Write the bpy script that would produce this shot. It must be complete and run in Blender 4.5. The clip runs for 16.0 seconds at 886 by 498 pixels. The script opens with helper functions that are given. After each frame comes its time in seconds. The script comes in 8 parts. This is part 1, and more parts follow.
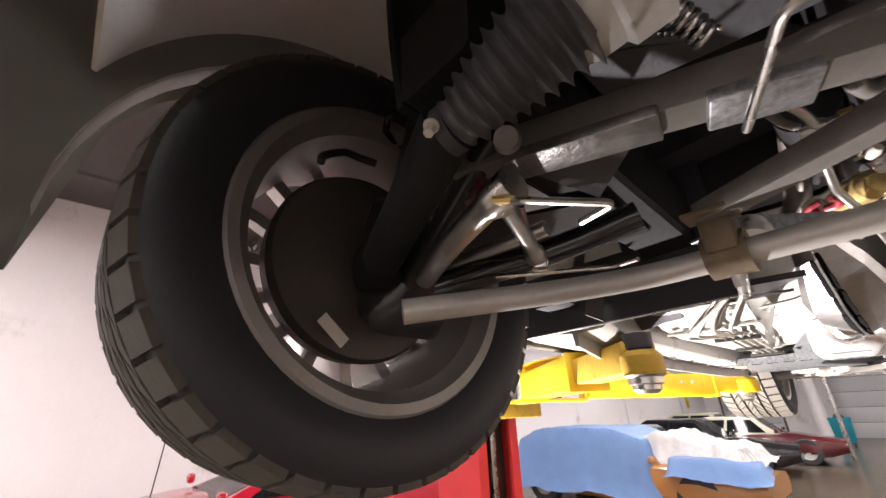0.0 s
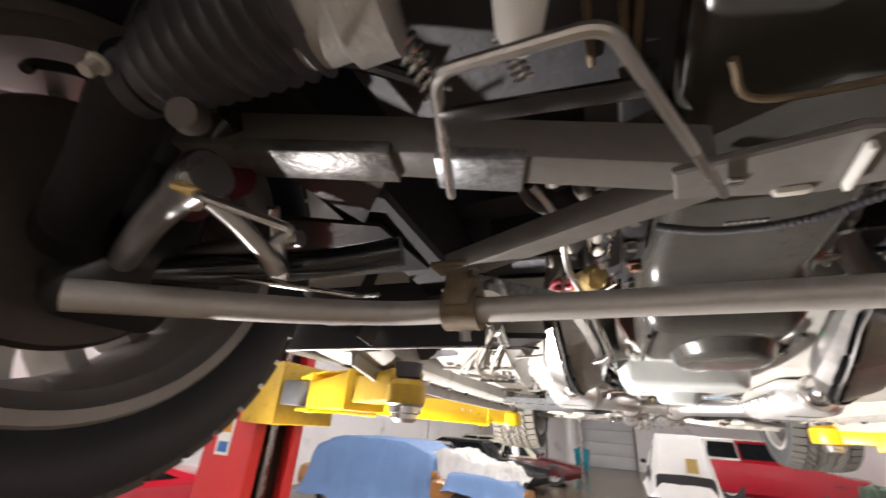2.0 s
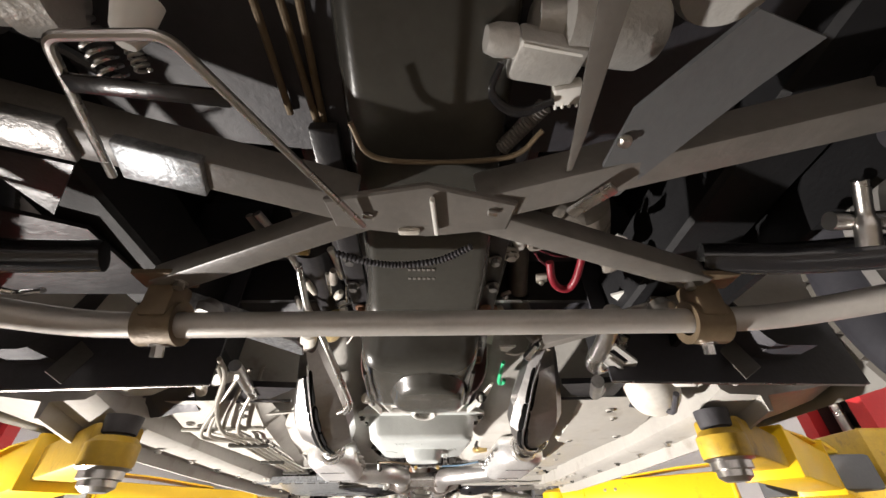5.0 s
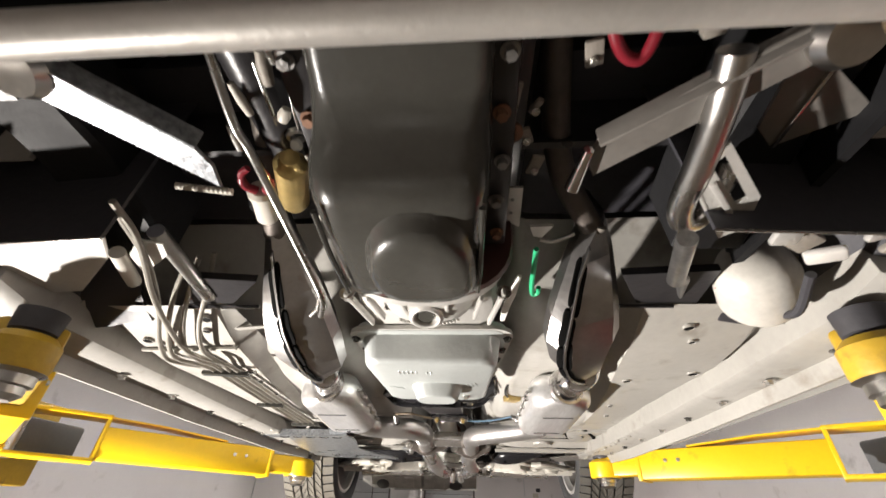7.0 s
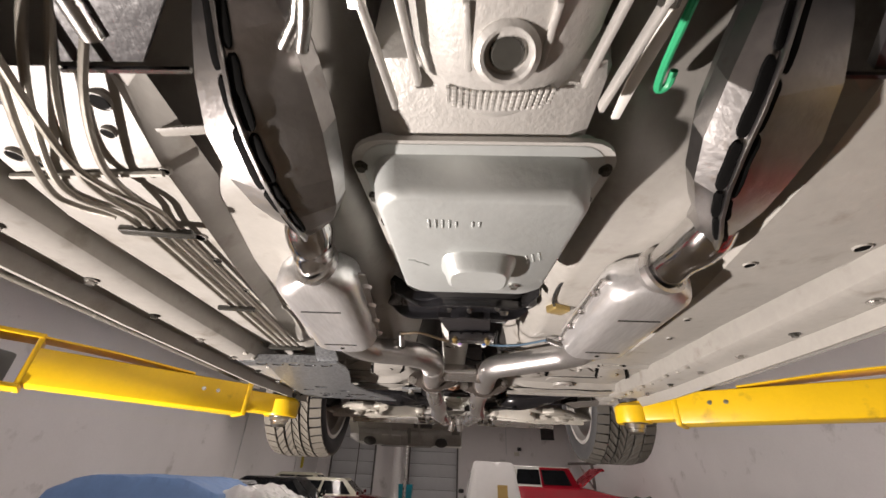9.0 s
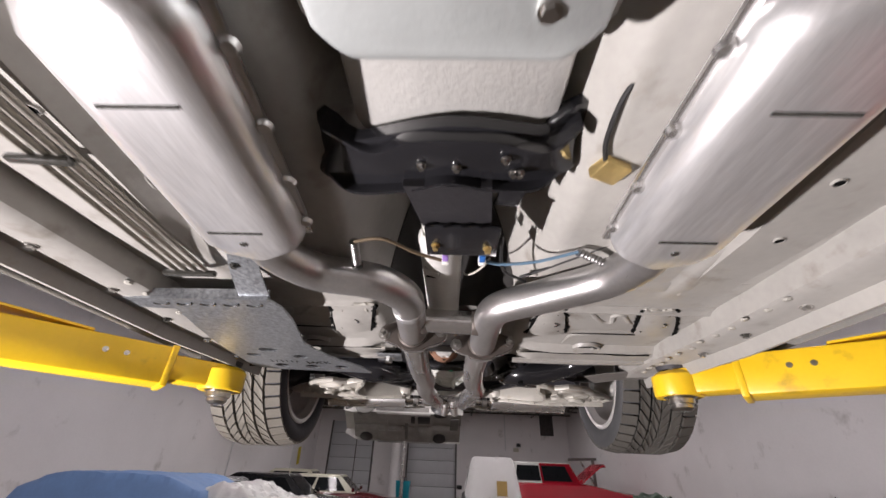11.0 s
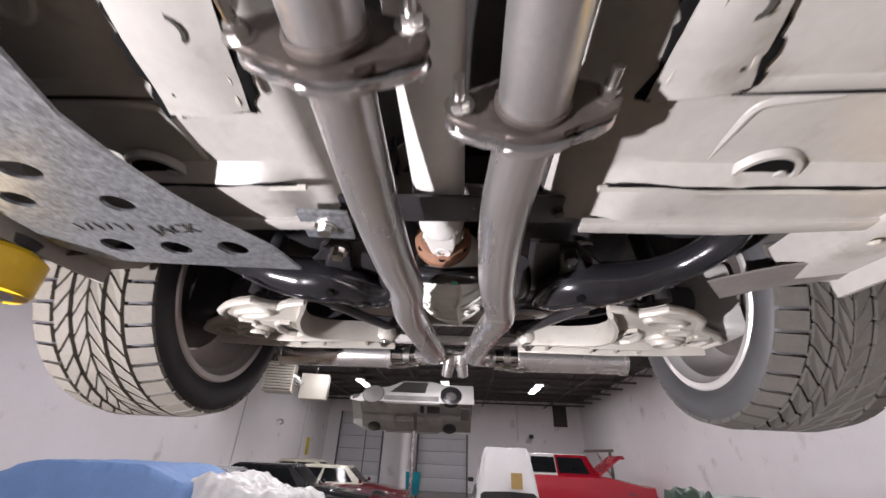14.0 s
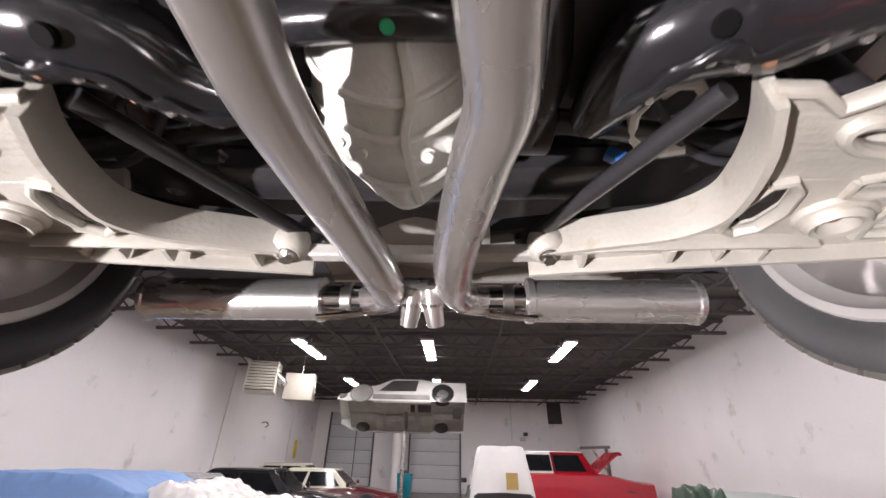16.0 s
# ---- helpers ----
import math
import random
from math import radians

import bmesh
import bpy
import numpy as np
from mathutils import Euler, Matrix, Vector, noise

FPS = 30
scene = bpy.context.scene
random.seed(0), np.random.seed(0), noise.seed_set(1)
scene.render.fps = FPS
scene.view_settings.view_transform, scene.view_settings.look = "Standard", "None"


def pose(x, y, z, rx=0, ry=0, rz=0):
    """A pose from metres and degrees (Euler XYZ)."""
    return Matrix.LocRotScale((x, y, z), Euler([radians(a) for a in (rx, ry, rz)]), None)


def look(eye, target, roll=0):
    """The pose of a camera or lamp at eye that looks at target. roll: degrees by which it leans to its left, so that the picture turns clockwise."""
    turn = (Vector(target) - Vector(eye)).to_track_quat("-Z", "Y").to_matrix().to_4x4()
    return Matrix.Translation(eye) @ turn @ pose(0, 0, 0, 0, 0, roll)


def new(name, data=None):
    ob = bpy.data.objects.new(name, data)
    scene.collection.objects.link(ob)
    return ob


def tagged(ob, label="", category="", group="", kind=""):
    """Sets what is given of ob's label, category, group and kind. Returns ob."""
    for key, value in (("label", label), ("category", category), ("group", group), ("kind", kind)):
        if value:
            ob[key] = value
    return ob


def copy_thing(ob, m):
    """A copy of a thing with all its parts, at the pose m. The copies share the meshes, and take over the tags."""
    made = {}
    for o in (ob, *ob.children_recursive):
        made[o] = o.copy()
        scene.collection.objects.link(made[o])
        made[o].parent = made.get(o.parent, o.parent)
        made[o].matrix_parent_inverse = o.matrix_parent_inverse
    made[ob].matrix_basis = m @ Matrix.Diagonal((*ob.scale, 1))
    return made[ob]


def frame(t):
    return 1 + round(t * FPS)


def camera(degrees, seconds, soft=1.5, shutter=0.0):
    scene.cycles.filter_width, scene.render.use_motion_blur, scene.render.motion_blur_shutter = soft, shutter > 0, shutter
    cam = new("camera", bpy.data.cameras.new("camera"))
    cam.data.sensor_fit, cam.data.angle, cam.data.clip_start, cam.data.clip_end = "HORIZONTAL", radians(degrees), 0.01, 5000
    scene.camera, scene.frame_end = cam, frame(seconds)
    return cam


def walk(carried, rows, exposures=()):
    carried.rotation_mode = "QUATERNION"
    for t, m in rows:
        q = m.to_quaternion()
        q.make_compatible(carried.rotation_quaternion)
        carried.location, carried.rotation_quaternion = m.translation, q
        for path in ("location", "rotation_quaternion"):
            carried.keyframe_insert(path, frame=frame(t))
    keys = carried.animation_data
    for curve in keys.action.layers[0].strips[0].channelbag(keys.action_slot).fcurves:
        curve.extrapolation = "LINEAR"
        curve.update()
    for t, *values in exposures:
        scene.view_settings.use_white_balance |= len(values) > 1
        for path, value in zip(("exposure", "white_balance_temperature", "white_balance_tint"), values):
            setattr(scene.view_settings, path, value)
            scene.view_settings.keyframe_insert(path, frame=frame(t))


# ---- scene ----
cam = camera(96.9, 16.0, shutter=0.4)
PATH = [
    (0, (-0.204, 0.07, 1.634), (-1.551, 1.329, 2.409), -2.1),
    (0.5, (-0.21, 0.11, 1.68), (-1.621, 1.355, 2.357), 0.7),
    (1, (-0.199, 0.114, 1.687), (-1.511, 1.455, 2.381), 1.0),
    (1.5, (-0.172, 0.151, 1.679), (-1.247, 1.682, 2.387), 2.0),
    (2, (-0.123, 0.166, 1.665), (-0.885, 1.829, 2.474), 4.4),
    (2.5, (-0.071, 0.193, 1.639), (-0.473, 1.93, 2.545), 4.9),
    (3, (-0.028, 0.181, 1.621), (-0.17, 1.885, 2.658), 3.6),
    (3.5, (0.012, 0.155, 1.592), (-0.008, 1.823, 2.696), 1.6),
    (5.8, (0.029, 0.207, 1.58), (0.106, 1.812, 2.772), -1.4),
    (6, (0.034, 0.271, 1.57), (0.092, 1.886, 2.749), -1.1),
    (6.5, (0.059, 0.412, 1.555), (0.009, 2.043, 2.71), 0.7),
    (7, (0.078, 0.489, 1.543), (-0.043, 2.138, 2.669), 1.7),
    (7.5, (0.059, 0.574, 1.525), (-0.074, 2.26, 2.593), 1.9),
    (8, (0.032, 0.691, 1.52), (-0.077, 2.402, 2.549), 2.3),
    (8.5, (0.009, 0.787, 1.512), (-0.074, 2.515, 2.515), 2.4),
    (9, (-0.023, 0.853, 1.506), (-0.091, 2.589, 2.498), 2.4),
    (11.3, (0.010, 1.361, 1.487), (-0.049, 3.106, 2.463), 2.2),
    (11.5, (0.002, 1.417, 1.486), (-0.039, 3.165, 2.456), 2.2),
    (12, (-0.025, 1.549, 1.496), (-0.025, 3.292, 2.477), 2.1),
    (12.5, (-0.024, 1.66, 1.488), (-0.037, 3.4, 2.475), 2.2),
    (13, (-0.003, 1.8, 1.490), (-0.069, 3.54, 2.474), 2.1),
    (13.5, (0.032, 1.91, 1.487), (-0.091, 3.653, 2.46), 2.3),
    (14, (0.023, 2.038, 1.480), (-0.087, 3.795, 2.43), 2.5),
    (14.5, (-0.012, 2.211, 1.490), (-0.036, 3.964, 2.454), 2.2),
    (15, (-0.007, 2.33, 1.481), (0.0, 4.076, 2.456), 1.5),
    (15.5, (0.035, 2.503, 1.489), (-0.001, 4.252, 2.459), 1.2),
    (16, (0.063, 2.624, 1.495), (-0.004, 4.382, 2.446), 1.2),
]
walk(cam, [(t, look(eye, target, roll)) for t, eye, target, roll in PATH], exposures=((0.0, 1.15, 6600, 18), (2.0, 0.80, 6600, 14), (3.5, 0.45, 6900, 14), (6.0, 0.55, 6700, 12), (7.0, 0.25, 6800, 12), (8.0, -0.20, 7200, 16), (9.0, -0.42, 7000, 18), (12.5, -0.08, 6200, 20), (14.5, 0.45, 6200, 20), (16.0, 0.70, 6400, 20)))

# ---- light ----
world = bpy.data.worlds.new("world")
scene.world = world
world.use_nodes = True
world.node_tree.nodes["Background"].inputs[0].default_value = (0.75, 0.8, 0.9, 1)
world.node_tree.nodes["Background"].inputs[1].default_value = 0.02


def area(name, at, target, power, sx, sy, colour=(1, 1, 1)):
    la = bpy.data.lights.new(name, "AREA")
    la.shape, la.size, la.size_y, la.energy, la.color = "RECTANGLE", sx, sy, power, colour
    ob = new(name, la)
    ob.matrix_world = look(at, target)
    return ob


CEIL = 4.85
# The row at y=-3.4 is unseen, added and boosted to brighten the car's front.
LAMPS = [(x, y) for y in (-3.4, 4.5, 10.0, 14.8, 20.8) for x in (-4.5, -0.75, 3.3)]
for lx, ly in LAMPS:
    area("tube_light", (lx, ly, CEIL - 0.42), (lx, ly, 0), 130 if ly < 0 else 46, 0.3, 2.2, (1.0, 0.97, 0.93))
beam = bpy.data.lights.new("work_light_beam", "SPOT")
beam.energy, beam.color, beam.spot_size, beam.spot_blend, beam.shadow_soft_size = 720, (1.0, 0.97, 0.93), radians(110), 0.9, 0.035
new("work_light_beam", beam).matrix_world = look((-1.80, 1.40, 0.43), (0.1, 2.36, 1.85))

# ---- materials ----
def mat(name, colour, rough=0.5, metal=0.0, vary=0.15, scale=6.0, fine=90.0, bump=0.02, dirt=None, dirt_amount=0.0, stretch=(1, 1, 1), spec=0.5, coat=0.0, piece=0.0):
    """A surface whose colour and gloss change at two scales, with a fine relief and, where given, stains."""
    m = bpy.data.materials.new(name)
    m.use_nodes = True
    nt = m.node_tree
    nd, ln = nt.nodes, nt.links
    b = nd["Principled BSDF"]
    tc = nd.new("ShaderNodeTexCoord")
    mp = nd.new("ShaderNodeMapping")
    mp.inputs["Scale"].default_value = stretch
    ln.new(tc.outputs["Object"], mp.inputs["Vector"])

    def noise_at(s, detail=4):
        n = nd.new("ShaderNodeTexNoise")
        n.inputs["Scale"].default_value, n.inputs["Detail"].default_value, n.inputs["Roughness"].default_value = s, detail, 0.6
        ln.new(mp.outputs[0], n.inputs["Vector"])
        return n
    big, small = noise_at(scale), noise_at(fine, 3)
    mix = nd.new("ShaderNodeMix")
    mix.data_type, mix.blend_type = "RGBA", "MIX"
    dark = tuple(c * (1 - vary) for c in colour[:3]) + (1,)
    light = tuple(min(1, c * (1 + vary)) for c in colour[:3]) + (1,)
    mix.inputs["A"].default_value, mix.inputs["B"].default_value = dark, light
    add = nd.new("ShaderNodeMath")
    add.operation = "MULTIPLY_ADD"
    ln.new(small.outputs["Fac"], add.inputs[0])
    add.inputs[1].default_value = 0.5
    ln.new(big.outputs["Fac"], add.inputs[2])
    sub = nd.new("ShaderNodeMath")
    sub.operation, sub.use_clamp = "MULTIPLY_ADD", True
    ln.new(add.outputs[0], sub.inputs[0])
    sub.inputs[1].default_value, sub.inputs[2].default_value = 1.6, -0.7
    ln.new(sub.outputs[0], mix.inputs["Factor"])
    out = mix.outputs["Result"]
    if piece:
        info = nd.new("ShaderNodeObjectInfo")
        pm = nd.new("ShaderNodeMix")
        pm.data_type, pm.blend_type = "RGBA", "MULTIPLY"
        ramp = nd.new("ShaderNodeMapRange")
        ramp.inputs["To Min"].default_value, ramp.inputs["To Max"].default_value = 1 - piece, 1
        ln.new(info.outputs["Random"], ramp.inputs["Value"])
        pm.inputs["Factor"].default_value = 1
        ln.new(out, pm.inputs["A"])
        ln.new(ramp.outputs[0], pm.inputs["B"])
        out = pm.outputs["Result"]
    if dirt:
        stain = noise_at(scale * 2.3, 6)
        ramp = nd.new("ShaderNodeMapRange")
        ramp.inputs["From Min"].default_value, ramp.inputs["From Max"].default_value = 0.62 - dirt_amount * 0.25, 0.78 - dirt_amount * 0.2
        ln.new(stain.outputs["Fac"], ramp.inputs["Value"])
        dm = nd.new("ShaderNodeMix")
        dm.data_type = "RGBA"
        ln.new(ramp.outputs[0], dm.inputs["Factor"])
        ln.new(out, dm.inputs["A"])
        dm.inputs["B"].default_value = (*dirt, 1)
        out = dm.outputs["Result"]
    ln.new(out, b.inputs["Base Color"])
    rr = nd.new("ShaderNodeMapRange")
    rr.inputs["To Min"].default_value, rr.inputs["To Max"].default_value = max(0.03, rough * 0.75), min(1, rough * 1.25)
    ln.new(big.outputs["Fac"], rr.inputs["Value"])
    ln.new(rr.outputs[0], b.inputs["Roughness"])
    b.inputs["Metallic"].default_value = metal
    b.inputs["Specular IOR Level"].default_value = spec
    b.inputs["Coat Weight"].default_value = coat
    if bump:
        bp = nd.new("ShaderNodeBump")
        bp.inputs["Strength"].default_value, bp.inputs["Distance"].default_value = min(1, bump * 12), 0.004
        ln.new(add.outputs[0], bp.inputs["Height"])
        ln.new(bp.outputs[0], b.inputs["Normal"])
    return m


def glow(name, colour, strength):
    m = bpy.data.materials.new(name)
    m.use_nodes = True
    b = m.node_tree.nodes["Principled BSDF"]
    b.inputs["Base Color"].default_value = b.inputs["Emission Color"].default_value = (*colour, 1)
    b.inputs["Emission Strength"].default_value = strength
    return m


M_WALL = mat("painted_wall", (0.86, 0.83, 0.83), 0.6, vary=0.05, scale=0.7, fine=25, bump=0.01, dirt=(0.55, 0.52, 0.5), dirt_amount=0.02)
M_FLOOR = mat("epoxy_floor", (0.095, 0.075, 0.053), 0.25, vary=0.12, scale=0.8, fine=12, bump=0.004, dirt=(0.12, 0.10, 0.08), dirt_amount=0.1)
M_CEIL = mat("dark_deck", (0.10, 0.09, 0.085), 0.7, vary=0.25, scale=1.2, fine=20)
M_UNDER = mat("underbody_paint", (0.345, 0.333, 0.308), 0.42, vary=0.13, scale=5, fine=60, bump=0.02, dirt=(0.22, 0.20, 0.17), dirt_amount=0.2)
M_SEALER = mat("seam_sealer", (0.36, 0.345, 0.305), 0.6, vary=0.2, scale=20, bump=0.06)
M_BLACK = mat("black_chassis_paint", (0.024, 0.023, 0.025), 0.30, vary=0.3, scale=8, bump=0.02)
M_BLACKG = mat("gloss_black_paint", (0.014, 0.014, 0.016), 0.19, vary=0.3, scale=8, bump=0.01, coat=0.3)
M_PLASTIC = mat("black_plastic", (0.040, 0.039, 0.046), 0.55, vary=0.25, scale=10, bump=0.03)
M_KSTEEL = mat("grey_kmember_paint", (0.15, 0.14, 0.128), 0.42, vary=0.2, scale=14, bump=0.02)
M_STEEL = mat("bare_steel", (0.55, 0.54, 0.52), 0.28, 1.0, vary=0.15, scale=9, fine=140, bump=0.01)
M_EXH = mat("stainless_exhaust", (0.60, 0.59, 0.58), 0.33, 0.9, vary=0.14, scale=9, fine=150, bump=0.008, stretch=(1, 1, 1))
M_EXHD = mat("aluminised_exhaust", (0.64, 0.625, 0.61), 0.27, 0.9, vary=0.06, scale=6, fine=60, bump=0.0008, stretch=(1, 0.3, 1))
M_CAT = mat("brushed_catalyst_steel", (0.84, 0.835, 0.83), 0.32, 0.78, vary=0.30, scale=14, fine=160, bump=0.008, stretch=(1, 0.12, 1))
M_BELLOWS = mat("grey_bellows_rubber", (0.075, 0.074, 0.080), 0.34, vary=0.2, scale=14, bump=0.02)
M_DUST = mat("brown_dust_shield", (0.075, 0.064, 0.055), 0.55, vary=0.25, scale=10, bump=0.02)
M_BRIGHT = mat("polished_stainless", (0.72, 0.71, 0.70), 0.13, 1.0, vary=0.08, scale=9, bump=0.004)
M_SHIELD = mat("heat_shield", (0.40, 0.39, 0.385), 0.34, 1.0, vary=0.18, scale=11, bump=0.02, dirt=(0.30, 0.26, 0.22), dirt_amount=0.1)
M_ALU = mat("cast_aluminium", (0.50, 0.49, 0.465), 0.46, 0.3, vary=0.10, scale=9, fine=150, bump=0.04)
M_ARM = mat("cast_arm", (0.45, 0.432, 0.385), 0.48, 0.25, vary=0.10, scale=8, fine=130, bump=0.03, dirt=(0.35, 0.3, 0.22), dirt_amount=0.1)
M_GALV = mat("galvanised_plate", (0.36, 0.38, 0.40), 0.38, 0.8, vary=0.55, scale=120, fine=260, bump=0.012)
M_PAN = mat("zinc_pan", (0.52, 0.55, 0.54), 0.42, 0.45, vary=0.07, scale=9, fine=90, bump=0.02)
M_OILPAN = mat("satin_black_pan", (0.046, 0.045, 0.040), 0.24, vary=0.2, scale=7, bump=0.012, coat=0.2)
M_RUST = mat("rusty_steel", (0.20, 0.10, 0.058), 0.7, 0.2, vary=0.35, scale=30, bump=0.06)
M_BROWN = mat("brown_bracket", (0.16, 0.118, 0.072), 0.5, 0.3, vary=0.25, scale=20, bump=0.03)
M_GOLD = mat("gold_zinc", (0.62, 0.46, 0.19), 0.35, 0.8, vary=0.2, scale=20)
M_YELLOW = mat("lift_yellow", (0.86, 0.55, 0.012), 0.36, vary=0.06, scale=5, bump=0.012, dirt=(0.45, 0.27, 0.02), dirt_amount=0.03)
M_YELLOWD = mat("worn_yellow", (0.52, 0.33, 0.03), 0.5, vary=0.2, scale=9, bump=0.03, dirt=(0.2, 0.13, 0.04), dirt_amount=0.15)
M_RED = mat("lift_red", (0.55, 0.03, 0.035), 0.35, vary=0.1, scale=5, bump=0.01)
M_RUBBER = mat("tyre_rubber", (0.040, 0.039, 0.044), 0.62, vary=0.2, scale=12, fine=100, bump=0.03)
# Tread tones carry the light: lit left rear, dimmer right rear, shaded front.
M_TREADLIT = mat("lit_tread", (0.145, 0.134, 0.112), 0.75, vary=0.15, scale=14, fine=90, bump=0.03)
# Right rear sidewall, lightened as if the lamp reaches it.
M_SIDELIT = mat("lit_sidewall", (0.055, 0.056, 0.058), 0.6, vary=0.15, scale=10, bump=0.02)
M_RIM = mat("silver_rim", (0.66, 0.64, 0.62), 0.42, 0.6, vary=0.08, scale=8, bump=0.008)
# Darker tone than the rear barrels, for the front wheels.
M_RIMF = mat("dark_rim_barrel", (0.34, 0.325, 0.31), 0.45, 0.5, vary=0.12, scale=8, bump=0.01)
M_TREADDIM = mat("dim_tread", (0.085, 0.080, 0.070), 0.75, vary=0.18, scale=14, fine=90, bump=0.03)
M_TYREF = mat("black_tyre", (0.024, 0.024, 0.030), 0.6, vary=0.2, scale=10, bump=0.02)
M_ROTOR = mat("brake_rotor", (0.16, 0.14, 0.13), 0.5, 0.6, vary=0.25, scale=20)
M_WHITE = mat("white_plastic", (0.78, 0.77, 0.73), 0.4, vary=0.05, scale=8)
M_REDP = mat("red_rubber", (0.20, 0.012, 0.022), 0.4, vary=0.1)
M_REDMARK = mat("red_paint_smudge", (0.75, 0.18, 0.16), 0.6, vary=0.4, scale=60)
M_GREEN = mat("green_clip", (0.02, 0.35, 0.16), 0.4, vary=0.1)
M_BLUEP = mat("blue_plug", (0.03, 0.14, 0.42), 0.4, vary=0.1)
M_PURPLE = mat("purple_plug", (0.30, 0.18, 0.50), 0.4, vary=0.1)
M_WIRE = mat("pale_wire", (0.55, 0.52, 0.46), 0.5, vary=0.1)
M_WIREB = mat("blue_wire", (0.11, 0.19, 0.27), 0.45, vary=0.1)
M_WIREK = mat("black_wire", (0.02, 0.02, 0.02), 0.5, vary=0.2)
M_MAROON = mat("maroon_boot", (0.10, 0.012, 0.02), 0.4, vary=0.2)
M_MANIF = mat("dark_manifold", (0.10, 0.085, 0.075), 0.55, 0.6, vary=0.3, scale=20, bump=0.03)
M_TREADSHADE = mat("shaded_tread", (0.085, 0.078, 0.066), 0.75, vary=0.2, scale=14, fine=90, bump=0.03)
M_MAROONP = mat("maroon_plate_paint", (0.055, 0.018, 0.015), 0.5, vary=0.25, scale=10, bump=0.02)
M_BAR = mat("dull_bar_steel", (0.50, 0.48, 0.45), 0.48, 0.45, vary=0.12, scale=12, fine=140, bump=0.015)
M_ORANGEP = mat("orange_print", (0.60, 0.25, 0.03), 0.5, vary=0.1)

# Stands for the shade round the shaft, put into the colour.
M_TUNNELSHADE = mat("dark_tunnel_shade", (0.035, 0.033, 0.031), 0.55, vary=0.25, scale=9, bump=0.03)
M_GAP = mat("dark_gap", (0.005, 0.005, 0.005), 0.9, vary=0.2, bump=0, spec=0.08)
# Deeper black than the chassis paint, for front rails, inner wings and duct.
M_NEARBLACK = mat("near_black_finish", (0.010, 0.010, 0.011), 0.6, vary=0.3, scale=9, bump=0.03, spec=0.25)
M_CANISTER = mat("yellowed_white_plastic", (0.52, 0.50, 0.46), 0.45, vary=0.18, scale=16, bump=0.01)
M_TAN = mat("dull_tan_casting", (0.26, 0.235, 0.205), 0.6, 0.2, vary=0.2, scale=14, fine=140, bump=0.04)
M_LINE = mat("brake_pipe_coat", (0.30, 0.28, 0.245), 0.4, 0.4, vary=0.2, scale=12)
M_SHAFT = mat("pale_shaft_paint", (0.60, 0.59, 0.56), 0.4, 0.1, vary=0.08, scale=9, bump=0.01)
M_SCUFF = mat("scuffed_steel", (0.24, 0.235, 0.23), 0.36, 0.85, vary=0.5, scale=30, fine=90, bump=0.03)
M_BRUSH = mat("brushed_silencer_steel", (0.74, 0.73, 0.72), 0.27, 0.9, vary=0.07, scale=8, fine=120, bump=0.004, stretch=(0.3, 1, 1))

M_DIFF = mat("pale_cast_housing", (0.54, 0.54, 0.50), 0.48, 0.1, vary=0.10, scale=12, fine=150, bump=0.04)

# ---- building tools ----
from mathutils.geometry import tessellate_polygon

ORIGIN = {}


def thing(name, at=(0, 0, 0), label="", category="", group="", kind=""):
    ob = new(name)
    ob.location, ob.empty_display_size = at, 0.1
    ORIGIN[ob.name] = Vector(at)
    return tagged(ob, label, category, group, kind)


def finish(bm, material, name, smooth=True, angle=35):
    me = bpy.data.meshes.new(name)
    bmesh.ops.recalc_face_normals(bm, faces=bm.faces)
    for f in bm.faces:
        f.smooth = smooth
    for e in bm.edges:
        if len(e.link_faces) == 2 and e.calc_face_angle(0) > radians(angle):
            e.smooth = False
    bm.to_mesh(me)
    bm.free()
    for m in material if isinstance(material, (list, tuple)) else [material]:
        me.materials.append(m)
    return me


def part(name, bm, material, parent=None, label="", smooth=True, angle=35):
    """Links a bmesh, built in the world's coordinates, as one mesh under a thing or a part."""
    base = ORIGIN.get(parent.name, Vector()) if parent else Vector()
    if parent:
        bmesh.ops.translate(bm, verts=bm.verts, vec=-base)
    ob = new(name, finish(bm, material, name, smooth, angle))
    if parent:
        ob.parent = parent
    ORIGIN[ob.name] = base
    if label:
        ob["label"] = label
    return ob


def solo(name, bm, material, label="", category="", group="", kind="", smooth=True, angle=35):
    """A thing of one mesh, with its origin at its own middle and foot."""
    vs = [v.co for v in bm.verts]
    lo = Vector([min(v[i] for v in vs) for i in range(3)])
    hi = Vector([max(v[i] for v in vs) for i in range(3)])
    at = Vector(((lo.x + hi.x) / 2, (lo.y + hi.y) / 2, lo.z))
    bmesh.ops.translate(bm, verts=bm.verts, vec=-at)
    ob = new(name, finish(bm, material, name, smooth, angle))
    ob.location = at
    ORIGIN[ob.name] = at
    return tagged(ob, label, category, group, kind)


def B():
    return bmesh.new()


def box(bm, c, s, rot=(0, 0, 0), bev=0.0, seg=2):
    r = bmesh.ops.create_cube(bm, size=1, matrix=pose(*c, *rot) @ Matrix.Diagonal((*s, 1)))
    if bev:
        es = list({e for v in r["verts"] for e in v.link_edges})
        bmesh.ops.bevel(bm, geom=es, offset=min(bev, min(s) * 0.49), segments=seg, affect="EDGES", profile=0.5)
    return bm


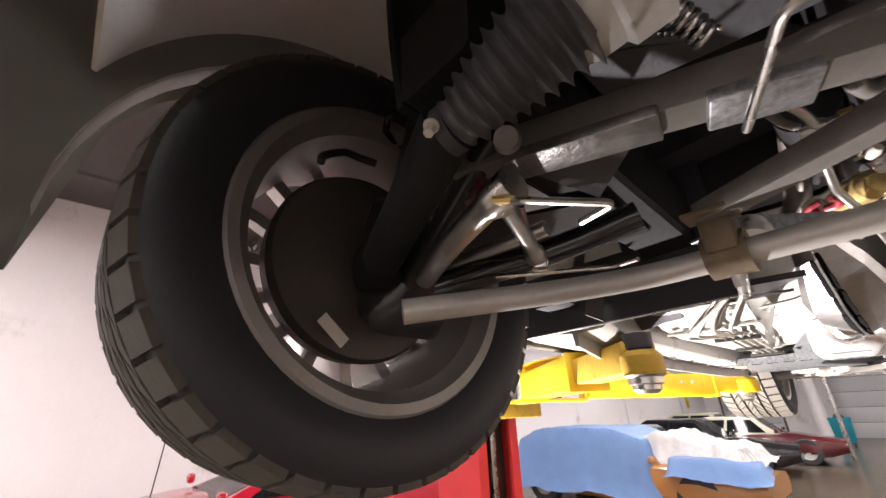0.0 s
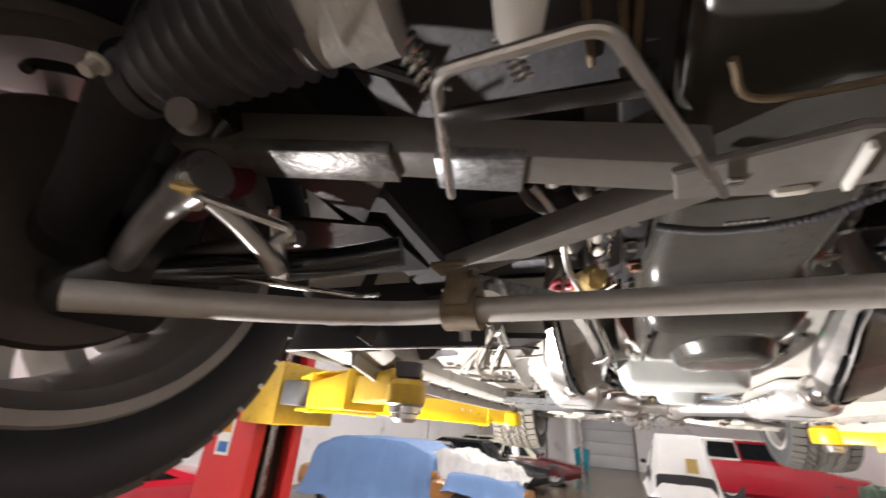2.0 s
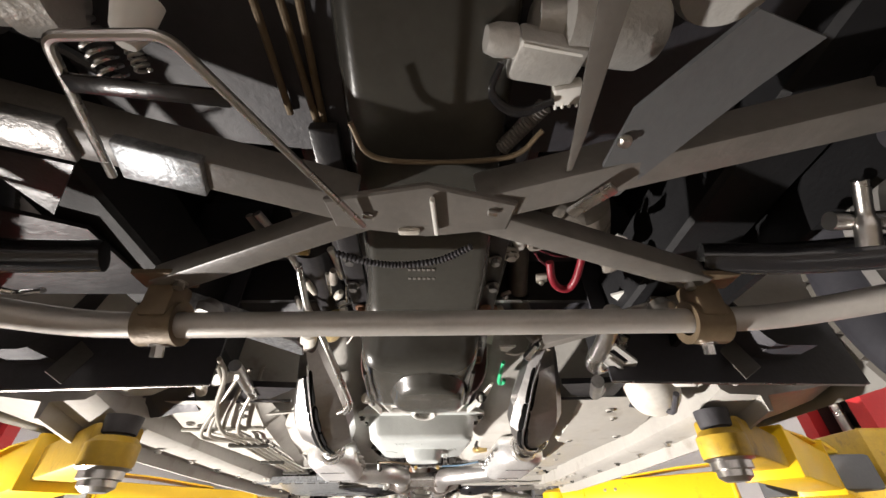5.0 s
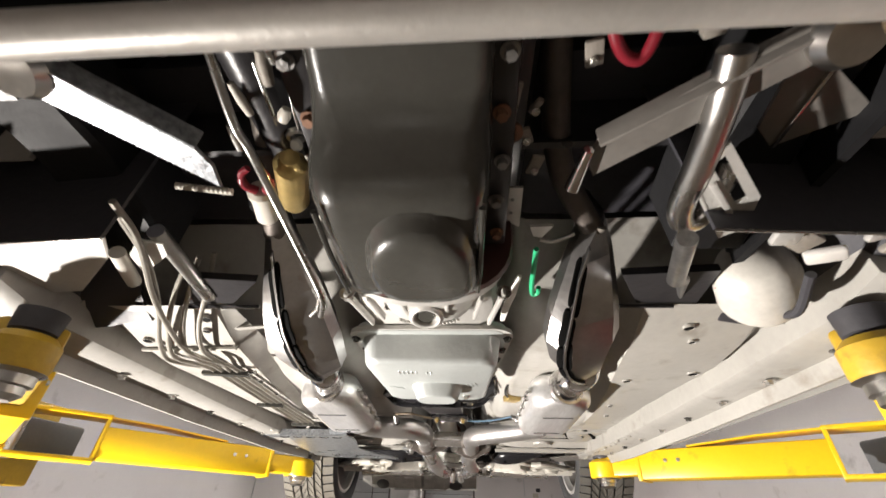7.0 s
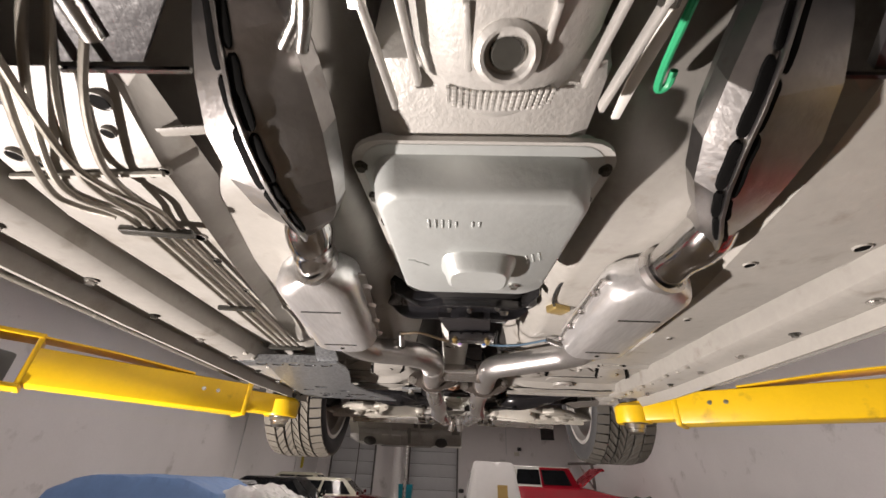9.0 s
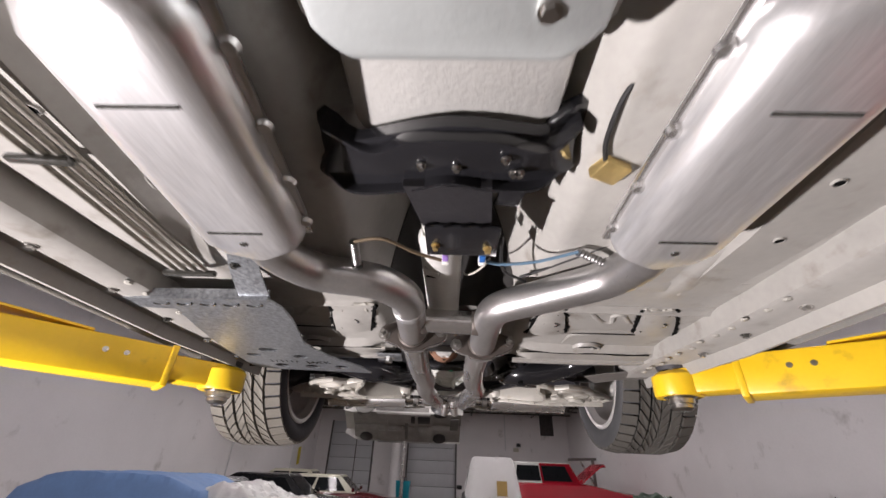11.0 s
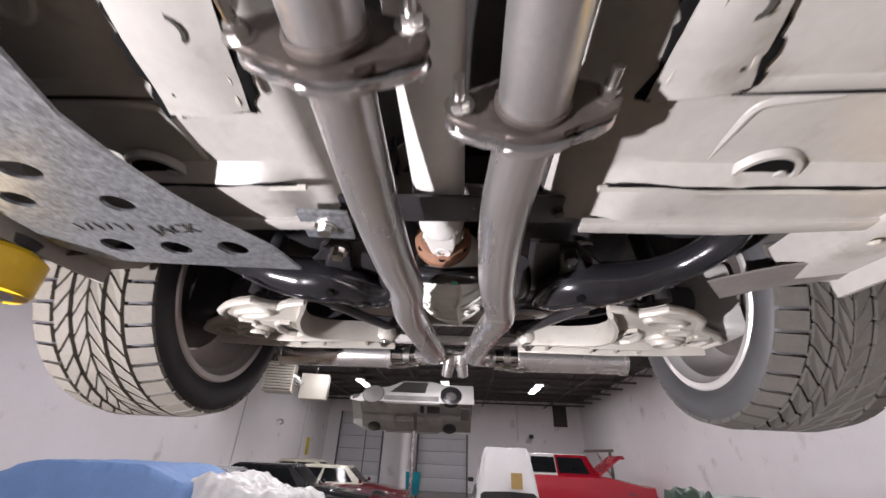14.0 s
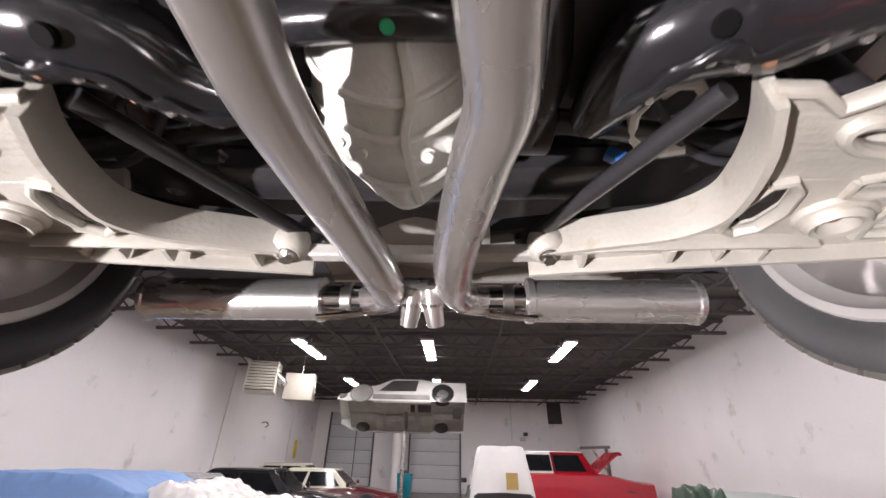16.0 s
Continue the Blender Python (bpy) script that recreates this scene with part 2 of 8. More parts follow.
def span(bm, p0, p1, w, h, bev=0.0, up=(0, 0, 1)):
    """A bar of width w and height h from p0 to p1."""
    p0, p1, up = Vector(p0), Vector(p1), Vector(up)
    y = (p1 - p0).normalized()
    x = y.cross(up).normalized()
    z = x.cross(y)
    m = Matrix((x, y, z)).transposed().to_4x4()
    m.translation = (p0 + p1) / 2
    r = bmesh.ops.create_cube(bm, size=1, matrix=m @ Matrix.Diagonal((w, (p1 - p0).length, h, 1)))
    if bev:
        es = list({e for v in r["verts"] for e in v.link_edges})
        bmesh.ops.bevel(bm, geom=es, offset=min(bev, w * 0.49, h * 0.49), segments=2, affect="EDGES", profile=0.5)
    return bm


def curve_points(pts, n=6):
    """Points along a smooth line through pts."""
    pts = [Vector(p) for p in pts]
    if len(pts) < 3 or n < 2:
        return pts
    ext = [pts[0] * 2 - pts[1]] + pts + [pts[-1] * 2 - pts[-2]]
    out = []
    for i in range(1, len(ext) - 2):
        a, b, c, d = ext[i - 1:i + 3]
        for k in range(n):
            t = k / n
            out.append(0.5 * ((2 * b) + (c - a) * t + (2 * a - 5 * b + 4 * c - d) * t * t + (3 * b - a - 3 * c + d) * t ** 3))
    return out + [pts[-1]]


def bend_points(pts, radius, n=6):
    """The line through pts with its corners rounded, as a bent pipe has them."""
    pts = [Vector(p) for p in pts]
    out = [pts[0]]
    for a, b, c in zip(pts, pts[1:], pts[2:]):
        u, v = (a - b), (c - b)
        d = min(radius, u.length * 0.48, v.length * 0.48)
        p, q = b + u.normalized() * d, b + v.normalized() * d
        for k in range(n + 1):
            t = k / n
            out.append(p * (1 - t) ** 2 + b * 2 * t * (1 - t) + q * t * t)
    return out + [pts[-1]]


def tube(bm, pts, r, seg=12, caps=True, flat=1.0):
    """A round bar swept along pts; r: one radius or one for each point."""
    pts = [Vector(p) for p in pts]
    rs = r if isinstance(r, (list, tuple)) else [r] * len(pts)
    tan = [(pts[min(i + 1, len(pts) - 1)] - pts[max(i - 1, 0)]).normalized() for i in range(len(pts))]
    x = tan[0].orthogonal().normalized()
    rings = []
    for p, t, rad in zip(pts, tan, rs):
        x = (x - t * x.dot(t)).normalized()
        y = t.cross(x)
        rings.append([bm.verts.new(p + (x * math.cos(a) + y * math.sin(a) * flat) * rad) for a in (2 * math.pi * k / seg for k in range(seg))])
    for a, b in zip(rings, rings[1:]):
        for k in range(seg):
            bm.faces.new((a[k], a[(k + 1) % seg], b[(k + 1) % seg], b[k]))
    if caps:
        bm.faces.new(rings[0][::-1])
        bm.faces.new(rings[-1])
    return bm


def rod(bm, p0, p1, r, r1=None, seg=16):
    return tube(bm, [p0, p1], [r, r if r1 is None else r1], seg)


def axes(axis):
    z = Vector(axis).normalized()
    x = z.orthogonal().normalized()
    if abs(z.z) < 0.9:
        x = Vector((0, 0, 1)).cross(z).normalized()
    return x, z.cross(x), z


def lathe(bm, prof, at, axis, seg=32, closed=False):
    """Turns a profile of (radius, height) round an axis."""
    at = Vector(at)
    x, y, z = axes(axis)
    rings = []
    for r, h in prof:
        if r < 1e-6:
            rings.append([bm.verts.new(at + z * h)])
        else:
            rings.append([bm.verts.new(at + z * h + (x * math.cos(a) + y * math.sin(a)) * r) for a in (2 * math.pi * k / seg for k in range(seg))])
    pairs = list(zip(rings, rings[1:])) + ([(rings[-1], rings[0])] if closed else [])
    for a, b in pairs:
        for k in range(seg):
            q = [a[k % len(a)], a[(k + 1) % len(a)], b[(k + 1) % len(b)], b[k % len(b)]]
            q = list(dict.fromkeys(q))
            if len(q) > 2:
                bm.faces.new(q)
    return bm


def prism(bm, poly, m, h, bev=0.0):
    """A flat plate: the outline poly in the plane of m, h thick along its z."""
    lo = [bm.verts.new(m @ Vector((px, py, 0))) for px, py in poly]
    hi = [bm.verts.new(m @ Vector((px, py, h))) for px, py in poly]
    n = len(poly)
    fs = [bm.faces.new(lo[::-1]), bm.faces.new(hi)]
    fs += [bm.faces.new((lo[k], lo[(k + 1) % n], hi[(k + 1) % n], hi[k])) for k in range(n)]
    if bev:
        bmesh.ops.bevel(bm, geom=list({e for f in fs[:2] for e in f.edges}), offset=bev, segments=1, affect="EDGES")
    return bm


def loft(bm, rings, caps=True, closed=True):
    """A skin over rings that have the same number of points."""
    vr = [[bm.verts.new(p) for p in ring] for ring in rings]
    n = len(vr[0])
    for a, b in zip(vr, vr[1:]):
        for k in range(n if closed else n - 1):
            bm.faces.new((a[k], a[(k + 1) % n], b[(k + 1) % n], b[k]))
    if caps and closed:
        bm.faces.new(vr[0][::-1])
        bm.faces.new(vr[-1])
    return bm


def rounded(w, h, r, n=4):
    """The outline of a rounded rectangle."""
    r = min(r, w / 2 - 1e-4, h / 2 - 1e-4)
    out = []
    for cx, cy, a0 in ((w / 2 - r, h / 2 - r, 0), (-w / 2 + r, h / 2 - r, 90), (-w / 2 + r, -h / 2 + r, 180), (w / 2 - r, -h / 2 + r, 270)):
        for k in range(n + 1):
            a = radians(a0 + 90 * k / n)
            out.append((cx + r * math.cos(a), cy + r * math.sin(a)))
    return out


def sheet(bm, fx, nu, nv, thick=0.0, side=-1):
    """A sheet of (nu x nv) cells from a function of two numbers between 0 and 1, with a back side when thick."""
    g = [[bm.verts.new(fx(i / nu, j / nv)) for j in range(nv + 1)] for i in range(nu + 1)]
    faces = [bm.faces.new((g[i][j], g[i + 1][j], g[i + 1][j + 1], g[i][j + 1])) for i in range(nu) for j in range(nv)]
    if thick:
        bmesh.ops.recalc_face_normals(bm, faces=faces)
        bmesh.ops.solidify(bm, geom=faces, thickness=thick)
    return bm


def sm(a, b, x):
    t = min(1, max(0, (x - a) / (b - a)))
    return t * t * (3 - 2 * t)


def bolt(bm, at, axis, r=0.008, h=0.008, washer=True):
    """A hexagon head with its washer."""
    at, ax = Vector(at), Vector(axis).normalized()
    if washer:
        rod(bm, at, at + ax * 0.002, r * 1.5, seg=14)
    rod(bm, at + ax * 0.002, at + ax * (0.002 + h), r, seg=6)
    return bm


def ribbon(bm, pts, w, h, up=(0, 0, 1)):
    """A bar of rectangular section (w across, h along up) swept along pts; w and h: one number or one for each point."""
    pts, up = [Vector(p) for p in pts], Vector(up)
    n = len(pts)
    ws = w if isinstance(w, (list, tuple)) else [w] * n
    hs = h if isinstance(h, (list, tuple)) else [h] * n
    rings = []
    for i, p in enumerate(pts):
        t = (pts[min(i + 1, n - 1)] - pts[max(i - 1, 0)]).normalized()
        x = t.cross(up).normalized() * ws[i] / 2
        z = up * hs[i] / 2
        e = 0.25
        rings.append([p - x - z * (1 - e), p - x * (1 - e) - z, p + x * (1 - e) - z, p + x - z * (1 - e), p + x + z * (1 - e), p + x * (1 - e) + z, p - x * (1 - e) + z, p - x + z * (1 - e)])
    return loft(bm, rings)


def boot(bm, p0, p1, r, n, depth=0.18):
    """A ribbed bellows of n folds."""
    p0, p1 = Vector(p0), Vector(p1)
    pts, rs = [], []
    for k in range(n * 6 + 1):
        pts.append(p0.lerp(p1, k / (n * 6)))
        rs.append(r * (1 - depth * (0.5 - 0.5 * math.cos(2 * math.pi * k / 6))))
    return tube(bm, pts, rs, 28)


def coil(bm, p0, p1, r, wire, turns):
    p0, p1 = Vector(p0), Vector(p1)
    x, y, z = axes(p1 - p0)
    pts = [p0.lerp(p1, k / (turns * 10)) + (x * math.cos(k * math.pi / 5) + y * math.sin(k * math.pi / 5)) * r for k in range(turns * 10 + 1)]
    return tube(bm, pts, wire, 6)


def wavy(pts, amount, seed, n=6):
    """A slack line through pts."""
    out = curve_points(pts, n)
    return [p + Vector((noise.noise(p * 9 + Vector((seed, 0, 0))), noise.noise(p * 9 + Vector((0, seed, 3))), noise.noise(p * 9 + Vector((5, 0, seed))))) * amount for p in out]


def pierced(bm, outer, holes, m, h):
    """A plate h thick in the plane of m, with holes through it."""
    loops = [outer] + holes
    flat = [Vector((px, py, 0)) for loop in loops for px, py in loop]
    tris = tessellate_polygon([[Vector((px, py, 0)) for px, py in loop] for loop in loops])
    lo = [bm.verts.new(m @ p) for p in flat]
    hi = [bm.verts.new(m @ (p + Vector((0, 0, h)))) for p in flat]
    for a, b, c in tris:
        bm.faces.new((lo[a], lo[b], lo[c]))
        bm.faces.new((hi[c], hi[b], hi[a]))
    k = 0
    for loop in loops:
        n = len(loop)
        for i in range(n):
            a, b = k + i, k + (i + 1) % n
            bm.faces.new((lo[a], lo[b], hi[b], hi[a]))
        k += n
    return bm

# ---- the workshop ----
X0, X1, Y0, Y1 = -7.9, 6.9, -6.0, 27.0
solo("floor", box(B(), ((X0 + X1) / 2, (Y0 + Y1) / 2, -0.1), (X1 - X0 + 0.6, Y1 - Y0 + 0.6, 0.2)), M_FLOOR, "glossy tan epoxy-coated concrete workshop floor", "floor", kind="structure", smooth=False)
for nm, c, s in (("wall_west", (X0 - 0.15, (Y0 + Y1) / 2, CEIL / 2), (0.3, Y1 - Y0 + 0.6, CEIL)), ("wall_east", (X1 + 0.15, (Y0 + Y1) / 2, CEIL / 2), (0.3, Y1 - Y0 + 0.6, CEIL)),
                 ("wall_south", ((X0 + X1) / 2, Y0 - 0.15, CEIL / 2), (X1 - X0, 0.3, CEIL))):
    solo(nm, box(B(), c, s), M_WALL, "white painted workshop wall with faint marks", "wall", kind="structure", smooth=False)
# far wall with two door openings
DOORS = [(-7.1, -4.55, 3.9), (-2.5, 0.32, 3.9)]
bm = B()
edges = [X0, DOORS[0][0], DOORS[0][1], DOORS[1][0], DOORS[1][1], X1]
for a, b in ((0, 1), (2, 3), (4, 5)):
    box(bm, ((edges[a] + edges[b]) / 2, Y1 + 0.15, CEIL / 2), (edges[b] - edges[a], 0.3, CEIL))
for a, b, h in DOORS:
    box(bm, ((a + b) / 2, Y1 + 0.15, (CEIL + h) / 2), (b - a, 0.3, CEIL - h))
solo("wall_north", bm, M_WALL, "white painted end wall with two tall doorways", "wall", kind="structure", smooth=False)
M_DOOR = mat("door_panel", (0.62, 0.63, 0.65), 0.45, vary=0.06, scale=2)
M_DARKTRIM = mat("dark_trim", (0.12, 0.115, 0.11), 0.5, vary=0.2, scale=6)
for i, (a, b, h) in enumerate(DOORS):
    d = thing("door_%d" % (i + 1), ((a + b) / 2, Y1 + 0.1, 0), "closed white sectional overhead door in dark tracks", "door", kind="structure")
    n = 6
    for k in range(n):
        z0, z1 = h * k / n, h * (k + 1) / n
        part("panel", box(B(), ((a + b) / 2, Y1 + 0.12, (z0 + z1) / 2), (b - a - 0.02, 0.05, z1 - z0 - 0.015), bev=0.008), M_DOOR, d)
    for xx in (a, b):
        part("track", box(B(), (xx, Y1 - 0.03, h / 2), (0.09, 0.06, h)), M_DARKTRIM, d)
    part("stile", box(B(), ((a + b) / 2 + 0.25, Y1 + 0.085, h / 2), (0.05, 0.02, h - 0.1)), M_DARKTRIM if i == 0 else M_DOOR, d)
# ceiling: deck, joists and a row of purlins in one mesh
bm = B()
box(bm, ((X0 + X1) / 2, (Y0 + Y1) / 2, CEIL + 0.1), (X1 - X0 + 0.6, Y1 - Y0 + 0.6, 0.2))
y = Y0 + 0.6
while y < Y1:
    box(bm, ((X0 + X1) / 2, y, CEIL - 0.36), (X1 - X0, 0.09, 0.07))
    box(bm, ((X0 + X1) / 2, y, CEIL - 0.05), (X1 - X0, 0.09, 0.07))
    k, x = 0, X0
    while x < X1 - 0.2:
        span(bm, (x, y, CEIL - (0.36 if k % 2 else 0.05)), (x + 0.37, y, CEIL - (0.05 if k % 2 else 0.36)), 0.03, 0.03, up=(0, 1, 0))
        x, k = x + 0.37, k + 1
    y += 1.5
for x in (-6, -3.2, -2.0, 1.2, 4.8):
    box(bm, (x, (Y0 + Y1) / 2, CEIL - 0.42), (0.06, Y1 - Y0, 0.05))
solo("ceiling", bm, [M_CEIL], "dark exposed steel deck ceiling with open joists", "ceiling", kind="structure", smooth=False)
M_TUBE = glow("lit_diffuser", (1.0, 0.97, 0.93), 9.0)
M_LAMPBODY = mat("lamp_body", (0.7, 0.7, 0.7), 0.4)
lamp = None
for lx, ly in LAMPS:
    at = (lx, ly, CEIL - 0.40)
    if lamp is None:
        lamp = thing("ceiling_light", at, "lit white strip light hanging under the dark ceiling", "ceiling light", "strip lights under the ceiling")
        part("frame", box(B(), (lx, ly, CEIL - 0.33), (0.36, 2.4, 0.06), bev=0.01), M_LAMPBODY, lamp)
        part("diffuser", box(B(), (lx, ly, CEIL - 0.375), (0.30, 2.34, 0.03), bev=0.01), M_TUBE, lamp)
        part("hanger", tube(B(), [(lx, ly, CEIL - 0.3), (lx, ly, CEIL)], 0.008), M_LAMPBODY, lamp)
    else:
        copy_thing(lamp, Matrix.Translation(at))
solo("column", lathe(B(), [(0, 0), (0.27, 0), (0.27, 0.02), (0.25, 0.03), (0.25, CEIL - 0.4), (0, CEIL - 0.4)], (-3.0, 25.6, 0), (0, 0, 1), 32), M_WALL, "smooth white painted round column before the end wall", "column", kind="structure")

# ---- the lift ----
M_GUARD = mat("grey_rubber", (0.11, 0.115, 0.12), 0.6, vary=0.12, scale=8)
lift = thing("two_post_lift", (0, 1.85, 0), "red two-post vehicle lift with yellow swing arms", "vehicle lift")
POSTY = 2.05
for sx in (-1, 1):
    px = sx * 2.07
    y0, y1 = POSTY - 0.18, POSTY + 0.18
    xi, xo = px - sx * 0.17, px + sx * 0.17
    w = 0.022
    lip = [(xi, y0 + 0.07), (xi, y0), (xo, y0), (xo, y1), (xi, y1), (xi, y1 - 0.07), (xi + sx * w, y1 - 0.07), (xi + sx * w, y1 - w), (xo - sx * w, y1 - w), (xo - sx * w, y0 + w), (xi + sx * w, y0 + w), (xi + sx * w, y0 + 0.07)]
    post = part("post", prism(B(), lip, pose(0, 0, 0.024), 3.8, 0.004), M_RED, lift, "glossy red steel column", smooth=False)
    part("base_plate", box(B(), (px, POSTY, 0.012), (0.55, 0.6, 0.024), bev=0.004), M_RED, post)
    if sx < 0:
        for k, (z, h, m) in enumerate(((1.555, 0.25, M_WHITE), (1.635, 0.05, M_BLUEP), (1.57, 0.06, M_ORANGEP), (1.47, 0.05, M_BLUEP))):
            part("label_plate" if k == 0 else "printed_bar", box(B(), (-2.10, y0 - 0.002 - (0.002 if k else 0), z), (0.10 if k == 0 else 0.07, 0.004, h), bev=0.001), m, post, "white label with coloured print" if k == 0 else "")
    part("cable_cover", box(B(), (px - sx * 0.10, POSTY + 0.02, 1.85), (0.02, 0.05, 3.5), bev=0.005), M_STEEL, post, "bare steel strip")
    part("slide", box(B(), (px + sx * 0.03, POSTY, 1.9), (0.20, 0.30, 3.7)), M_BLACK, post, "dark channel inside the column")
    part("carriage", box(B(), (sx * 1.80, POSTY - 0.06, 1.75), (0.22, 0.46, 0.30), bev=0.01), M_YELLOWD, lift, "worn yellow lift carriage")
    part("door_guard", box(B(), (sx * 1.575, POSTY - 0.10, 1.75), (0.16, 0.42, 0.115), bev=0.012), M_GUARD, lift, "dark grey rubber bumper")

    def arm(name, root, tip, split, front):
        root, tip = Vector(root), Vector(tip)
        d = (tip - root).normalized()
        side = d.cross(Vector((0, 0, 1)))
        out = root - d * 0.30
        mid = root.lerp(tip, split)
        a = part(name, span(B(), root, mid, 0.12, 0.105, 0.008), M_YELLOW, lift, "yellow box-section swing arm")
        for dz in (-0.058, 0.085):
            part("fork_plate", span(B(), out + Vector((0, 0, dz)), root + d * 0.012 + Vector((0, 0, dz)), 0.13, 0.014, 0.003), M_YELLOW, a)
        part("end_plate", span(B(), root + Vector((0, 0, 0.013)), root + d * 0.014 + Vector((0, 0, 0.013)), 0.125, 0.158, 0.003), M_YELLOW, a)
        part("pivot", lathe(B(), [(0, -0.07), (0.03, -0.07), (0.03, 0.10), (0, 0.10)], out + d * 0.06, (0, 0, 1), 20), M_STEEL, a)
        part("extension", span(B(), mid - d * 0.1, tip, 0.085, 0.072, 0.008), M_YELLOWD if front else M_YELLOW, a, "worn yellow sliding extension")
        part("top_rail", ribbon(B(), [root + Vector((0, 0, 0.085)), root.lerp(tip, 0.25) + Vector((0, 0, 0.078)), root.lerp(tip, 0.55) + Vector((0, 0, 0.058))], 0.10, 0.008), M_YELLOW, a)
        part("stop_plate", span(B(), mid - d * 0.012, mid + d * 0.006, 0.125, 0.115, 0.004), M_YELLOW, a)
        g = 0.68 if front else 1.0
        bm = B()
        h = 0.000 if front else 0.018
        lathe(bm, [(0, -0.04), (0.062 * g, -0.04), (0.066 * g, -0.032), (0.066 * g, h), (0.05 * g, h + 0.012), (0, h + 0.012)], tip, (0, 0, 1), 28)
        part("pad_holder", bm, M_YELLOWD if front else M_YELLOW, a, "yellow round pad holder")
        bm = B()
        lathe(bm, [(0, h + 0.012), (0.036 * g, h + 0.012), (0.036 * g, h + 0.016), (0.044 * g, h + 0.018), (0.048 * g, 0.05), (0, 0.05)], tip, (0, 0, 1), 24)
        part("pad", bm, M_RUBBER, a, "black rubber pad under the sill")
        bm = B()
        lathe(bm, [(0, -0.078), (0.02, -0.078), (0.03, -0.07), (0.03, -0.06), (0.036, -0.058), (0.036, -0.045), (0.045, -0.04), (0, -0.04)], tip, (0, 0, 1), 24)
        part("screw", bm, M_STEEL, a, "bare steel pad screw")
        for q in (0.60, 0.66):
            part("rivet", lathe(B(), [(0, 0.006), (0.007, 0.005), (0.009, 0), (0, 0)], root.lerp(tip, q) + side * (0.056 * sx * (1 if front else -1)) + Vector((0, 0, 0.012)), side * (sx * (1 if front else -1)), 12), M_STEEL, a)
        return a
    arm("rear_arm", (sx * 1.30, 2.02, 1.735), (-0.725, 2.565, 1.722) if sx < 0 else (0.677, 2.505, 1.738), 0.80, False)
    arm("front_arm", (sx * 1.30, 1.62, 1.735), (-0.575 if sx < 0 else 0.61, 1.012, 1.738), 0.66, True)

# ---- the raised car ----
car = thing("car", (0, 1.75, 1.56), "silver coupe raised on a lift, its underside showing", "car")
M_FENDER = mat("grey_inner_wing", (0.64, 0.62, 0.59), 0.38, vary=0.12, scale=5, bump=0.01)
M_BODY = mat("silver_paint", (0.50, 0.49, 0.46), 0.25, 0.5, vary=0.05, scale=3, bump=0.002, coat=0.5)
FX, FY, FZ = 0.785, 0.395, 1.870
RX, RY, RZ = 0.785, 3.085, 1.885


def zbot(y):
    z = 1.80
    for cy, cz in ((FY, FZ), (RY, RZ)):
        d = abs(y - cy)
        if d < 0.40:
            z = max(z, cz + math.sqrt(0.40 ** 2 - d * d))
    return z


def zroof(y):
    return 2.42 + 0.10 * sm(-0.6, 0.6, y) + 0.44 * sm(0.85, 1.6, y) - 0.40 * sm(2.3, 3.3, y) - 0.08 * sm(3.6, 3.95, y)


def body_at(u, v):
    y = -0.55 + 4.55 * u
    w = 0.91 - 0.16 * sm(0.3, -0.55, y) - 0.10 * sm(3.3, 4.0, y)
    s = -1 if v < 0.5 else 1
    q = 1 - abs(v - 0.5) * 2
    zb, zr = zbot(y) + 0.25 * sm(3.40, 3.70, y), zroof(y)
    belt = 2.42
    cab = sm(0.7, 1.2, y) * (1 - sm(2.9, 3.4, y))
    if q < 0.45:
        k = q / 0.45
        return Vector((s * (w - 0.03 * (2 * k - 1) ** 2 + 0.01), y, zb + (belt - zb) * k))
    k = (q - 0.45) / 0.55
    top = w * (1 - k)
    x = w * (1 - k) if cab < 0.01 else w * (1 - k * (0.35 if k < 0.5 else 0)) * (1 if k < 0.5 else (1 - k) * 1.65)
    x = w * (1 - k) * (1 - cab) + cab * (w - 0.3 * min(1, k * 2) if k < 0.5 else (w - 0.3) * (1 - (k - 0.5) * 2))
    z = belt + (zr - belt) * (cab * min(1, k * 2) + (1 - cab) * sm(0, 0.5, k))
    return Vector((s * x, y, z))


bm = sheet(B(), body_at, 110, 60)
part("body", bm, M_BODY, car, "silver painted body shell")
part("front_bumper_cover", sheet(B(), lambda u, v: Vector((-0.9 + 1.8 * u, -0.52 - 0.05 * math.cos((u - .5) * 3), 1.86 + 0.5 * v)), 20, 6, 0.02), M_BODY, car)
part("rear_bumper_cover", sheet(B(), lambda u, v: Vector((-0.82 + 1.64 * u, 3.97, 2.08 + 0.32 * v)), 20, 6, 0.02), M_BODY, car)
for s in (-1, 1):
    part("windscreen" if s < 0 else "rear_window", sheet(B(), lambda u, v: Vector((-0.55 + 1.1 * u, (0.92 + 0.55 * v) if s < 0 else (3.2 - 0.7 * v), 2.50 + 0.33 * v + 0.02)), 8, 4, 0.005), M_BLACKG, car)

# ---- floor pan ----


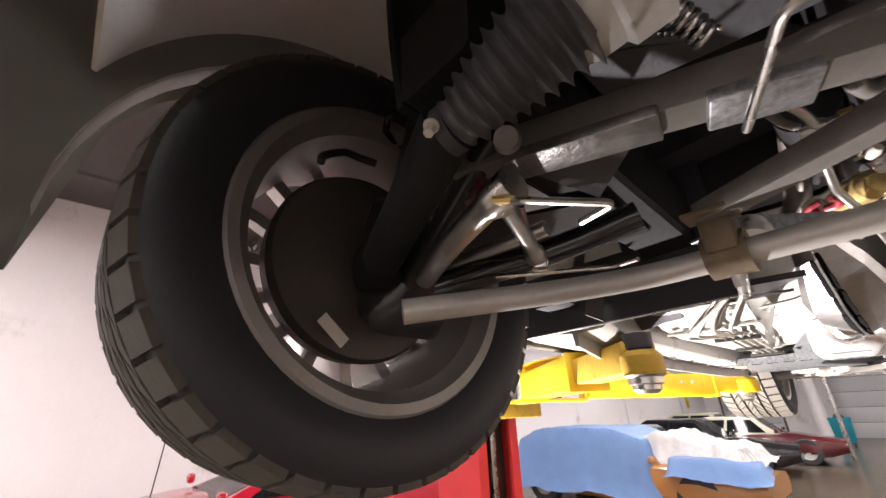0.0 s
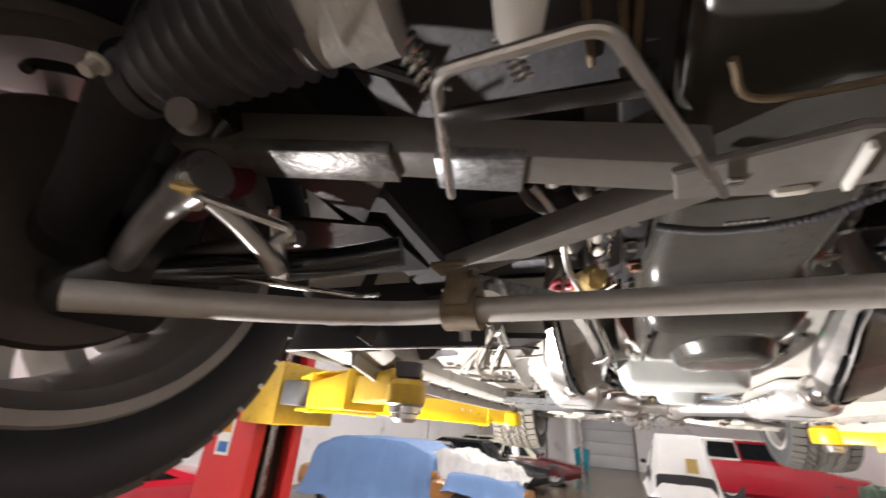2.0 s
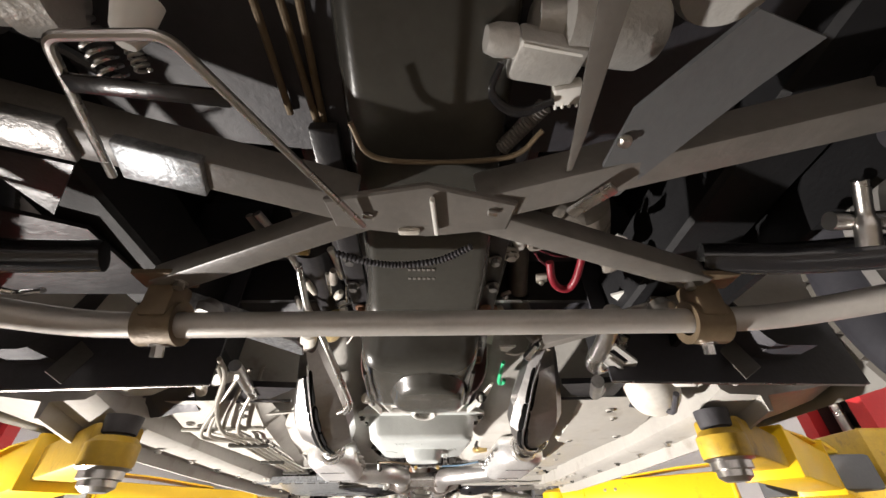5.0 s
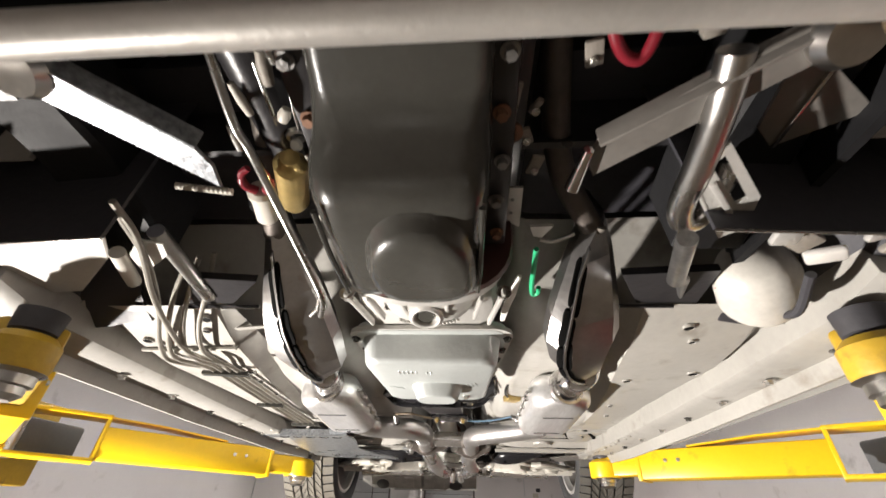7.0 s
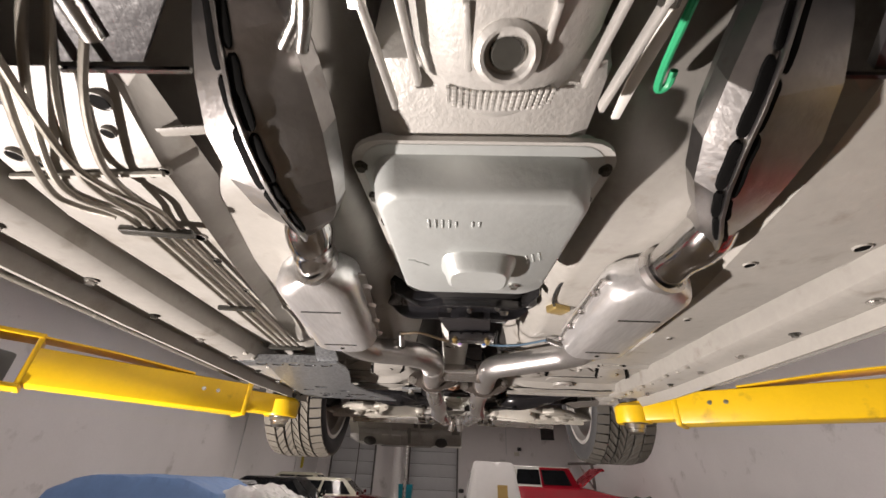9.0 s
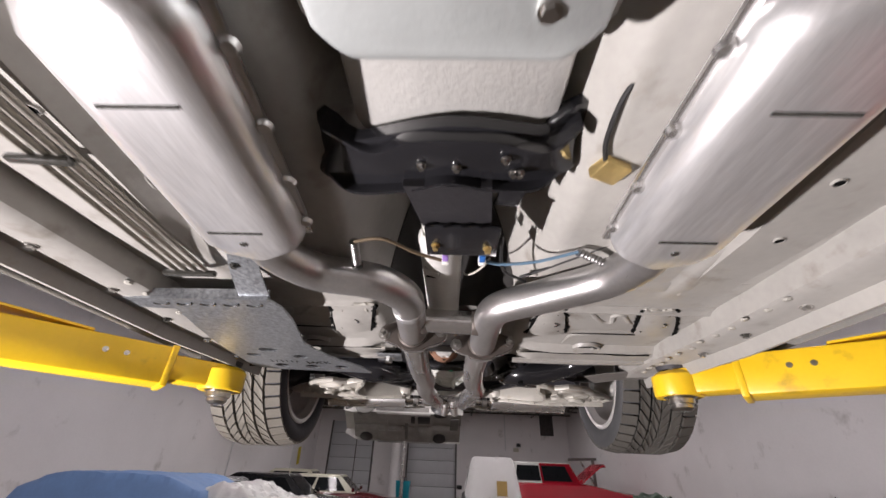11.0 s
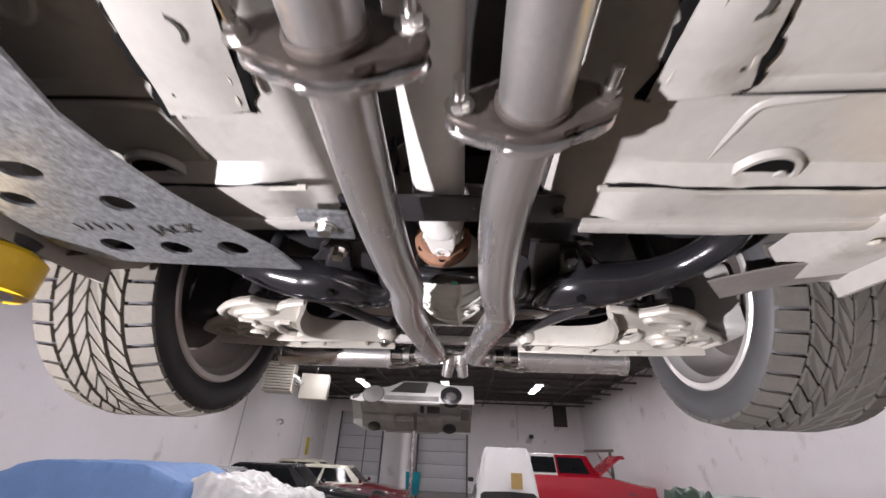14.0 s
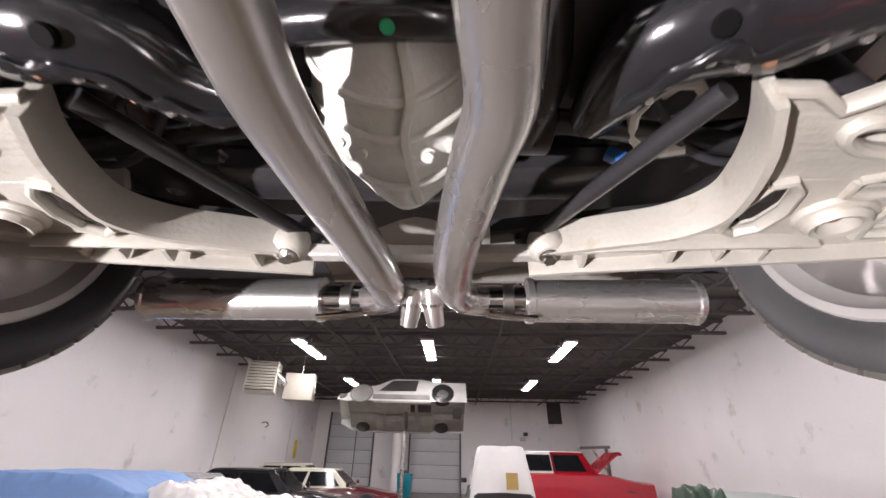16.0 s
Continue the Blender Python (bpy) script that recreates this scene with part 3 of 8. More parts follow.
def floor_z(x, y):
    a = abs(x)
    z = 1.835
    z += 0.17 * (1 - sm(0.085, 0.19, a))
    z += 0.22 * sm(1.30, 0.98, y) * sm(0.62, 0.5, a)
    if y > 1.4:
        for rx in (0.30, 0.47):
            z -= 0.010 * (1 - sm(0.012, 0.03, abs(a - rx))) * sm(1.4, 1.5, y) * (1 - sm(2.0, 2.1, y))
    z -= 0.008 * (1 - sm(0.0, 0.02, abs(y - 2.16))) * sm(0.2, 0.24, a)
    z -= 0.022 * sm(2.44, 2.47, y) * sm(0.2, 0.26, a)
    z += 0.30 * sm(2.56, 2.78, y)
    z += 0.004 * noise.noise(Vector((x * 7, y * 7, 0)))
    return z


part("floor_pan", sheet(B(), lambda u, v: Vector((-0.68 + 1.36 * u, 1.075 + 1.805 * v, floor_z(-0.68 + 1.36 * u, 1.075 + 1.805 * v))), 136, 140, 0.006), M_UNDER, car, "painted steel floor pan with ribs and a tunnel")
# Dark sheet under the tunnel roof, widening rearward where the shade lies.
def shade_at(u, v):
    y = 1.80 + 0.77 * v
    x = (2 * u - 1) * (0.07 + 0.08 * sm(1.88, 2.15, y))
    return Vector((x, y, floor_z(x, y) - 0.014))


part("tunnel_coat", sheet(B(), shade_at, 40, 60, 0.003), M_TUNNELSHADE, car, "dark sheet standing for shade inside the tunnel")
part("toe_panel", sheet(B(), lambda u, v: Vector((-0.68 + 1.36 * u, 0.78 + 0.29 * v, floor_z(-0.68 + 1.36 * u, 0.78 + 0.29 * v) + 0.006)), 100, 24, 0.004), M_PLASTIC, car, "black toe panel")
bm = B()
sheet(bm, lambda u, v: Vector((-0.75 + 1.5 * u, 2.85 + 1.1 * v, 2.13 + 0.02 * math.sin(u * 20))), 40, 20, 0.01)
part("boot_floor", bm, M_UNDER, car)
for s in (-1, 1):
    ring = []
    for y in (0.95, 1.05, 1.6, 2.2, 2.62, 2.72):
        k = 0.02 * sm(2.4, 2.7, y) + 0.03 * sm(1.1, 0.95, y)
        ring.append([Vector((s * x, y, z)) for x, z in ((0.60, 1.86), (0.605, 1.785 + k), (0.62, 1.775 + k), (0.682, 1.772 + k), (0.686, 1.742 + k), (0.694, 1.742 + k), (0.698, 1.772 + k), (0.80, 1.785 + k), (0.88, 1.81 + k), (0.89, 1.9))])
    part("sill", loft(B(), ring, True, True), M_UNDER, car, "painted sill with a pinch weld")
    ring = []
    for y, x0, x1, zb in ((1.092, 0.365, 0.575, 1.840), (1.20, 0.37, 0.575, 1.812), (1.3, 0.375, 0.575, 1.802), (1.5, 0.41, 0.57, 1.806), (1.8, 0.45, 0.57, 1.812), (2.05, 0.47, 0.565, 1.824)):
        ring.append([Vector((s * x, y, z)) for x, z in ((x0 - 0.03, 1.84 if y > 1 else zb + 0.1), (x0, zb + 0.006), (x0 + 0.006, zb), (x1 - 0.006, zb), (x1, zb + 0.006), (x1 + 0.03, 1.84 if y > 1 else zb + 0.1))])
    part("frame_rail", loft(B(), ring, True, True), M_UNDER, car, "painted box-section frame rail")
    ring = []
    for y, zb in ((0.26, 1.932), (0.30, 1.93), (0.62, 1.91), (0.80, 1.90), (0.96, 1.86)):
        ring.append([Vector((s * x, y, z)) for x, z in ((0.36, zb + 0.1), (0.365, zb + 0.006), (0.372, zb), (0.455, zb), (0.462, zb + 0.006), (0.465, zb + 0.1))])
    part("front_rail", loft(B(), ring), M_NEARBLACK, car, "black painted front frame rail")
    # engine bay side
    part("inner_wing", sheet(B(), lambda u, v: Vector((s * (0.47 + 0.03 * math.sin(v * 3)), (0.26 if s < 0 else -0.2) + (0.74 if s < 0 else 1.2) * u, (1.93 if s < 0 else 1.872 - 0.02 * u) + 0.5 * v)), 14, 8, 0.01), M_NEARBLACK, car)
    part("wheel_arch_liner", sheet(B(), lambda u, v: Vector((s * (0.49 + 0.27 * v), FY + 0.425 * math.cos(math.pi * (0.02 + 0.86 * u)), FZ + 0.02 + 0.425 * math.sin(math.pi * (0.02 + 0.86 * u)))), 30, 6, 0.006), M_FENDER, car, "pale grey painted inner wing")
    lip = [(s * 0.815, FY + 0.402 * math.cos(math.pi * q / 24), FZ + 0.402 * math.sin(math.pi * q / 24)) for q in range(25)]
    part("arch_lip", ribbon(B(), lip, 0.035, 0.010), M_FENDER, car, "bright rolled wheel-arch lip")
    part("rear_arch", sheet(B(), lambda u, v: Vector((s * (0.50 + 0.40 * v), RY + 0.42 * math.cos(math.pi * u), RZ + 0.02 + 0.40 * math.sin(math.pi * u))), 24, 6, 0.006), M_PLASTIC, car)
part("firewall", sheet(B(), lambda u, v: Vector((-0.66 + 1.32 * u, 0.86 + 0.03 * v, 1.96 + 0.5 * v)), 10, 6, 0.01), M_BLACK, car)
part("radiator_panel", box(B(), (0, -0.25, 2.1), (1.0, 0.06, 0.42)), M_PLASTIC, car)

# ---- wheels ----


def make_wheel(name, c, s, camber=0.0, toe=0.0, grow=1.0):
    """A wheel whose outer face looks along s * x."""
    c = Vector(c)
    ax = Vector((s * math.cos(radians(camber)), math.sin(radians(toe)), -s * 0 + math.sin(radians(camber)))).normalized()
    R, W = 0.325 * grow, 0.268
    w = part(name, B(), M_RUBBER, car)
    bm = B()
    prof = [(0.232, -W * 0.44), (0.238, -W * 0.47), (0.262, -W * 0.53), (0.285, -W * 0.535), (0.305, -W * 0.50), (0.313, -W * 0.45), (0.312, -W * 0.3), (0.312, 0), (0.312, W * 0.3), (0.313, W * 0.45), (0.305, W * 0.50), (0.285, W * 0.535), (0.262, W * 0.53), (0.238, W * 0.47), (0.232, W * 0.44)]
    prof = [(q * grow if q > 0.25 else q, h) for q, h in prof]
    lathe(bm, prof, c, ax, 72)
    # Right rear sidewall is painted lit; the left one stays black as in shade.
    part("tyre", bm, M_SIDELIT if "rear" in name and s > 0 else M_TYREF, w, "black rubber tyre, sidewall lightened as if lit" if "rear" in name and s > 0 else "black rubber tyre")
    # tread blocks, in five rows with slanted gaps
    x, y, z = axes(ax)
    bm = B()
    rows = [(-0.50, -0.31, 0.0), (-0.275, -0.155, 0.9), (-0.115, -0.012, 1.1), (0.012, 0.115, -1.1), (0.155, 0.275, -0.9), (0.31, 0.50, 0.0)]
    n = 44
    for h0, h1, skew in rows:
        for k in range(n):
            quad = []
            for rr in (0, 1):
                ring = []
                for hh, aa in ((h0, 0.09), (h1, 0.09), (h1, 0.91), (h0, 0.91)):
                    ang = 2 * math.pi * (k + aa + skew * (hh - h0) / (h1 - h0) + (0.5 if skew else 0)) / n
                    inset = 0.0 if rr == 0 else 0.002
                    rad = (R - 0.013 if rr == 0 else R - 0.0005) - (0.011 if abs(hh) > 0.49 else 0.0)
                    ring.append(bm.verts.new(c + z * (W * hh) + (x * math.cos(ang) + y * math.sin(ang)) * rad))
                quad.append(ring)
            lo, hi = quad
            bm.faces.new(hi)
            for q in range(4):
                bm.faces.new((lo[q], lo[(q + 1) % 4], hi[(q + 1) % 4], hi[q]))
    # Lamp light and shade on the treads are put into their tones.
    part("tread", bm, (M_TREADLIT if s < 0 else M_TREADDIM) if "rear" in name else M_TREADSHADE, w, "tread blocks toned by the light on each side" if "rear" in name else "tread blocks toned dark as in shade", smooth=False)
    bm = B()
    lathe(bm, [(0.236, -W * 0.46), (0.240, -W * 0.475), (0.236, -W * 0.49), (0.222, -W * 0.48), (0.216, -W * 0.42), (0.205, -W * 0.38), (0.200, -W * 0.1), (0.196, W * 0.2), (0.205, W * 0.36), (0.222, W * 0.42), (0.236, W * 0.45), (0.238, W * 0.43), (0.21, W * 0.3), (0.202, 0), (0.21, -W * 0.35)], c, ax, 64, True)
    rim = part("rim", bm, M_RIM if "rear" in name else M_RIMF, w, "silver alloy rim barrel")
    bm = B()
    lathe(bm, [(0, W * 0.2), (0.07, W * 0.2), (0.075, W * 0.3), (0.06, W * 0.36), (0, W * 0.36)], c, ax, 32)
    for k in range(15):
        a = 2 * math.pi * k / 15
        d = x * math.cos(a) + y * math.sin(a)
        t = -x * math.sin(a) + y * math.cos(a)
        pts = []
        for rr, tw in ((0.065, 0.0), (0.12, 0.008), (0.17, 0.012), (0.203, 0.008)):
            o = c + d * rr + t * tw
            hw = 0.005 + 0.006 * (rr / 0.2)
            pts.append([o + z * (W * 0.14) - t * (hw + 0.012), o + z * (W * 0.14) + t * (hw - 0.012), o + z * (W * 0.38) + t * (hw + 0.008), o + z * (W * 0.38) - t * (hw - 0.008)])
        loft(bm, pts)
    part("spoke_ring", bm, M_RIM, w, "silver turbine spokes round the hub")
    return w, c, ax


for s in (-1, 1):
    w, c, ax = make_wheel("front_wheel", (s * FX, FY, FZ), s, 0, 0, 1.03)
    bm = B()
    lathe(bm, [(0.06, 0), (0.158, 0), (0.158, 0.022), (0.06, 0.022)], c - ax * 0.025, ax, 48, True)
    part("brake_disc", bm, M_ROTOR, w)
    bm = B()
    lathe(bm, [(0, -0.012), (0.06, -0.02), (0.10, -0.012), (0.156, -0.004), (0.162, 0.008), (0.156, 0.012), (0, 0.012)], c - ax * 0.045, ax, 48)
    part("dust_shield", bm, M_DUST, w, "dark brown brake dust shield")
    w, c, ax = make_wheel("rear_wheel", (-0.770, RY, RZ - 0.004) if s < 0 else (0.772, RY, RZ + 0.016), s, 0, 0, 1.01)
    bm = B()
    lathe(bm, [(0.06, 0), (0.15, 0), (0.15, 0.018), (0.06, 0.018)], c - ax * 0.03, ax, 48, True)
    part("brake_disc", bm, M_ROTOR, w)


# ---- front chassis ----
bar = bend_points([(-0.565, 0.34, 1.745), (-0.45, 0.51, 1.772), (-0.375, 0.592, 1.788), (-0.30, 0.605, 1.792), (0.37, 0.605, 1.797), (0.45, 0.59, 1.795), (0.54, 0.53, 1.79), (0.70, 0.36, 1.78)], 0.06, 8)
part("anti_roll_bar", tube(B(), bar, 0.0150, 24), M_BAR, car, "dull pale steel anti-roll bar")
kframe = part("k_member", prism(B(), [(-0.075, 0.435), (0.02, 0.415), (0.105, 0.438), (0.10, 0.475), (0.02, 0.488), (-0.07, 0.472)], pose(0, 0, 1.834), 0.008, 0.002), M_KSTEEL, car, "grey painted cross member")
for p0, p1, w, h in (((-0.05, 0.455, 1.856), (-0.46, 0.335, 1.885), 0.036, 0.036), ((0.07, 0.452, 1.856), (0.48, 0.335, 1.885), 0.036, 0.036),
                     ((-0.04, 0.466, 1.850), (-0.30, 0.585, 1.842), 0.030, 0.026), ((0.07, 0.466, 1.850), (0.36, 0.575, 1.842), 0.030, 0.026)):
    part("cross_bar", span(B(), p0, p1, w, h, 0.003), M_KSTEEL, kframe)
part("patch_plate", span(B(), (-0.175, 0.418, 1.846), (-0.24, 0.399, 1.850), 0.042, 0.012, 0.002), M_GALV, kframe, "worn steel patch")
part("patch_plate", span(B(), (-0.27, 0.385, 1.852), (-0.40, 0.352, 1.862), 0.040, 0.012, 0.002), M_SCUFF, kframe, "scuffed bare steel end")
part("clip", box(B(), (0.027, 0.450, 1.829), (0.0045, 0.050, 0.008), (0, 0, -6), 0.002), M_WHITE, kframe, "thin pale tie")
loom = curve_points([(-0.080, 0.522, 1.838), (-0.042, 0.537, 1.836), (-0.006, 0.541, 1.836), (0.035, 0.531, 1.836), (0.068, 0.508, 1.838)], 36)
part("loom_tube", tube(B(), loom, [0.0042 - 0.0012 * (i % 4 < 2) for i in range(len(loom))], 12), M_PLASTIC, kframe, "ribbed black cable conduit")
part("clamp", box(B(), (0.002, 0.476, 1.833), (0.022, 0.008, 0.008), bev=0.003), M_WIRE, kframe)
for bx, by in ((-0.036, 0.452), (0.082, 0.447)):
    part("weld_tab", box(B(), (bx, by, 1.832), (0.010, 0.006, 0.005), (0, 0, 10), 0.0015), M_STEEL, kframe)
for s, x in ((-1, -0.29), (1, 0.362)):
    bm = B()
    lathe(bm, [(0.016, -0.02), (0.026, -0.022), (0.026, 0.022), (0.016, 0.02)], (x, 0.605, 1.794), (1, 0, 0), 24)
    box(bm, (x, 0.594, 1.816), (0.034, 0.038, 0.05), bev=0.006)
    br = part("bar_bracket", bm, M_BROWN, car, "brown bar bracket with a bushing")
    part("foot", box(B(), (x + 0.004, 0.572, 1.836), (0.062, 0.034, 0.007), bev=0.002), M_BROWN, br)
    part("bolt", bolt(B(), (x, 0.612, 1.771), (0, 0.3, -1), 0.007, 0.012), M_STEEL, br)
    part("bolt", bolt(B(), (x - s * 0.022, 0.572, 1.832), (0, 0, -1), 0.006, 0.007), M_STEEL, br)
    arm = [(-0.295, 0.600), (-0.252, 0.641), (-0.174, 0.725), (-0.169, 0.748), (-0.177, 0.779), (-0.284, 0.656), (-0.327, 0.615)] if s < 0 else [(0.370, 0.610), (0.310, 0.649), (0.199, 0.736), (0.194, 0.760), (0.206, 0.783), (0.327, 0.680), (0.378, 0.640)]
    bm = prism(B(), arm if s > 0 else arm[::-1], pose(0, 0, 1.821 if s < 0 else 1.830), 0.005, 0.0015)
    a, b = (Vector((*arm[0], 1.832)), Vector((*arm[2], 1.832)))
    span(bm, a, b, 0.004, 0.022, 0.001)
    part("diagonal_brace", bm, M_GALV if s < 0 else M_KSTEEL, car, "bright steel angle brace" if s < 0 else "grey steel angle brace")
    part("bump_stop", lathe(B(), [(0, 0), (0.02, 0), (0.024, 0.01), (0.02, 0.024), (0, 0.024)], (x - s * 0.02, 0.64, 1.815), (0, 0.4, 1), 18), M_STEEL, car)
    # splash shields behind the wheels
    part("splash_shield", sheet(B(), lambda u, v: Vector((s * (0.33 + 0.48 * u), 0.825 + 0.03 * u + 0.02 * v, 1.792 + 0.42 * v)), 8, 6, 0.004), M_PLASTIC, car, "black plastic splash shield")
    part("shield_lip", tube(B(), [(s * 0.33, 0.822, 1.79), (s * 0.58, 0.838, 1.79), (s * 0.8, 0.852, 1.79)], 0.0017, 8), M_STEEL, car)
    part("flap", sheet(B(), lambda u, v: Vector((s * (0.545 + 0.035 * u + 0.01 * v), 0.80 + 0.06 * v, 1.787 + 0.10 * v + 0.02 * u)), 3, 4, 0.002), M_KSTEEL, car, "loose grey flap on the shield")
    part("toe_board", sheet(B(), lambda u, v: Vector((s * (0.50 + 0.30 * u), 0.87 + 0.26 * v, 1.99 - 0.16 * v - 0.03 * u + 0.012 * noise.noise(Vector((u * 5, v * 5, s))))), 12, 10, 0.004), M_PLASTIC, car, "black toe board behind the wheel")

part("brace_pin", tube(B(), [(0.191, 0.742, 1.824), (0.186, 0.792, 1.824)], [0.005, 0.008], 12), M_BRIGHT, car, "bright rolled brace end")
# a bent stay in front of the cross member
stay = [(-0.221, 0.387, 1.814), (-0.185, 0.278, 1.806), (-0.115, 0.272, 1.798), (-0.041, 0.462, 1.828)]
part("bent_stay", tube(B(), bend_points(stay, 0.010, 5), 0.0032, 10), M_STEEL, car, "thin bright steel stay")
part("stay_bar", span(B(), (-0.193, 0.305, 1.806), (-0.100, 0.312, 1.803), 0.012, 0.003, 0.001), M_BLACKG, car)
part("pull_spring", coil(B(), (-0.219, 0.35, 1.873), (-0.238, 0.30, 1.90), 0.009, 0.0018, 9), M_STEEL, car)
part("tie_spring", coil(B(), (-0.150, 0.303, 1.815), (-0.158, 0.285, 1.828), 0.004, 0.001, 7), M_STEEL, car)
part("valve_plug", lathe(B(), [(0, 0), (0.005, 0.001), (0.010, 0.010), (0.013, 0.03), (0, 0.03)], (-0.150, 0.287, 1.812), (0.2, -0.6, 1), 20), M_WHITE, car, "cream plastic plug")
part("lever", tube(B(), curve_points([(-0.32, 0.30, 1.90), (-0.27, 0.325, 1.895), (-0.222, 0.345, 1.878)], 5), 0.005, 8), M_BLACKG, car)
def tapered_boot(bm, p0, p1, r0, r1, n):
    """Bellows of n folds that widen from r0 to r1, with sharp outer rims."""
    p0, p1 = Vector(p0), Vector(p1)
    pts, rs = [], []
    for k in range(n * 8 + 1):
        t = k / (n * 8)
        pts.append(p0.lerp(p1, t))
        rs.append((r0 + (r1 - r0) * t ** 0.6) * (1 - 0.22 * abs(math.cos(math.pi * k / 8)) ** 0.8))
    return tube(bm, pts, rs, 36)


# brake cooling duct with a bellows end
part("brake_duct", tube(B(), curve_points([(-0.69, 0.385, 1.835), (-0.60, 0.335, 1.825), (-0.50, 0.30, 1.845), (-0.392, 0.260, 1.865)], 6), [0.038] * 5 + [0.026] * 14, 24), M_NEARBLACK, car, "black duct to the brake")
part("duct_bellows", tapered_boot(B(), (-0.392, 0.262, 1.858), (-0.274, 0.270, 1.892), 0.020, 0.046, 10), M_BELLOWS, car, "dark grey ribbed rubber bellows")
part("duct_collar", lathe(B(), [(0.018, -0.006), (0.023, -0.006), (0.023, 0.006), (0.018, 0.006)], (-0.394, 0.262, 1.858), (0.9, 0.13, 0.15), 28, True), M_PLASTIC, car)
part("collar_screw", bolt(B(), (-0.392, 0.238, 1.848), (0.1, -0.4, -1), 0.0045, 0.010), M_WIRE, car)
part("rubber_bush", lathe(B(), [(0, -0.010), (0.008, -0.010), (0.011, 0), (0.009, 0.010), (0, 0.010)], (-0.345, 0.272, 1.822), (0.4, -0.7, -0.4), 20), M_MANIF, car)
part("chrome_joint", tube(B(), curve_points([(-0.56, 0.37, 1.79), (-0.47, 0.335, 1.80), (-0.40, 0.315, 1.808), (-0.37, 0.31, 1.812)], 6), [0.013] * 12 + [0.017] * 7, 16), M_STEEL, car, "bare steel steering arm")
part("joint_cap", lathe(B(), [(0, -0.010), (0.008, -0.009), (0.012, 0.0), (0.010, 0.010), (0, 0.010)], (-0.389, 0.315, 1.804), (0.1, -0.3, -1), 20), M_BRIGHT, car)
part("steering_lever", tube(B(), curve_points([(-0.389, 0.315, 1.808), (-0.415, 0.37, 1.812), (-0.44, 0.43, 1.808), (-0.454, 0.462, 1.805)], 6), [0.009] * 14 + [0.012] * 5, 14), M_STEEL, car)
part("lever_end", lathe(B(), [(0, -0.010), (0.010, -0.008), (0.012, 0.0), (0.008, 0.008), (0, 0.01)], (-0.454, 0.464, 1.801), (0, 0, 1), 18), M_BRIGHT, car)
part("blower_motor", lathe(B(), [(0, -0.03), (0.026, -0.03), (0.030, -0.02), (0.030, 0.0), (0.036, 0.004), (0.036, 0.03), (0.026, 0.036), (0, 0.036)], (-0.258, 0.280, 1.888), (0.9, 0.13, 0.2), 28), M_ALU, car, "pale cast motor end")
part("cable_loop", tube(B(), curve_points([(-0.655, 0.262, 1.968), (-0.66, 0.268, 1.984), (-0.662, 0.300, 2.006), (-0.662, 0.325, 2.008), (-0.655, 0.352, 2.005)], 6), 0.006, 10), M_WIREK, car, "black sensor cable loop")
# steering and suspension on both sides
for s in (-1, 1):
    part("knuckle", loft(B(), [[Vector((s * x, FY + 0.03 + dy, FZ - 0.02 + dz)) for dy, dz in rounded(w, h, 0.03, 4)] for x, w, h in ((0.60, 0.06, 0.10), (0.63, 0.11, 0.18), (0.67, 0.14, 0.22), (0.71, 0.12, 0.18))]), M_BLACK, car, "dark steering knuckle")
    part("lower_front_arm", tube(B(), curve_points([(s * 0.36, 0.56, 1.86), (s * 0.45, 0.53, 1.84), (s * 0.55, 0.47, 1.815), (s * 0.645, 0.42, 1.80)], 6), 0.019, 18), M_BLACKG, car, "glossy black tubular suspension arm")
    part("lower_front_arm", tube(B(), [(s * 0.40, 0.33, 1.89), (s * 0.64, 0.40, 1.80)], 0.015, 16), M_BLACK, car)
    part("steering_boot", boot(B(), (s * 0.43, 0.36, 1.86), (s * 0.53, 0.39, 1.865), 0.024, 7, 0.25), M_MAROON if s < 0 else M_PLASTIC, car, "dark red ribbed boot" if s < 0 else "")
    part("track_rod", tube(B(), [(s * 0.44, 0.47, 1.845), (s * 0.63, 0.45, 1.835)], 0.010, 14), M_STEEL, car)
    part("drop_link_rod", tube(B(), curve_points([(s * 0.45, 0.43, 1.865), (s * 0.462, 0.455, 1.84), (s * 0.465, 0.472, 1.814)], 5), [0.007] * 6 + [0.010] * 5, 12), M_STEEL, car)
    part("strut", tube(B(), [(s * 0.66, 0.41, 1.93), (s * 0.56, 0.43, 2.30)], 0.028, 20), M_BLACK, car)
    part("spring", coil(B(), (s * 0.63, 0.415, 2.05), (s * 0.56, 0.43, 2.30), 0.06, 0.007, 5), M_BLACKG, car)
    if s < 0:
        part("gusset", prism(B(), [(0, 0), (0.09, 0.03), (0.02, 0.10)], pose(s * 0.40, 0.40, 1.872, 0, 0, 90 if s > 0 else 0), 0.004), M_BLACK, car)
    part("caliper", loft(B(), [[Vector((s * x, FY + 0.12 + dy, FZ + dz)) for dy, dz in rounded(0.07, h, 0.02, 3)] for x, h in ((0.66, 0.12), (0.69, 0.16), (0.75, 0.16), (0.78, 0.12))]), M_BLACK, car)
part("wire_hanger", tube(B(), bend_points([(-0.385, 0.31, 1.80), (-0.355, 0.30, 1.785), (-0.30, 0.327, 1.768), (-0.335, 0.345, 1.772)], 0.006, 4), 0.003, 8), M_STEEL, car, "bright bent wire")
part("mount_tab", box(B(), (-0.378, 0.305, 1.797), (0.022, 0.016, 0.008), (20, 10, 30), 0.004), M_GOLD, car)
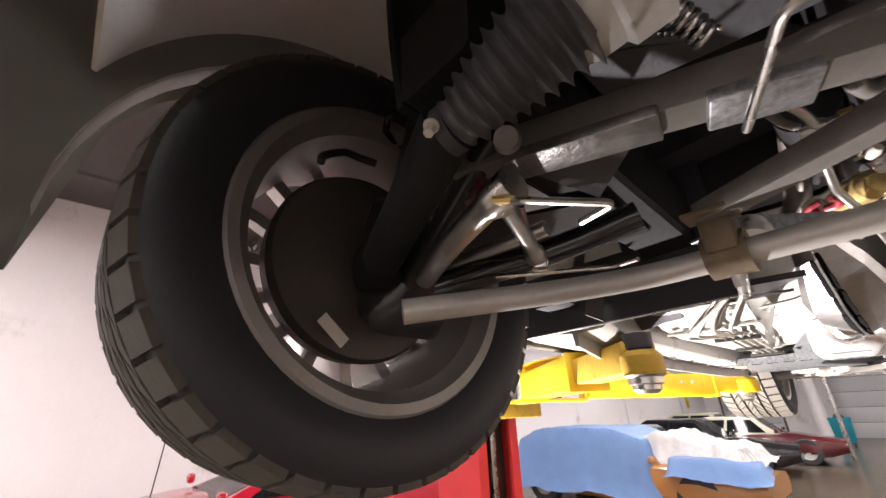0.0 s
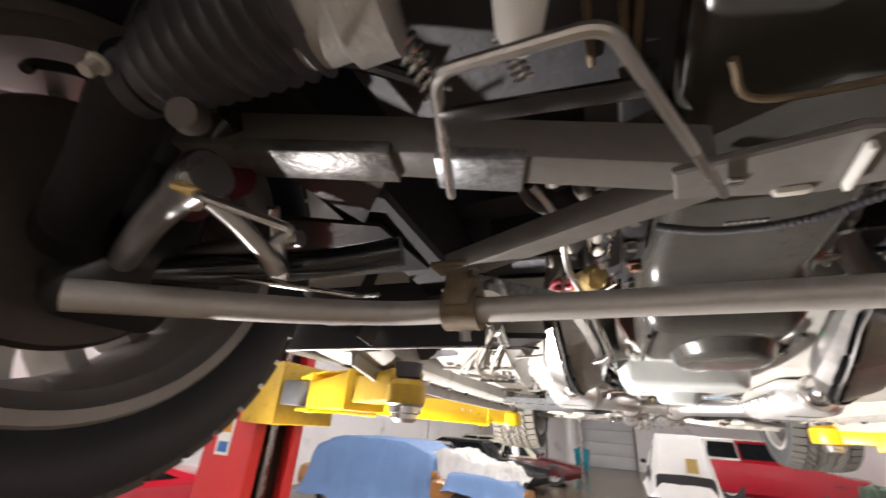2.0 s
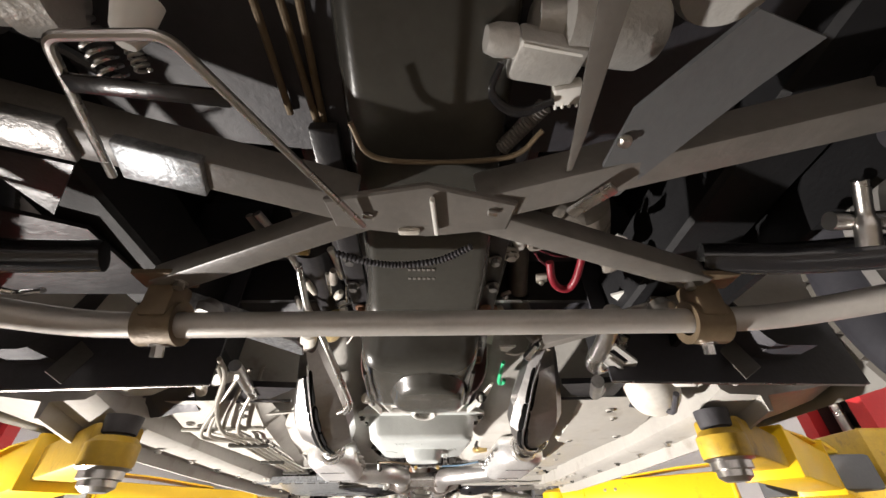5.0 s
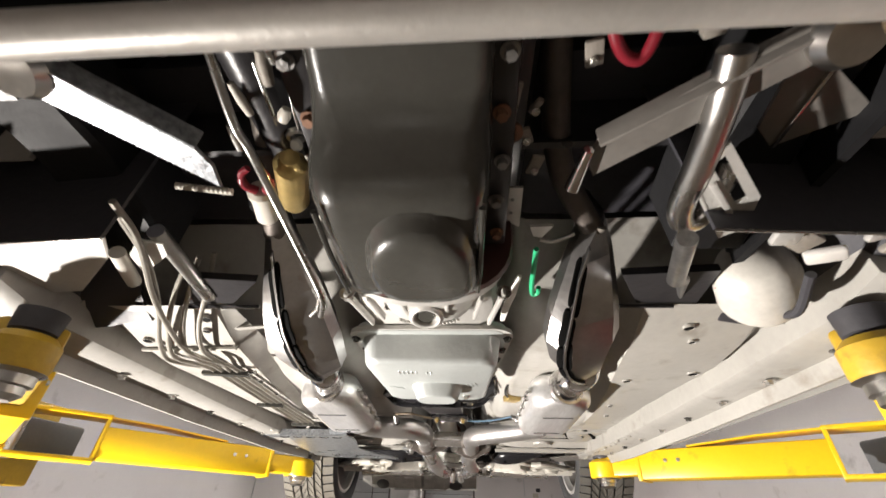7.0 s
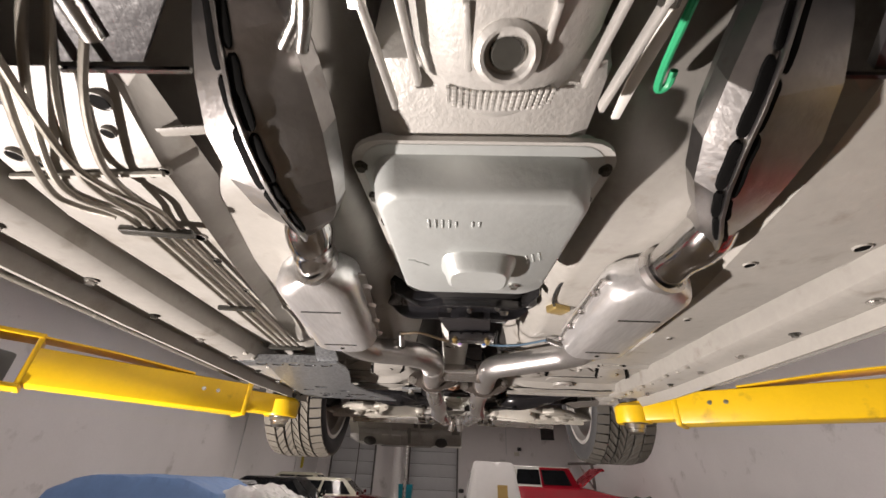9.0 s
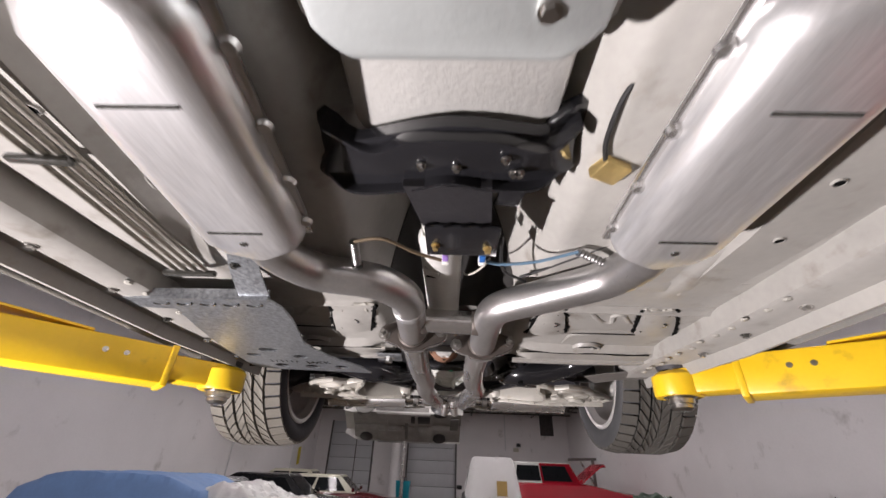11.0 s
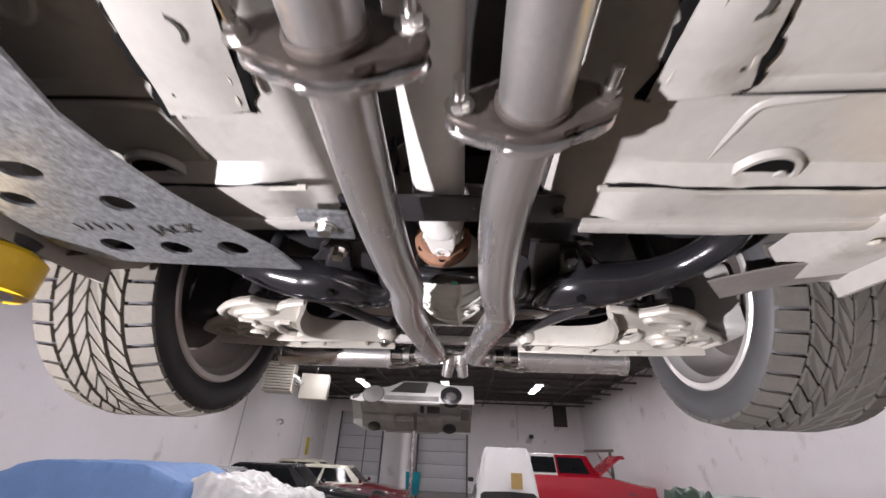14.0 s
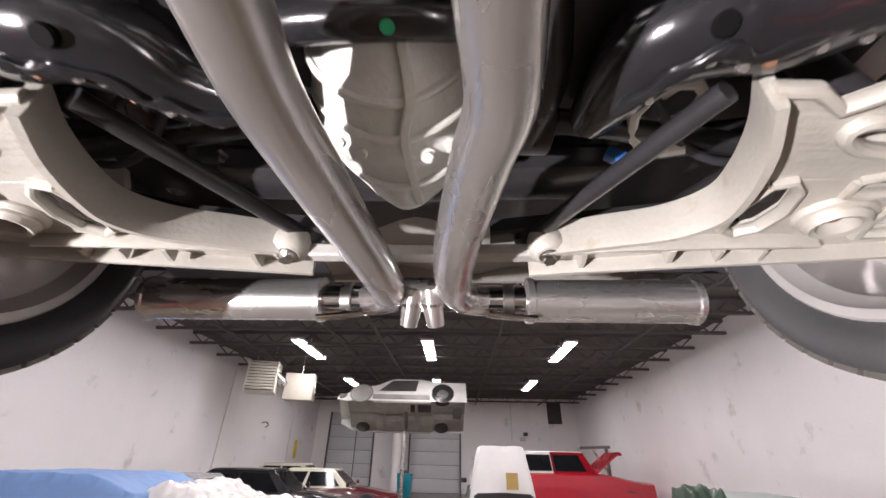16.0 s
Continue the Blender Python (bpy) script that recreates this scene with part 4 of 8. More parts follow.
part("spring_clip", tube(B(), bend_points([(-0.36, 0.52, 1.79), (-0.40, 0.535, 1.795), (-0.52, 0.46, 1.80)], 0.01, 4), 0.003, 8), M_BRIGHT, car)
part("rear_guard", prism(B(), [(-0.66, 0.44), (-0.40, 0.56), (-0.40, 0.72), (-0.66, 0.72)], pose(0, 0, 1.90), 0.006), M_BLACK, car)
# engine bay clutter seen from below
part("fan_shroud_rim", tube(B(), curve_points([(-0.045, 0.375, 1.868), (-0.030, 0.406, 1.863), (0.022, 0.413, 1.863), (0.095, 0.405, 1.863), (0.12, 0.38, 1.868)], 6), 0.0025, 8), M_BROWN, car)
part("fan_shroud", sheet(B(), lambda u, v: Vector((-0.33 + 0.7 * u, 0.02 + 0.44 * v, 1.975 - 0.04 * math.sin(math.pi * u) * v)), 20, 12, 0.006), M_PLASTIC, car, "black plastic fan shroud")
for k, (a, b) in enumerate((((-0.118, 0.26), (-0.119, 0.414)), ((-0.098, 0.26), (-0.094, 0.457)), ((-0.080, 0.26), (-0.088, 0.438)))):
    part("cooler_hose", tube(B(), [(a[0], a[1], 1.93), (b[0], b[1], 1.935)], 0.0035, 10), M_BROWN, car)
part("pump_motor", lathe(B(), [(0, -0.05), (0.016, -0.05), (0.018, -0.03), (0.030, -0.028), (0.032, 0.045), (0.026, 0.056), (0.012, 0.060), (0, 0.06)], (0.155, 0.318, 1.925), (1, 0.10, 0.1), 28), M_ALU, car, "cream pump motor")
part("pump_cap", lathe(B(), [(0, -0.012), (0.010, -0.012), (0.013, -0.004), (0.013, 0.012), (0, 0.012)], (0.078, 0.322, 1.905), (1, 0.1, 0.1), 18), M_ALU, car)
part("pump_bracket", box(B(), (0.118, 0.335, 1.905), (0.058, 0.040, 0.022), (12, 0, 8), 0.004), M_ALU, car, "pale square bracket")
part("pump_bracket", ribbon(B(), [(0.094, 0.318, 1.892), (0.118, 0.322, 1.892), (0.143, 0.326, 1.893)], 0.003, 0.004), M_WHITE, car)
part("pump_plug", box(B(), (0.143, 0.363, 1.900), (0.026, 0.018, 0.016), (0, 0, -12), 0.003), M_WHITE, car, "pale ribbed connector")
for k in range(4):
    part("plug_rib", box(B(), (0.134 + 0.006 * k, 0.3735 - 0.0012 * k, 1.899), (0.003, 0.006, 0.014), (0, 0, -12), 0.001, 1), M_WHITE, car)
part("pump_loom", boot(B(), (0.125, 0.375, 1.897), (0.095, 0.425, 1.90), 0.008, 16, 0.2), M_KSTEEL, car, "ribbed grey conduit")
for k in range(2):
    part("loom_loop", tube(B(), curve_points([(0.080, 0.335, 1.895), (0.075, 0.358 + 0.004 * k, 1.89), (0.100, 0.374 + 0.004 * k, 1.888), (0.130, 0.366, 1.89)], 5), 0.003, 8), M_BLACKG, car)
part("flat_stay", prism(B(), [(0.176, 0.405), (0.180, 0.345), (0.228, 0.272), (0.285, 0.288), (0.262, 0.325), (0.204, 0.438), (0.186, 0.442)], pose(0, 0, 1.848), 0.004), M_GUARD, car, "flat dark grey stay")
part("thin_stay", ribbon(B(), [(0.149, 0.415, 1.852), (0.146, 0.37, 1.852), (0.141, 0.32, 1.853), (0.136, 0.25, 1.856)], [0.004, 0.010, 0.015, 0.022], 0.003), M_KSTEEL, car)
part("stay_foot", span(B(), (0.158, 0.452, 1.836), (0.188, 0.415, 1.836), 0.014, 0.006, 0.002), M_STEEL, car)
part("stay_bolt", bolt(B(), (0.182, 0.372, 1.846), (0, 0, -1), 0.004, 0.004), M_STEEL, car)
part("horn", lathe(B(), [(0, 0), (0.030, 0.0), (0.036, 0.010), (0.02, 0.026), (0, 0.03)], (0.245, 0.285, 1.915), (0.3, -0.2, 1), 28), M_ALU, car, "pale round horn")
# alternator, brackets and looms between the sump and the right chassis leg
part("alternator", lathe(B(), [(0, -0.040), (0.020, -0.040), (0.036, -0.032), (0.046, -0.026), (0.047, -0.004), (0.044, -0.002), (0.044, 0.004), (0.047, 0.006), (0.046, 0.030), (0.034, 0.038), (0.014, 0.040), (0.014, 0.052), (0, 0.052)], (0.236, 0.598, 1.957), (0.35, 1, -0.15), 36), M_TAN, car, "dull tan cast alternator")
part("alternator_stay", ribbon(B(), [(0.296, 0.598, 1.925), (0.290, 0.61, 1.922), (0.281, 0.63, 1.921), (0.272, 0.648, 1.923)], [0.020, 0.018, 0.012, 0.008], 0.003), M_ALU, car, "pale flat stay")
part("bracket_lug", lathe(B(), [(0, -0.012), (0.014, -0.012), (0.019, -0.006), (0.019, 0.012), (0, 0.014)], (0.303, 0.658, 1.935), (0.2, 0.3, -1), 20), M_TAN, car)
part("lug_neck", span(B(), (0.303, 0.658, 1.936), (0.318, 0.70, 1.935), 0.022, 0.016, 0.004), M_TAN, car)
part("round_plug", lathe(B(), [(0, -0.010), (0.009, -0.009), (0.012, -0.004), (0.012, 0.010), (0, 0.012)], (0.356, 0.648, 1.93), (0, 0.2, -1), 20), M_ALU, car, "pale round plug")
part("grey_finger", tube(B(), curve_points([(0.137, 0.54, 1.925), (0.143, 0.585, 1.925), (0.152, 0.612, 1.926), (0.158, 0.634, 1.93)], 5), [0.012] * 8 + [0.011, 0.011, 0.010, 0.010, 0.009, 0.008, 0.007, 0.004], 14), M_ALU, car, "pale cast arm")
tab = part("square_tab", box(B(), (0.143, 0.643, 1.927), (0.026, 0.026, 0.006), (0, 0, 8), 0.003), M_ALU, car, "square cast tab with a bolt")
part("tab_bolt", bolt(B(), (0.145, 0.645, 1.923), (0, 0, -1), 0.008, 0.005), M_STEEL, tab)
part("ring_lug", lathe(B(), [(0.007, -0.004), (0.014, -0.004), (0.015, 0.0), (0.014, 0.004), (0.007, 0.004)], (0.179, 0.620, 1.925), (0.1, 0.2, -1), 24, True), M_TAN, car)
part("bracket_wire", tube(B(), curve_points([(0.180, 0.55, 1.92), (0.187, 0.575, 1.92), (0.191, 0.592, 1.92), (0.184, 0.604, 1.92), (0.172, 0.606, 1.92)], 5), 0.0025, 8), M_BRIGHT, car)
part("red_lead", tube(B(), curve_points([(0.180, 0.640, 1.925), (0.190, 0.655, 1.922), (0.200, 0.668, 1.925), (0.210, 0.682, 1.93)], 5), 0.0016, 8), M_MAROON, car)
part("red_lead", tube(B(), curve_points([(0.186, 0.645, 1.935), (0.22, 0.656, 1.93), (0.262, 0.66, 1.935)], 5), 0.0015, 8), M_MAROON, car)
# looms and pipes on the left of the sump
for pts, r, m in ((((-0.195, 0.55, 1.92), (-0.183, 0.584, 1.915), (-0.177, 0.627, 1.915), (-0.177, 0.68, 1.92)), 0.005, M_STEEL), (((-0.21, 0.56, 1.925), (-0.202, 0.588, 1.92), (-0.197, 0.606, 1.922), (-0.192, 0.63, 1.93)), 0.005, M_KSTEEL),
                  (((-0.143, 0.54, 1.92), (-0.141, 0.570, 1.918), (-0.134, 0.592, 1.918), (-0.122, 0.602, 1.922)), 0.009, M_KSTEEL), (((-0.118, 0.625, 1.92), (-0.113, 0.645, 1.915), (-0.112, 0.668, 1.915), (-0.114, 0.70, 1.92)), 0.006, M_STEEL)):
    part("loom_pipe", tube(B(), curve_points(pts, 6), r, 12), m, car)
joint = part("pipe_joint", lathe(B(), [(0, -0.016), (0.006, -0.016), (0.007, -0.004), (0.010, -0.003), (0.010, 0.006), (0.007, 0.008), (0.006, 0.018), (0, 0.018)], (-0.176, 0.621, 1.913), (1, 0.05, 0), 18), M_STEEL, car)
part("joint_nut", lathe(B(), [(0, -0.006), (0.008, -0.006), (0.008, 0.006), (0, 0.006)], (-0.152, 0.620, 1.914), (1, 0.05, 0), 6), M_GOLD, joint)
part("red_hose", tube(B(), curve_points([(0.203, 0.650, 1.915), (0.211, 0.676, 1.902), (0.226, 0.697, 1.899), (0.242, 0.700, 1.899), (0.250, 0.680, 1.905), (0.254, 0.645, 1.925)], 6), 0.006, 14), M_REDP, car, "red rubber hose")
part("label_sticker", prism(B(), [(0, 0), (0.05, 0), (0.05, 0.018), (0, 0.018)], Matrix(((0.0, 0, -1, -0.7025), (0.75, 0.66, 0, 0.30), (-0.66, 0.75, 0, 1.755), (0, 0, 0, 1))), 0.001), M_WIRE, car, "small pale label")

# ---- engine and gearbox ----
PAN = ((0.15, -0.056, 0.094, 1.935, 0.02), (0.45, -0.060, 0.100, 1.895, 0.02), (0.62, -0.063, 0.105, 1.876, 0.018), (0.70, -0.071, 0.106, 1.868, 0.020), (0.722, -0.077, 0.106, 1.862, 0.030),
       (0.742, -0.080, 0.106, 1.848, 0.040), (0.758, -0.083, 0.105, 1.822, 0.036), (0.772, -0.085, 0.104, 1.806, 0.034), (0.790, -0.087, 0.103, 1.799, 0.034), (0.83, -0.089, 0.102, 1.795, 0.036),
       (0.90, -0.090, 0.101, 1.793, 0.038), (0.945, -0.090, 0.100, 1.792, 0.036), (0.962, -0.088, 0.098, 1.793, 0.030), (0.970, -0.084, 0.094, 1.800, 0.014), (0.972, -0.082, 0.092, 1.86, 0.012))
rings = []
for y, xa, xb, zb, r in PAN:
    ring = []
    for px, pz in rounded(xb - xa, 0.3, r, 6):
        lobe = 0.010 * math.exp(-((y - 0.752) / 0.022) ** 2) * sm(-0.02, -0.07, px) * (pz < 0)
        scallop = 0.004 * math.cos(2 * math.pi * px / 0.078) * sm(0.93, 0.965, y)
        ring.append(Vector(((xa + xb) / 2 + px, y + scallop, zb + 0.15 + pz - lobe)))
    rings.append(ring)
oil_pan = part("oil_pan", loft(B(), rings), M_OILPAN, car, "satin black deep-sump oil pan", angle=60)
rings = []
for k, z in ((1.06, 1.7975), (1.0, 1.793), (0.93, 1.782), (0.84, 1.7755), (0.70, 1.7735), (0.35, 1.7728), (0.02, 1.7726)):
    ring = []
    for j in range(36):
        a = 2 * math.pi * j / 36
        cx, cy = math.cos(a), math.sin(a)
        dy = 0.086 * cy * k if cy < 0 else 0.076 * abs(cy) ** 0.5 * min(1, k * 1.04)
        ring.append(Vector((0.024 + 0.0655 * k * math.copysign(abs(cx) ** 0.85, cx) * (1 + 0.05 * (cy > 0)), 0.888 + dy, z)))
    rings.append(ring)
part("sump_dome", loft(B(), rings), M_OILPAN, oil_pan, "arched sump bulge", angle=60)
for sx in (-1, 1):
    part("sump_ridge", tube(B(), curve_points([(0.008 + sx * 0.086, 0.79, 1.797), (0.006 + sx * 0.088, 0.87, 1.7935), (0.005 + sx * 0.087, 0.955, 1.7925)], 5), 0.0035, 8), M_OILPAN, oil_pan)
for k in range(12):
    part("stamped_mark", box(B(), (-0.004 + 0.0065 * (k % 6), 0.612 + 0.02 * (k // 6), 1.876 - 0.0012 * (k // 6)), (0.004, 0.005, 0.002), bev=0.0005, seg=1), M_KSTEEL, oil_pan)
bm = B()
box(bm, (0.012, 0.6, 2.1), (0.30, 0.80, 0.3), bev=0.03)
part("engine_block", bm, M_BLACK, car)
for s in (-1, 1):
    part("pan_rail", span(B(), (0.014 + s * 0.10, 0.42, 1.925), (0.014 + s * 0.105, 0.97, 1.885), 0.03, 0.014, 0.003), M_BLACK, car)
    for k in range(8):
        y = 0.50 + 0.062 * k
        part("pan_bolt", bolt(B(), (0.014 + s * (0.102 + 0.004 * (k % 2)), y, 1.918 - 0.0027 * (k + 1) * 2), (0, 0, -1), 0.0065, 0.008), (M_SCUFF, M_RUST, M_SCUFF)[k % 3], car)
rings = []
for y, hw, zb in ((0.988, 0.128, 1.795), (1.006, 0.128, 1.795), (1.009, 0.100, 1.803), (1.06, 0.095, 1.802), (1.095, 0.087, 1.807), (1.12, 0.071, 1.815), (1.137, 0.046, 1.826), (1.146, 0.03, 1.86)):
    rings.append([Vector((0.014 + hw * math.copysign(abs(math.cos(a)) ** 0.8, math.cos(a)), y, zb + 0.12 + 0.12 * math.copysign(abs(math.sin(a)) ** 0.7, math.sin(a)))) for a in (2 * math.pi * q / 36 for q in range(36))])
part("starter_plate", loft(B(), [[Vector((0.014 + hw * math.copysign(abs(math.cos(a)) ** 0.8, math.cos(a)), y, 1.915 + 0.118 * math.copysign(abs(math.sin(a)) ** 0.7, math.sin(a)))) for a in (2 * math.pi * q / 36 for q in range(36))] for y, hw in ((0.974, 0.132), (0.986, 0.136))]), M_MAROONP, car, "dark maroon plate before the bell housing")
bell = part("bell_housing", loft(B(), rings), M_ALU, car, "cast aluminium bell housing", angle=45)
bm = B()
lathe(bm, [(0.017, 0.012), (0.024, 0.012), (0.027, 0.0), (0.027, -0.006), (0.022, -0.009), (0.019, -0.008), (0.017, 0.0), (0.0, 0.002)], (0.014, 1.050, 1.802), (0, 0.25, 1), 32)
part("inspection_ring", bm, M_ALU, bell)
part("plug", lathe(B(), [(0, -0.005), (0.012, -0.005), (0.0145, -0.001), (0.0145, 0.004), (0, 0.004)], (0.014, 1.050, 1.802), (0, 0.25, 1), 24), M_OILPAN, bell, "dark rubber plug")
bm = B()
for i in range(17):
    for j in range(5):
        if abs(i - 8) > 8.6 - 0.55 * max(0, j - 2):
            continue
        box(bm, (0.014 - 0.048 + 0.006 * i, 1.092 + 0.0062 * j, 1.8062 + 0.0024 * j + 0.00009 * (i - 8) ** 2), (0.0042, 0.0044, 0.005), bev=0.0008, seg=1)
part("cast_grid", bm, M_ALU, bell, "cast grid of small squares")
for sx in (-1, 1):
    for a, b in (((0.034, 1.01), (0.030, 1.07)), ((0.085, 1.01), (0.075, 1.09)), ((0.118, 1.0), (0.10, 1.12))):
        part("rib", span(B(), (0.014 + sx * a[0], a[1], 1.802 + a[0] * 0.12), (0.014 + sx * b[0], b[1], 1.806 + b[0] * 0.14), 0.006, 0.012, 0.002), M_ALU, bell)
    part("bell_bolt", bolt(B(), (0.014 + sx * 0.118, 1.008, 1.82), (0, 1, -0.2), 0.008, 0.012), M_STEEL, bell)
rings = []
for dz, e, l in ((0.075, 0.020, 0.020), (0.055, 0.020, 0.020), (0.053, 0.006, 0.006), (0.045, 0.004, 0.004), (0.012, -0.002, -0.002), (0.004, -0.006, -0.006), (0.0, -0.014, -0.014)):
    ring = []
    for px, py in rounded(0.272 + e * 2, 0.285 + l * 2, 0.03 + e * 0.4, 5):
        k = 1 - 0.24 * sm(0.065, 0.143, py) - 0.06 * sm(-0.05, -0.14, py)
        ring.append(Vector((0.006 + px * k, 1.345 + py, 1.776 + dz)))
    rings.append(ring)
pan = part("gearbox_pan", loft(B(), rings[::-1]), M_PAN, car, "pale zinc gearbox sump", angle=50)
part("pan_gasket_flange", loft(B(), [[Vector((0.006 + px * (1 - 0.22 * sm(0.075, 0.16, py)), 1.345 + py, 1.832 + dz)) for px, py in rounded(0.318, 0.335, 0.04, 5)] for dz in (0, 0.008)]), M_ALU, pan, "grey gasket flange")
rings = []
for k, z in ((1.08, 1.777), (0.98, 1.772), (0.86, 1.754), (0.76, 1.750), (0.1, 1.7505)):
    rings.append([Vector((0.010 + 0.052 * k * px, 1.375 + 0.042 * k * py, z)) for px, py in [(math.copysign(abs(math.cos(a)) ** .6, math.cos(a)), math.copysign(abs(math.sin(a)) ** .6, math.sin(a))) for a in (2 * math.pi * q / 24 for q in range(24))]])
part("drain_boss", loft(B(), rings), M_PAN, pan, "raised square boss")
part("drain_plug", bolt(B(), (0.072, 1.44, 1.776), (0, 0, -1), 0.006, 0.004), M_STEEL, pan)
for k in range(7):
    part("stamped_mark", box(B(), (-0.058 + 0.0085 * k + (0.012 if k > 4 else 0), 1.262, 1.7755), (0.0028, 0.018 if k < 4 else 0.012, 0.0022), bev=0.0008, seg=1), M_PAN, pan)
for k in range(3):
    part("stamped_mark", box(B(), (-0.088 + 0.01 * k, 1.36 + 0.006 * k, 1.7755), (0.012, 0.0025, 0.002), (0, 0, 20 * k), 0.0008, 1), M_PAN, pan)
    part("stamped_mark", box(B(), (0.078 + 0.008 * k, 1.35 - 0.005 * k, 1.7755), (0.003, 0.022, 0.002), (0, 0, -15), 0.0008, 1), M_PAN, pan)
for sx in (-1, 1):
    for k in range(5):
        part("flange_bolt", bolt(B(), (0.006 + sx * (0.148 - 0.007 * k), 1.22 + 0.06 * k, 1.832), (0, 0, -1), 0.006, 0.006), M_OILPAN, pan)
bm = B()
box(bm, (0.006, 1.36, 1.92), (0.25, 0.56, 0.155), bev=0.03)
box(bm, (0.0, 1.66, 1.90), (0.12, 0.14, 0.11), bev=0.03)
part("gearbox_case", bm, M_ALU, car, "cast aluminium gearbox case")
# starter, filters, pipes beside the sump
can = part("gold_canister", lathe(B(), [(0, -0.062), (0.012, -0.060), (0.016, -0.05), (0.021, -0.046), (0.021, 0.048), (0.018, 0.056), (0, 0.058)], (-0.158, 0.868, 1.914), (-0.36, 1, 0.20), 24), M_GOLD, car, "gold passivated canister")
part("valve_body", lathe(B(), [(0, -0.034), (0.014, -0.034), (0.019, -0.028), (0.019, -0.022), (0.016, -0.020), (0.016, 0.034), (0.012, 0.040), (0, 0.040)], (-0.214, 0.906, 1.912), (-0.30, 1, 0.06), 20), M_WIRE, car, "pale cylindrical valve")
for sx in (-1, 1):
    part("valve_cap", tube(B(), curve_points([(-0.201 + sx * 0.006, 0.872, 1.905), (-0.199 + sx * 0.018, 0.858, 1.902), (-0.196 + sx * 0.016, 0.838, 1.902), (-0.194 + sx * 0.006, 0.830, 1.904)], 5), [0.006] * 8 + [0.0045] * 8, 10), M_REDP, car, "dark red split cap")
part("dipstick_tube", tube(B(), curve_points([(-0.180, 0.68, 1.93), (-0.180, 0.755, 1.90), (-0.177, 0.795, 1.895), (-0.158, 0.850, 1.860), (-0.140, 0.955, 1.820), (-0.134, 0.992, 1.803), (-0.140, 1.018, 1.800), (-0.152, 1.047, 1.800)], 6), 0.0055, 12), M_STEEL, car, "bright steel filler tube")
part("tube_fork", tube(B(), [(-0.134, 0.988, 1.804), (-0.148, 1.022, 1.801), (-0.166, 1.044, 1.800)], 0.0055, 12), M_STEEL, car)
part("starter_motor", tube(B(), [(-0.175, 0.70, 1.99), (-0.170, 0.90, 1.985)], 0.036, 22), M_BLACK, car)
# brackets and fittings along the sump
part("washer_bolt", lathe(B(), [(0, -0.009), (0.005, -0.009), (0.0055, -0.004), (0.012, -0.003), (0.012, 0.002), (0, 0.002)], (0.132, 0.790, 1.910), (0, 0.2, 1), 20), M_RUST, car, "rusty washer and bolt")
for x, y, z, w, l, a in ((0.130, 0.748, 1.915, 0.014, 0.040, 4), (0.150, 0.800, 1.916, 0.012, 0.026, -20), (0.166, 0.848, 1.917, 0.016, 0.034, 10), (0.126, 0.846, 1.905, 0.012, 0.018, 0), (0.158, 0.770, 1.93, 0.008, 0.022, 30), (0.205, 0.706, 1.922, 0.018, 0.030, -14)):
    tab = part("bracket_tab", box(B(), (x, y, z), (w, l, 0.006), (8, 0, a), 0.002), M_TAN, car)
    part("tab_rivet", bolt(B(), (x, y + l * 0.2, z - 0.004), (0, 0, -1), 0.0032, 0.003), M_STEEL, tab)
hanger = part("pierced_tab", pierced(B(), [(0.137, 0.900), (0.158, 0.901), (0.1615, 0.990), (0.141, 0.974)], [[(0.145 + 0.0035 * math.cos(q), c + 0.0035 * math.sin(q)) for q in (0, 1.05, 2.1, 3.14, 4.2, 5.25)] for c in (0.925, 0.955)], pose(0, 0, 1.926), 0.004), M_ALU, car, "pale cast tab with two holes")
part("pale_tab", prism(B(), [(0.176, 0.978), (0.212, 0.976), (0.198, 1.006), (0.184, 1.002)], pose(0, 0, 1.916), 0.004), M_FENDER, car)
part("tab_wire", tube(B(), curve_points([(0.196, 1.010, 1.915), (0.216, 1.012, 1.912), (0.236, 1.004, 1.914), (0.248, 1.000, 1.918)], 5), 0.003, 8), M_STEEL, car)
part("fork_clip", ribbon(B(), [(0.158, 1.010, 1.848), (0.150, 1.060, 1.842), (0.142, 1.105, 1.838), (0.140, 1.145, 1.836)], [0.006, 0.012, 0.012, 0.008], 0.004), M_WHITE, car, "pale flat clip beside the bell housing")
part("port_neck", tube(B(), [(0.285, 0.985, 1.925), (0.272, 1.012, 1.918), (0.257, 1.042, 1.907)], [0.013, 0.012, 0.009], 16), M_TAN, car)
for p0, p1, r, m in (((-0.179, 0.728, 1.93), (-0.175, 0.769, 1.93), 0.006, M_WIRE), ((-0.142, 0.706, 1.93), (-0.147, 0.770, 1.928), 0.0035, M_STEEL), ((-0.210, 0.784, 1.93), (-0.213, 0.820, 1.928), 0.005, M_ALU),
                     ((-0.115, 0.738, 1.925), (-0.121, 0.786, 1.922), 0.0028, M_BRIGHT), ((-0.127, 0.690, 1.925), (-0.134, 0.728, 1.926), 0.008, M_TAN), ((-0.128, 0.762, 1.928), (-0.138, 0.776, 1.926), 0.008, M_WIRE)):
    part("loom_end", tube(B(), [p0, Vector(p0).lerp(Vector(p1), 0.5), p1], [r * 0.7, r, r * 0.8], 12), m, car)
part("hose_ring", lathe(B(), [(0.009, -0.004), (0.013, -0.003), (0.013, 0.003), (0.009, 0.004)], (-0.128, 0.797, 1.925), (0.3, 0.4, -1), 24, True), M_STEEL, car)
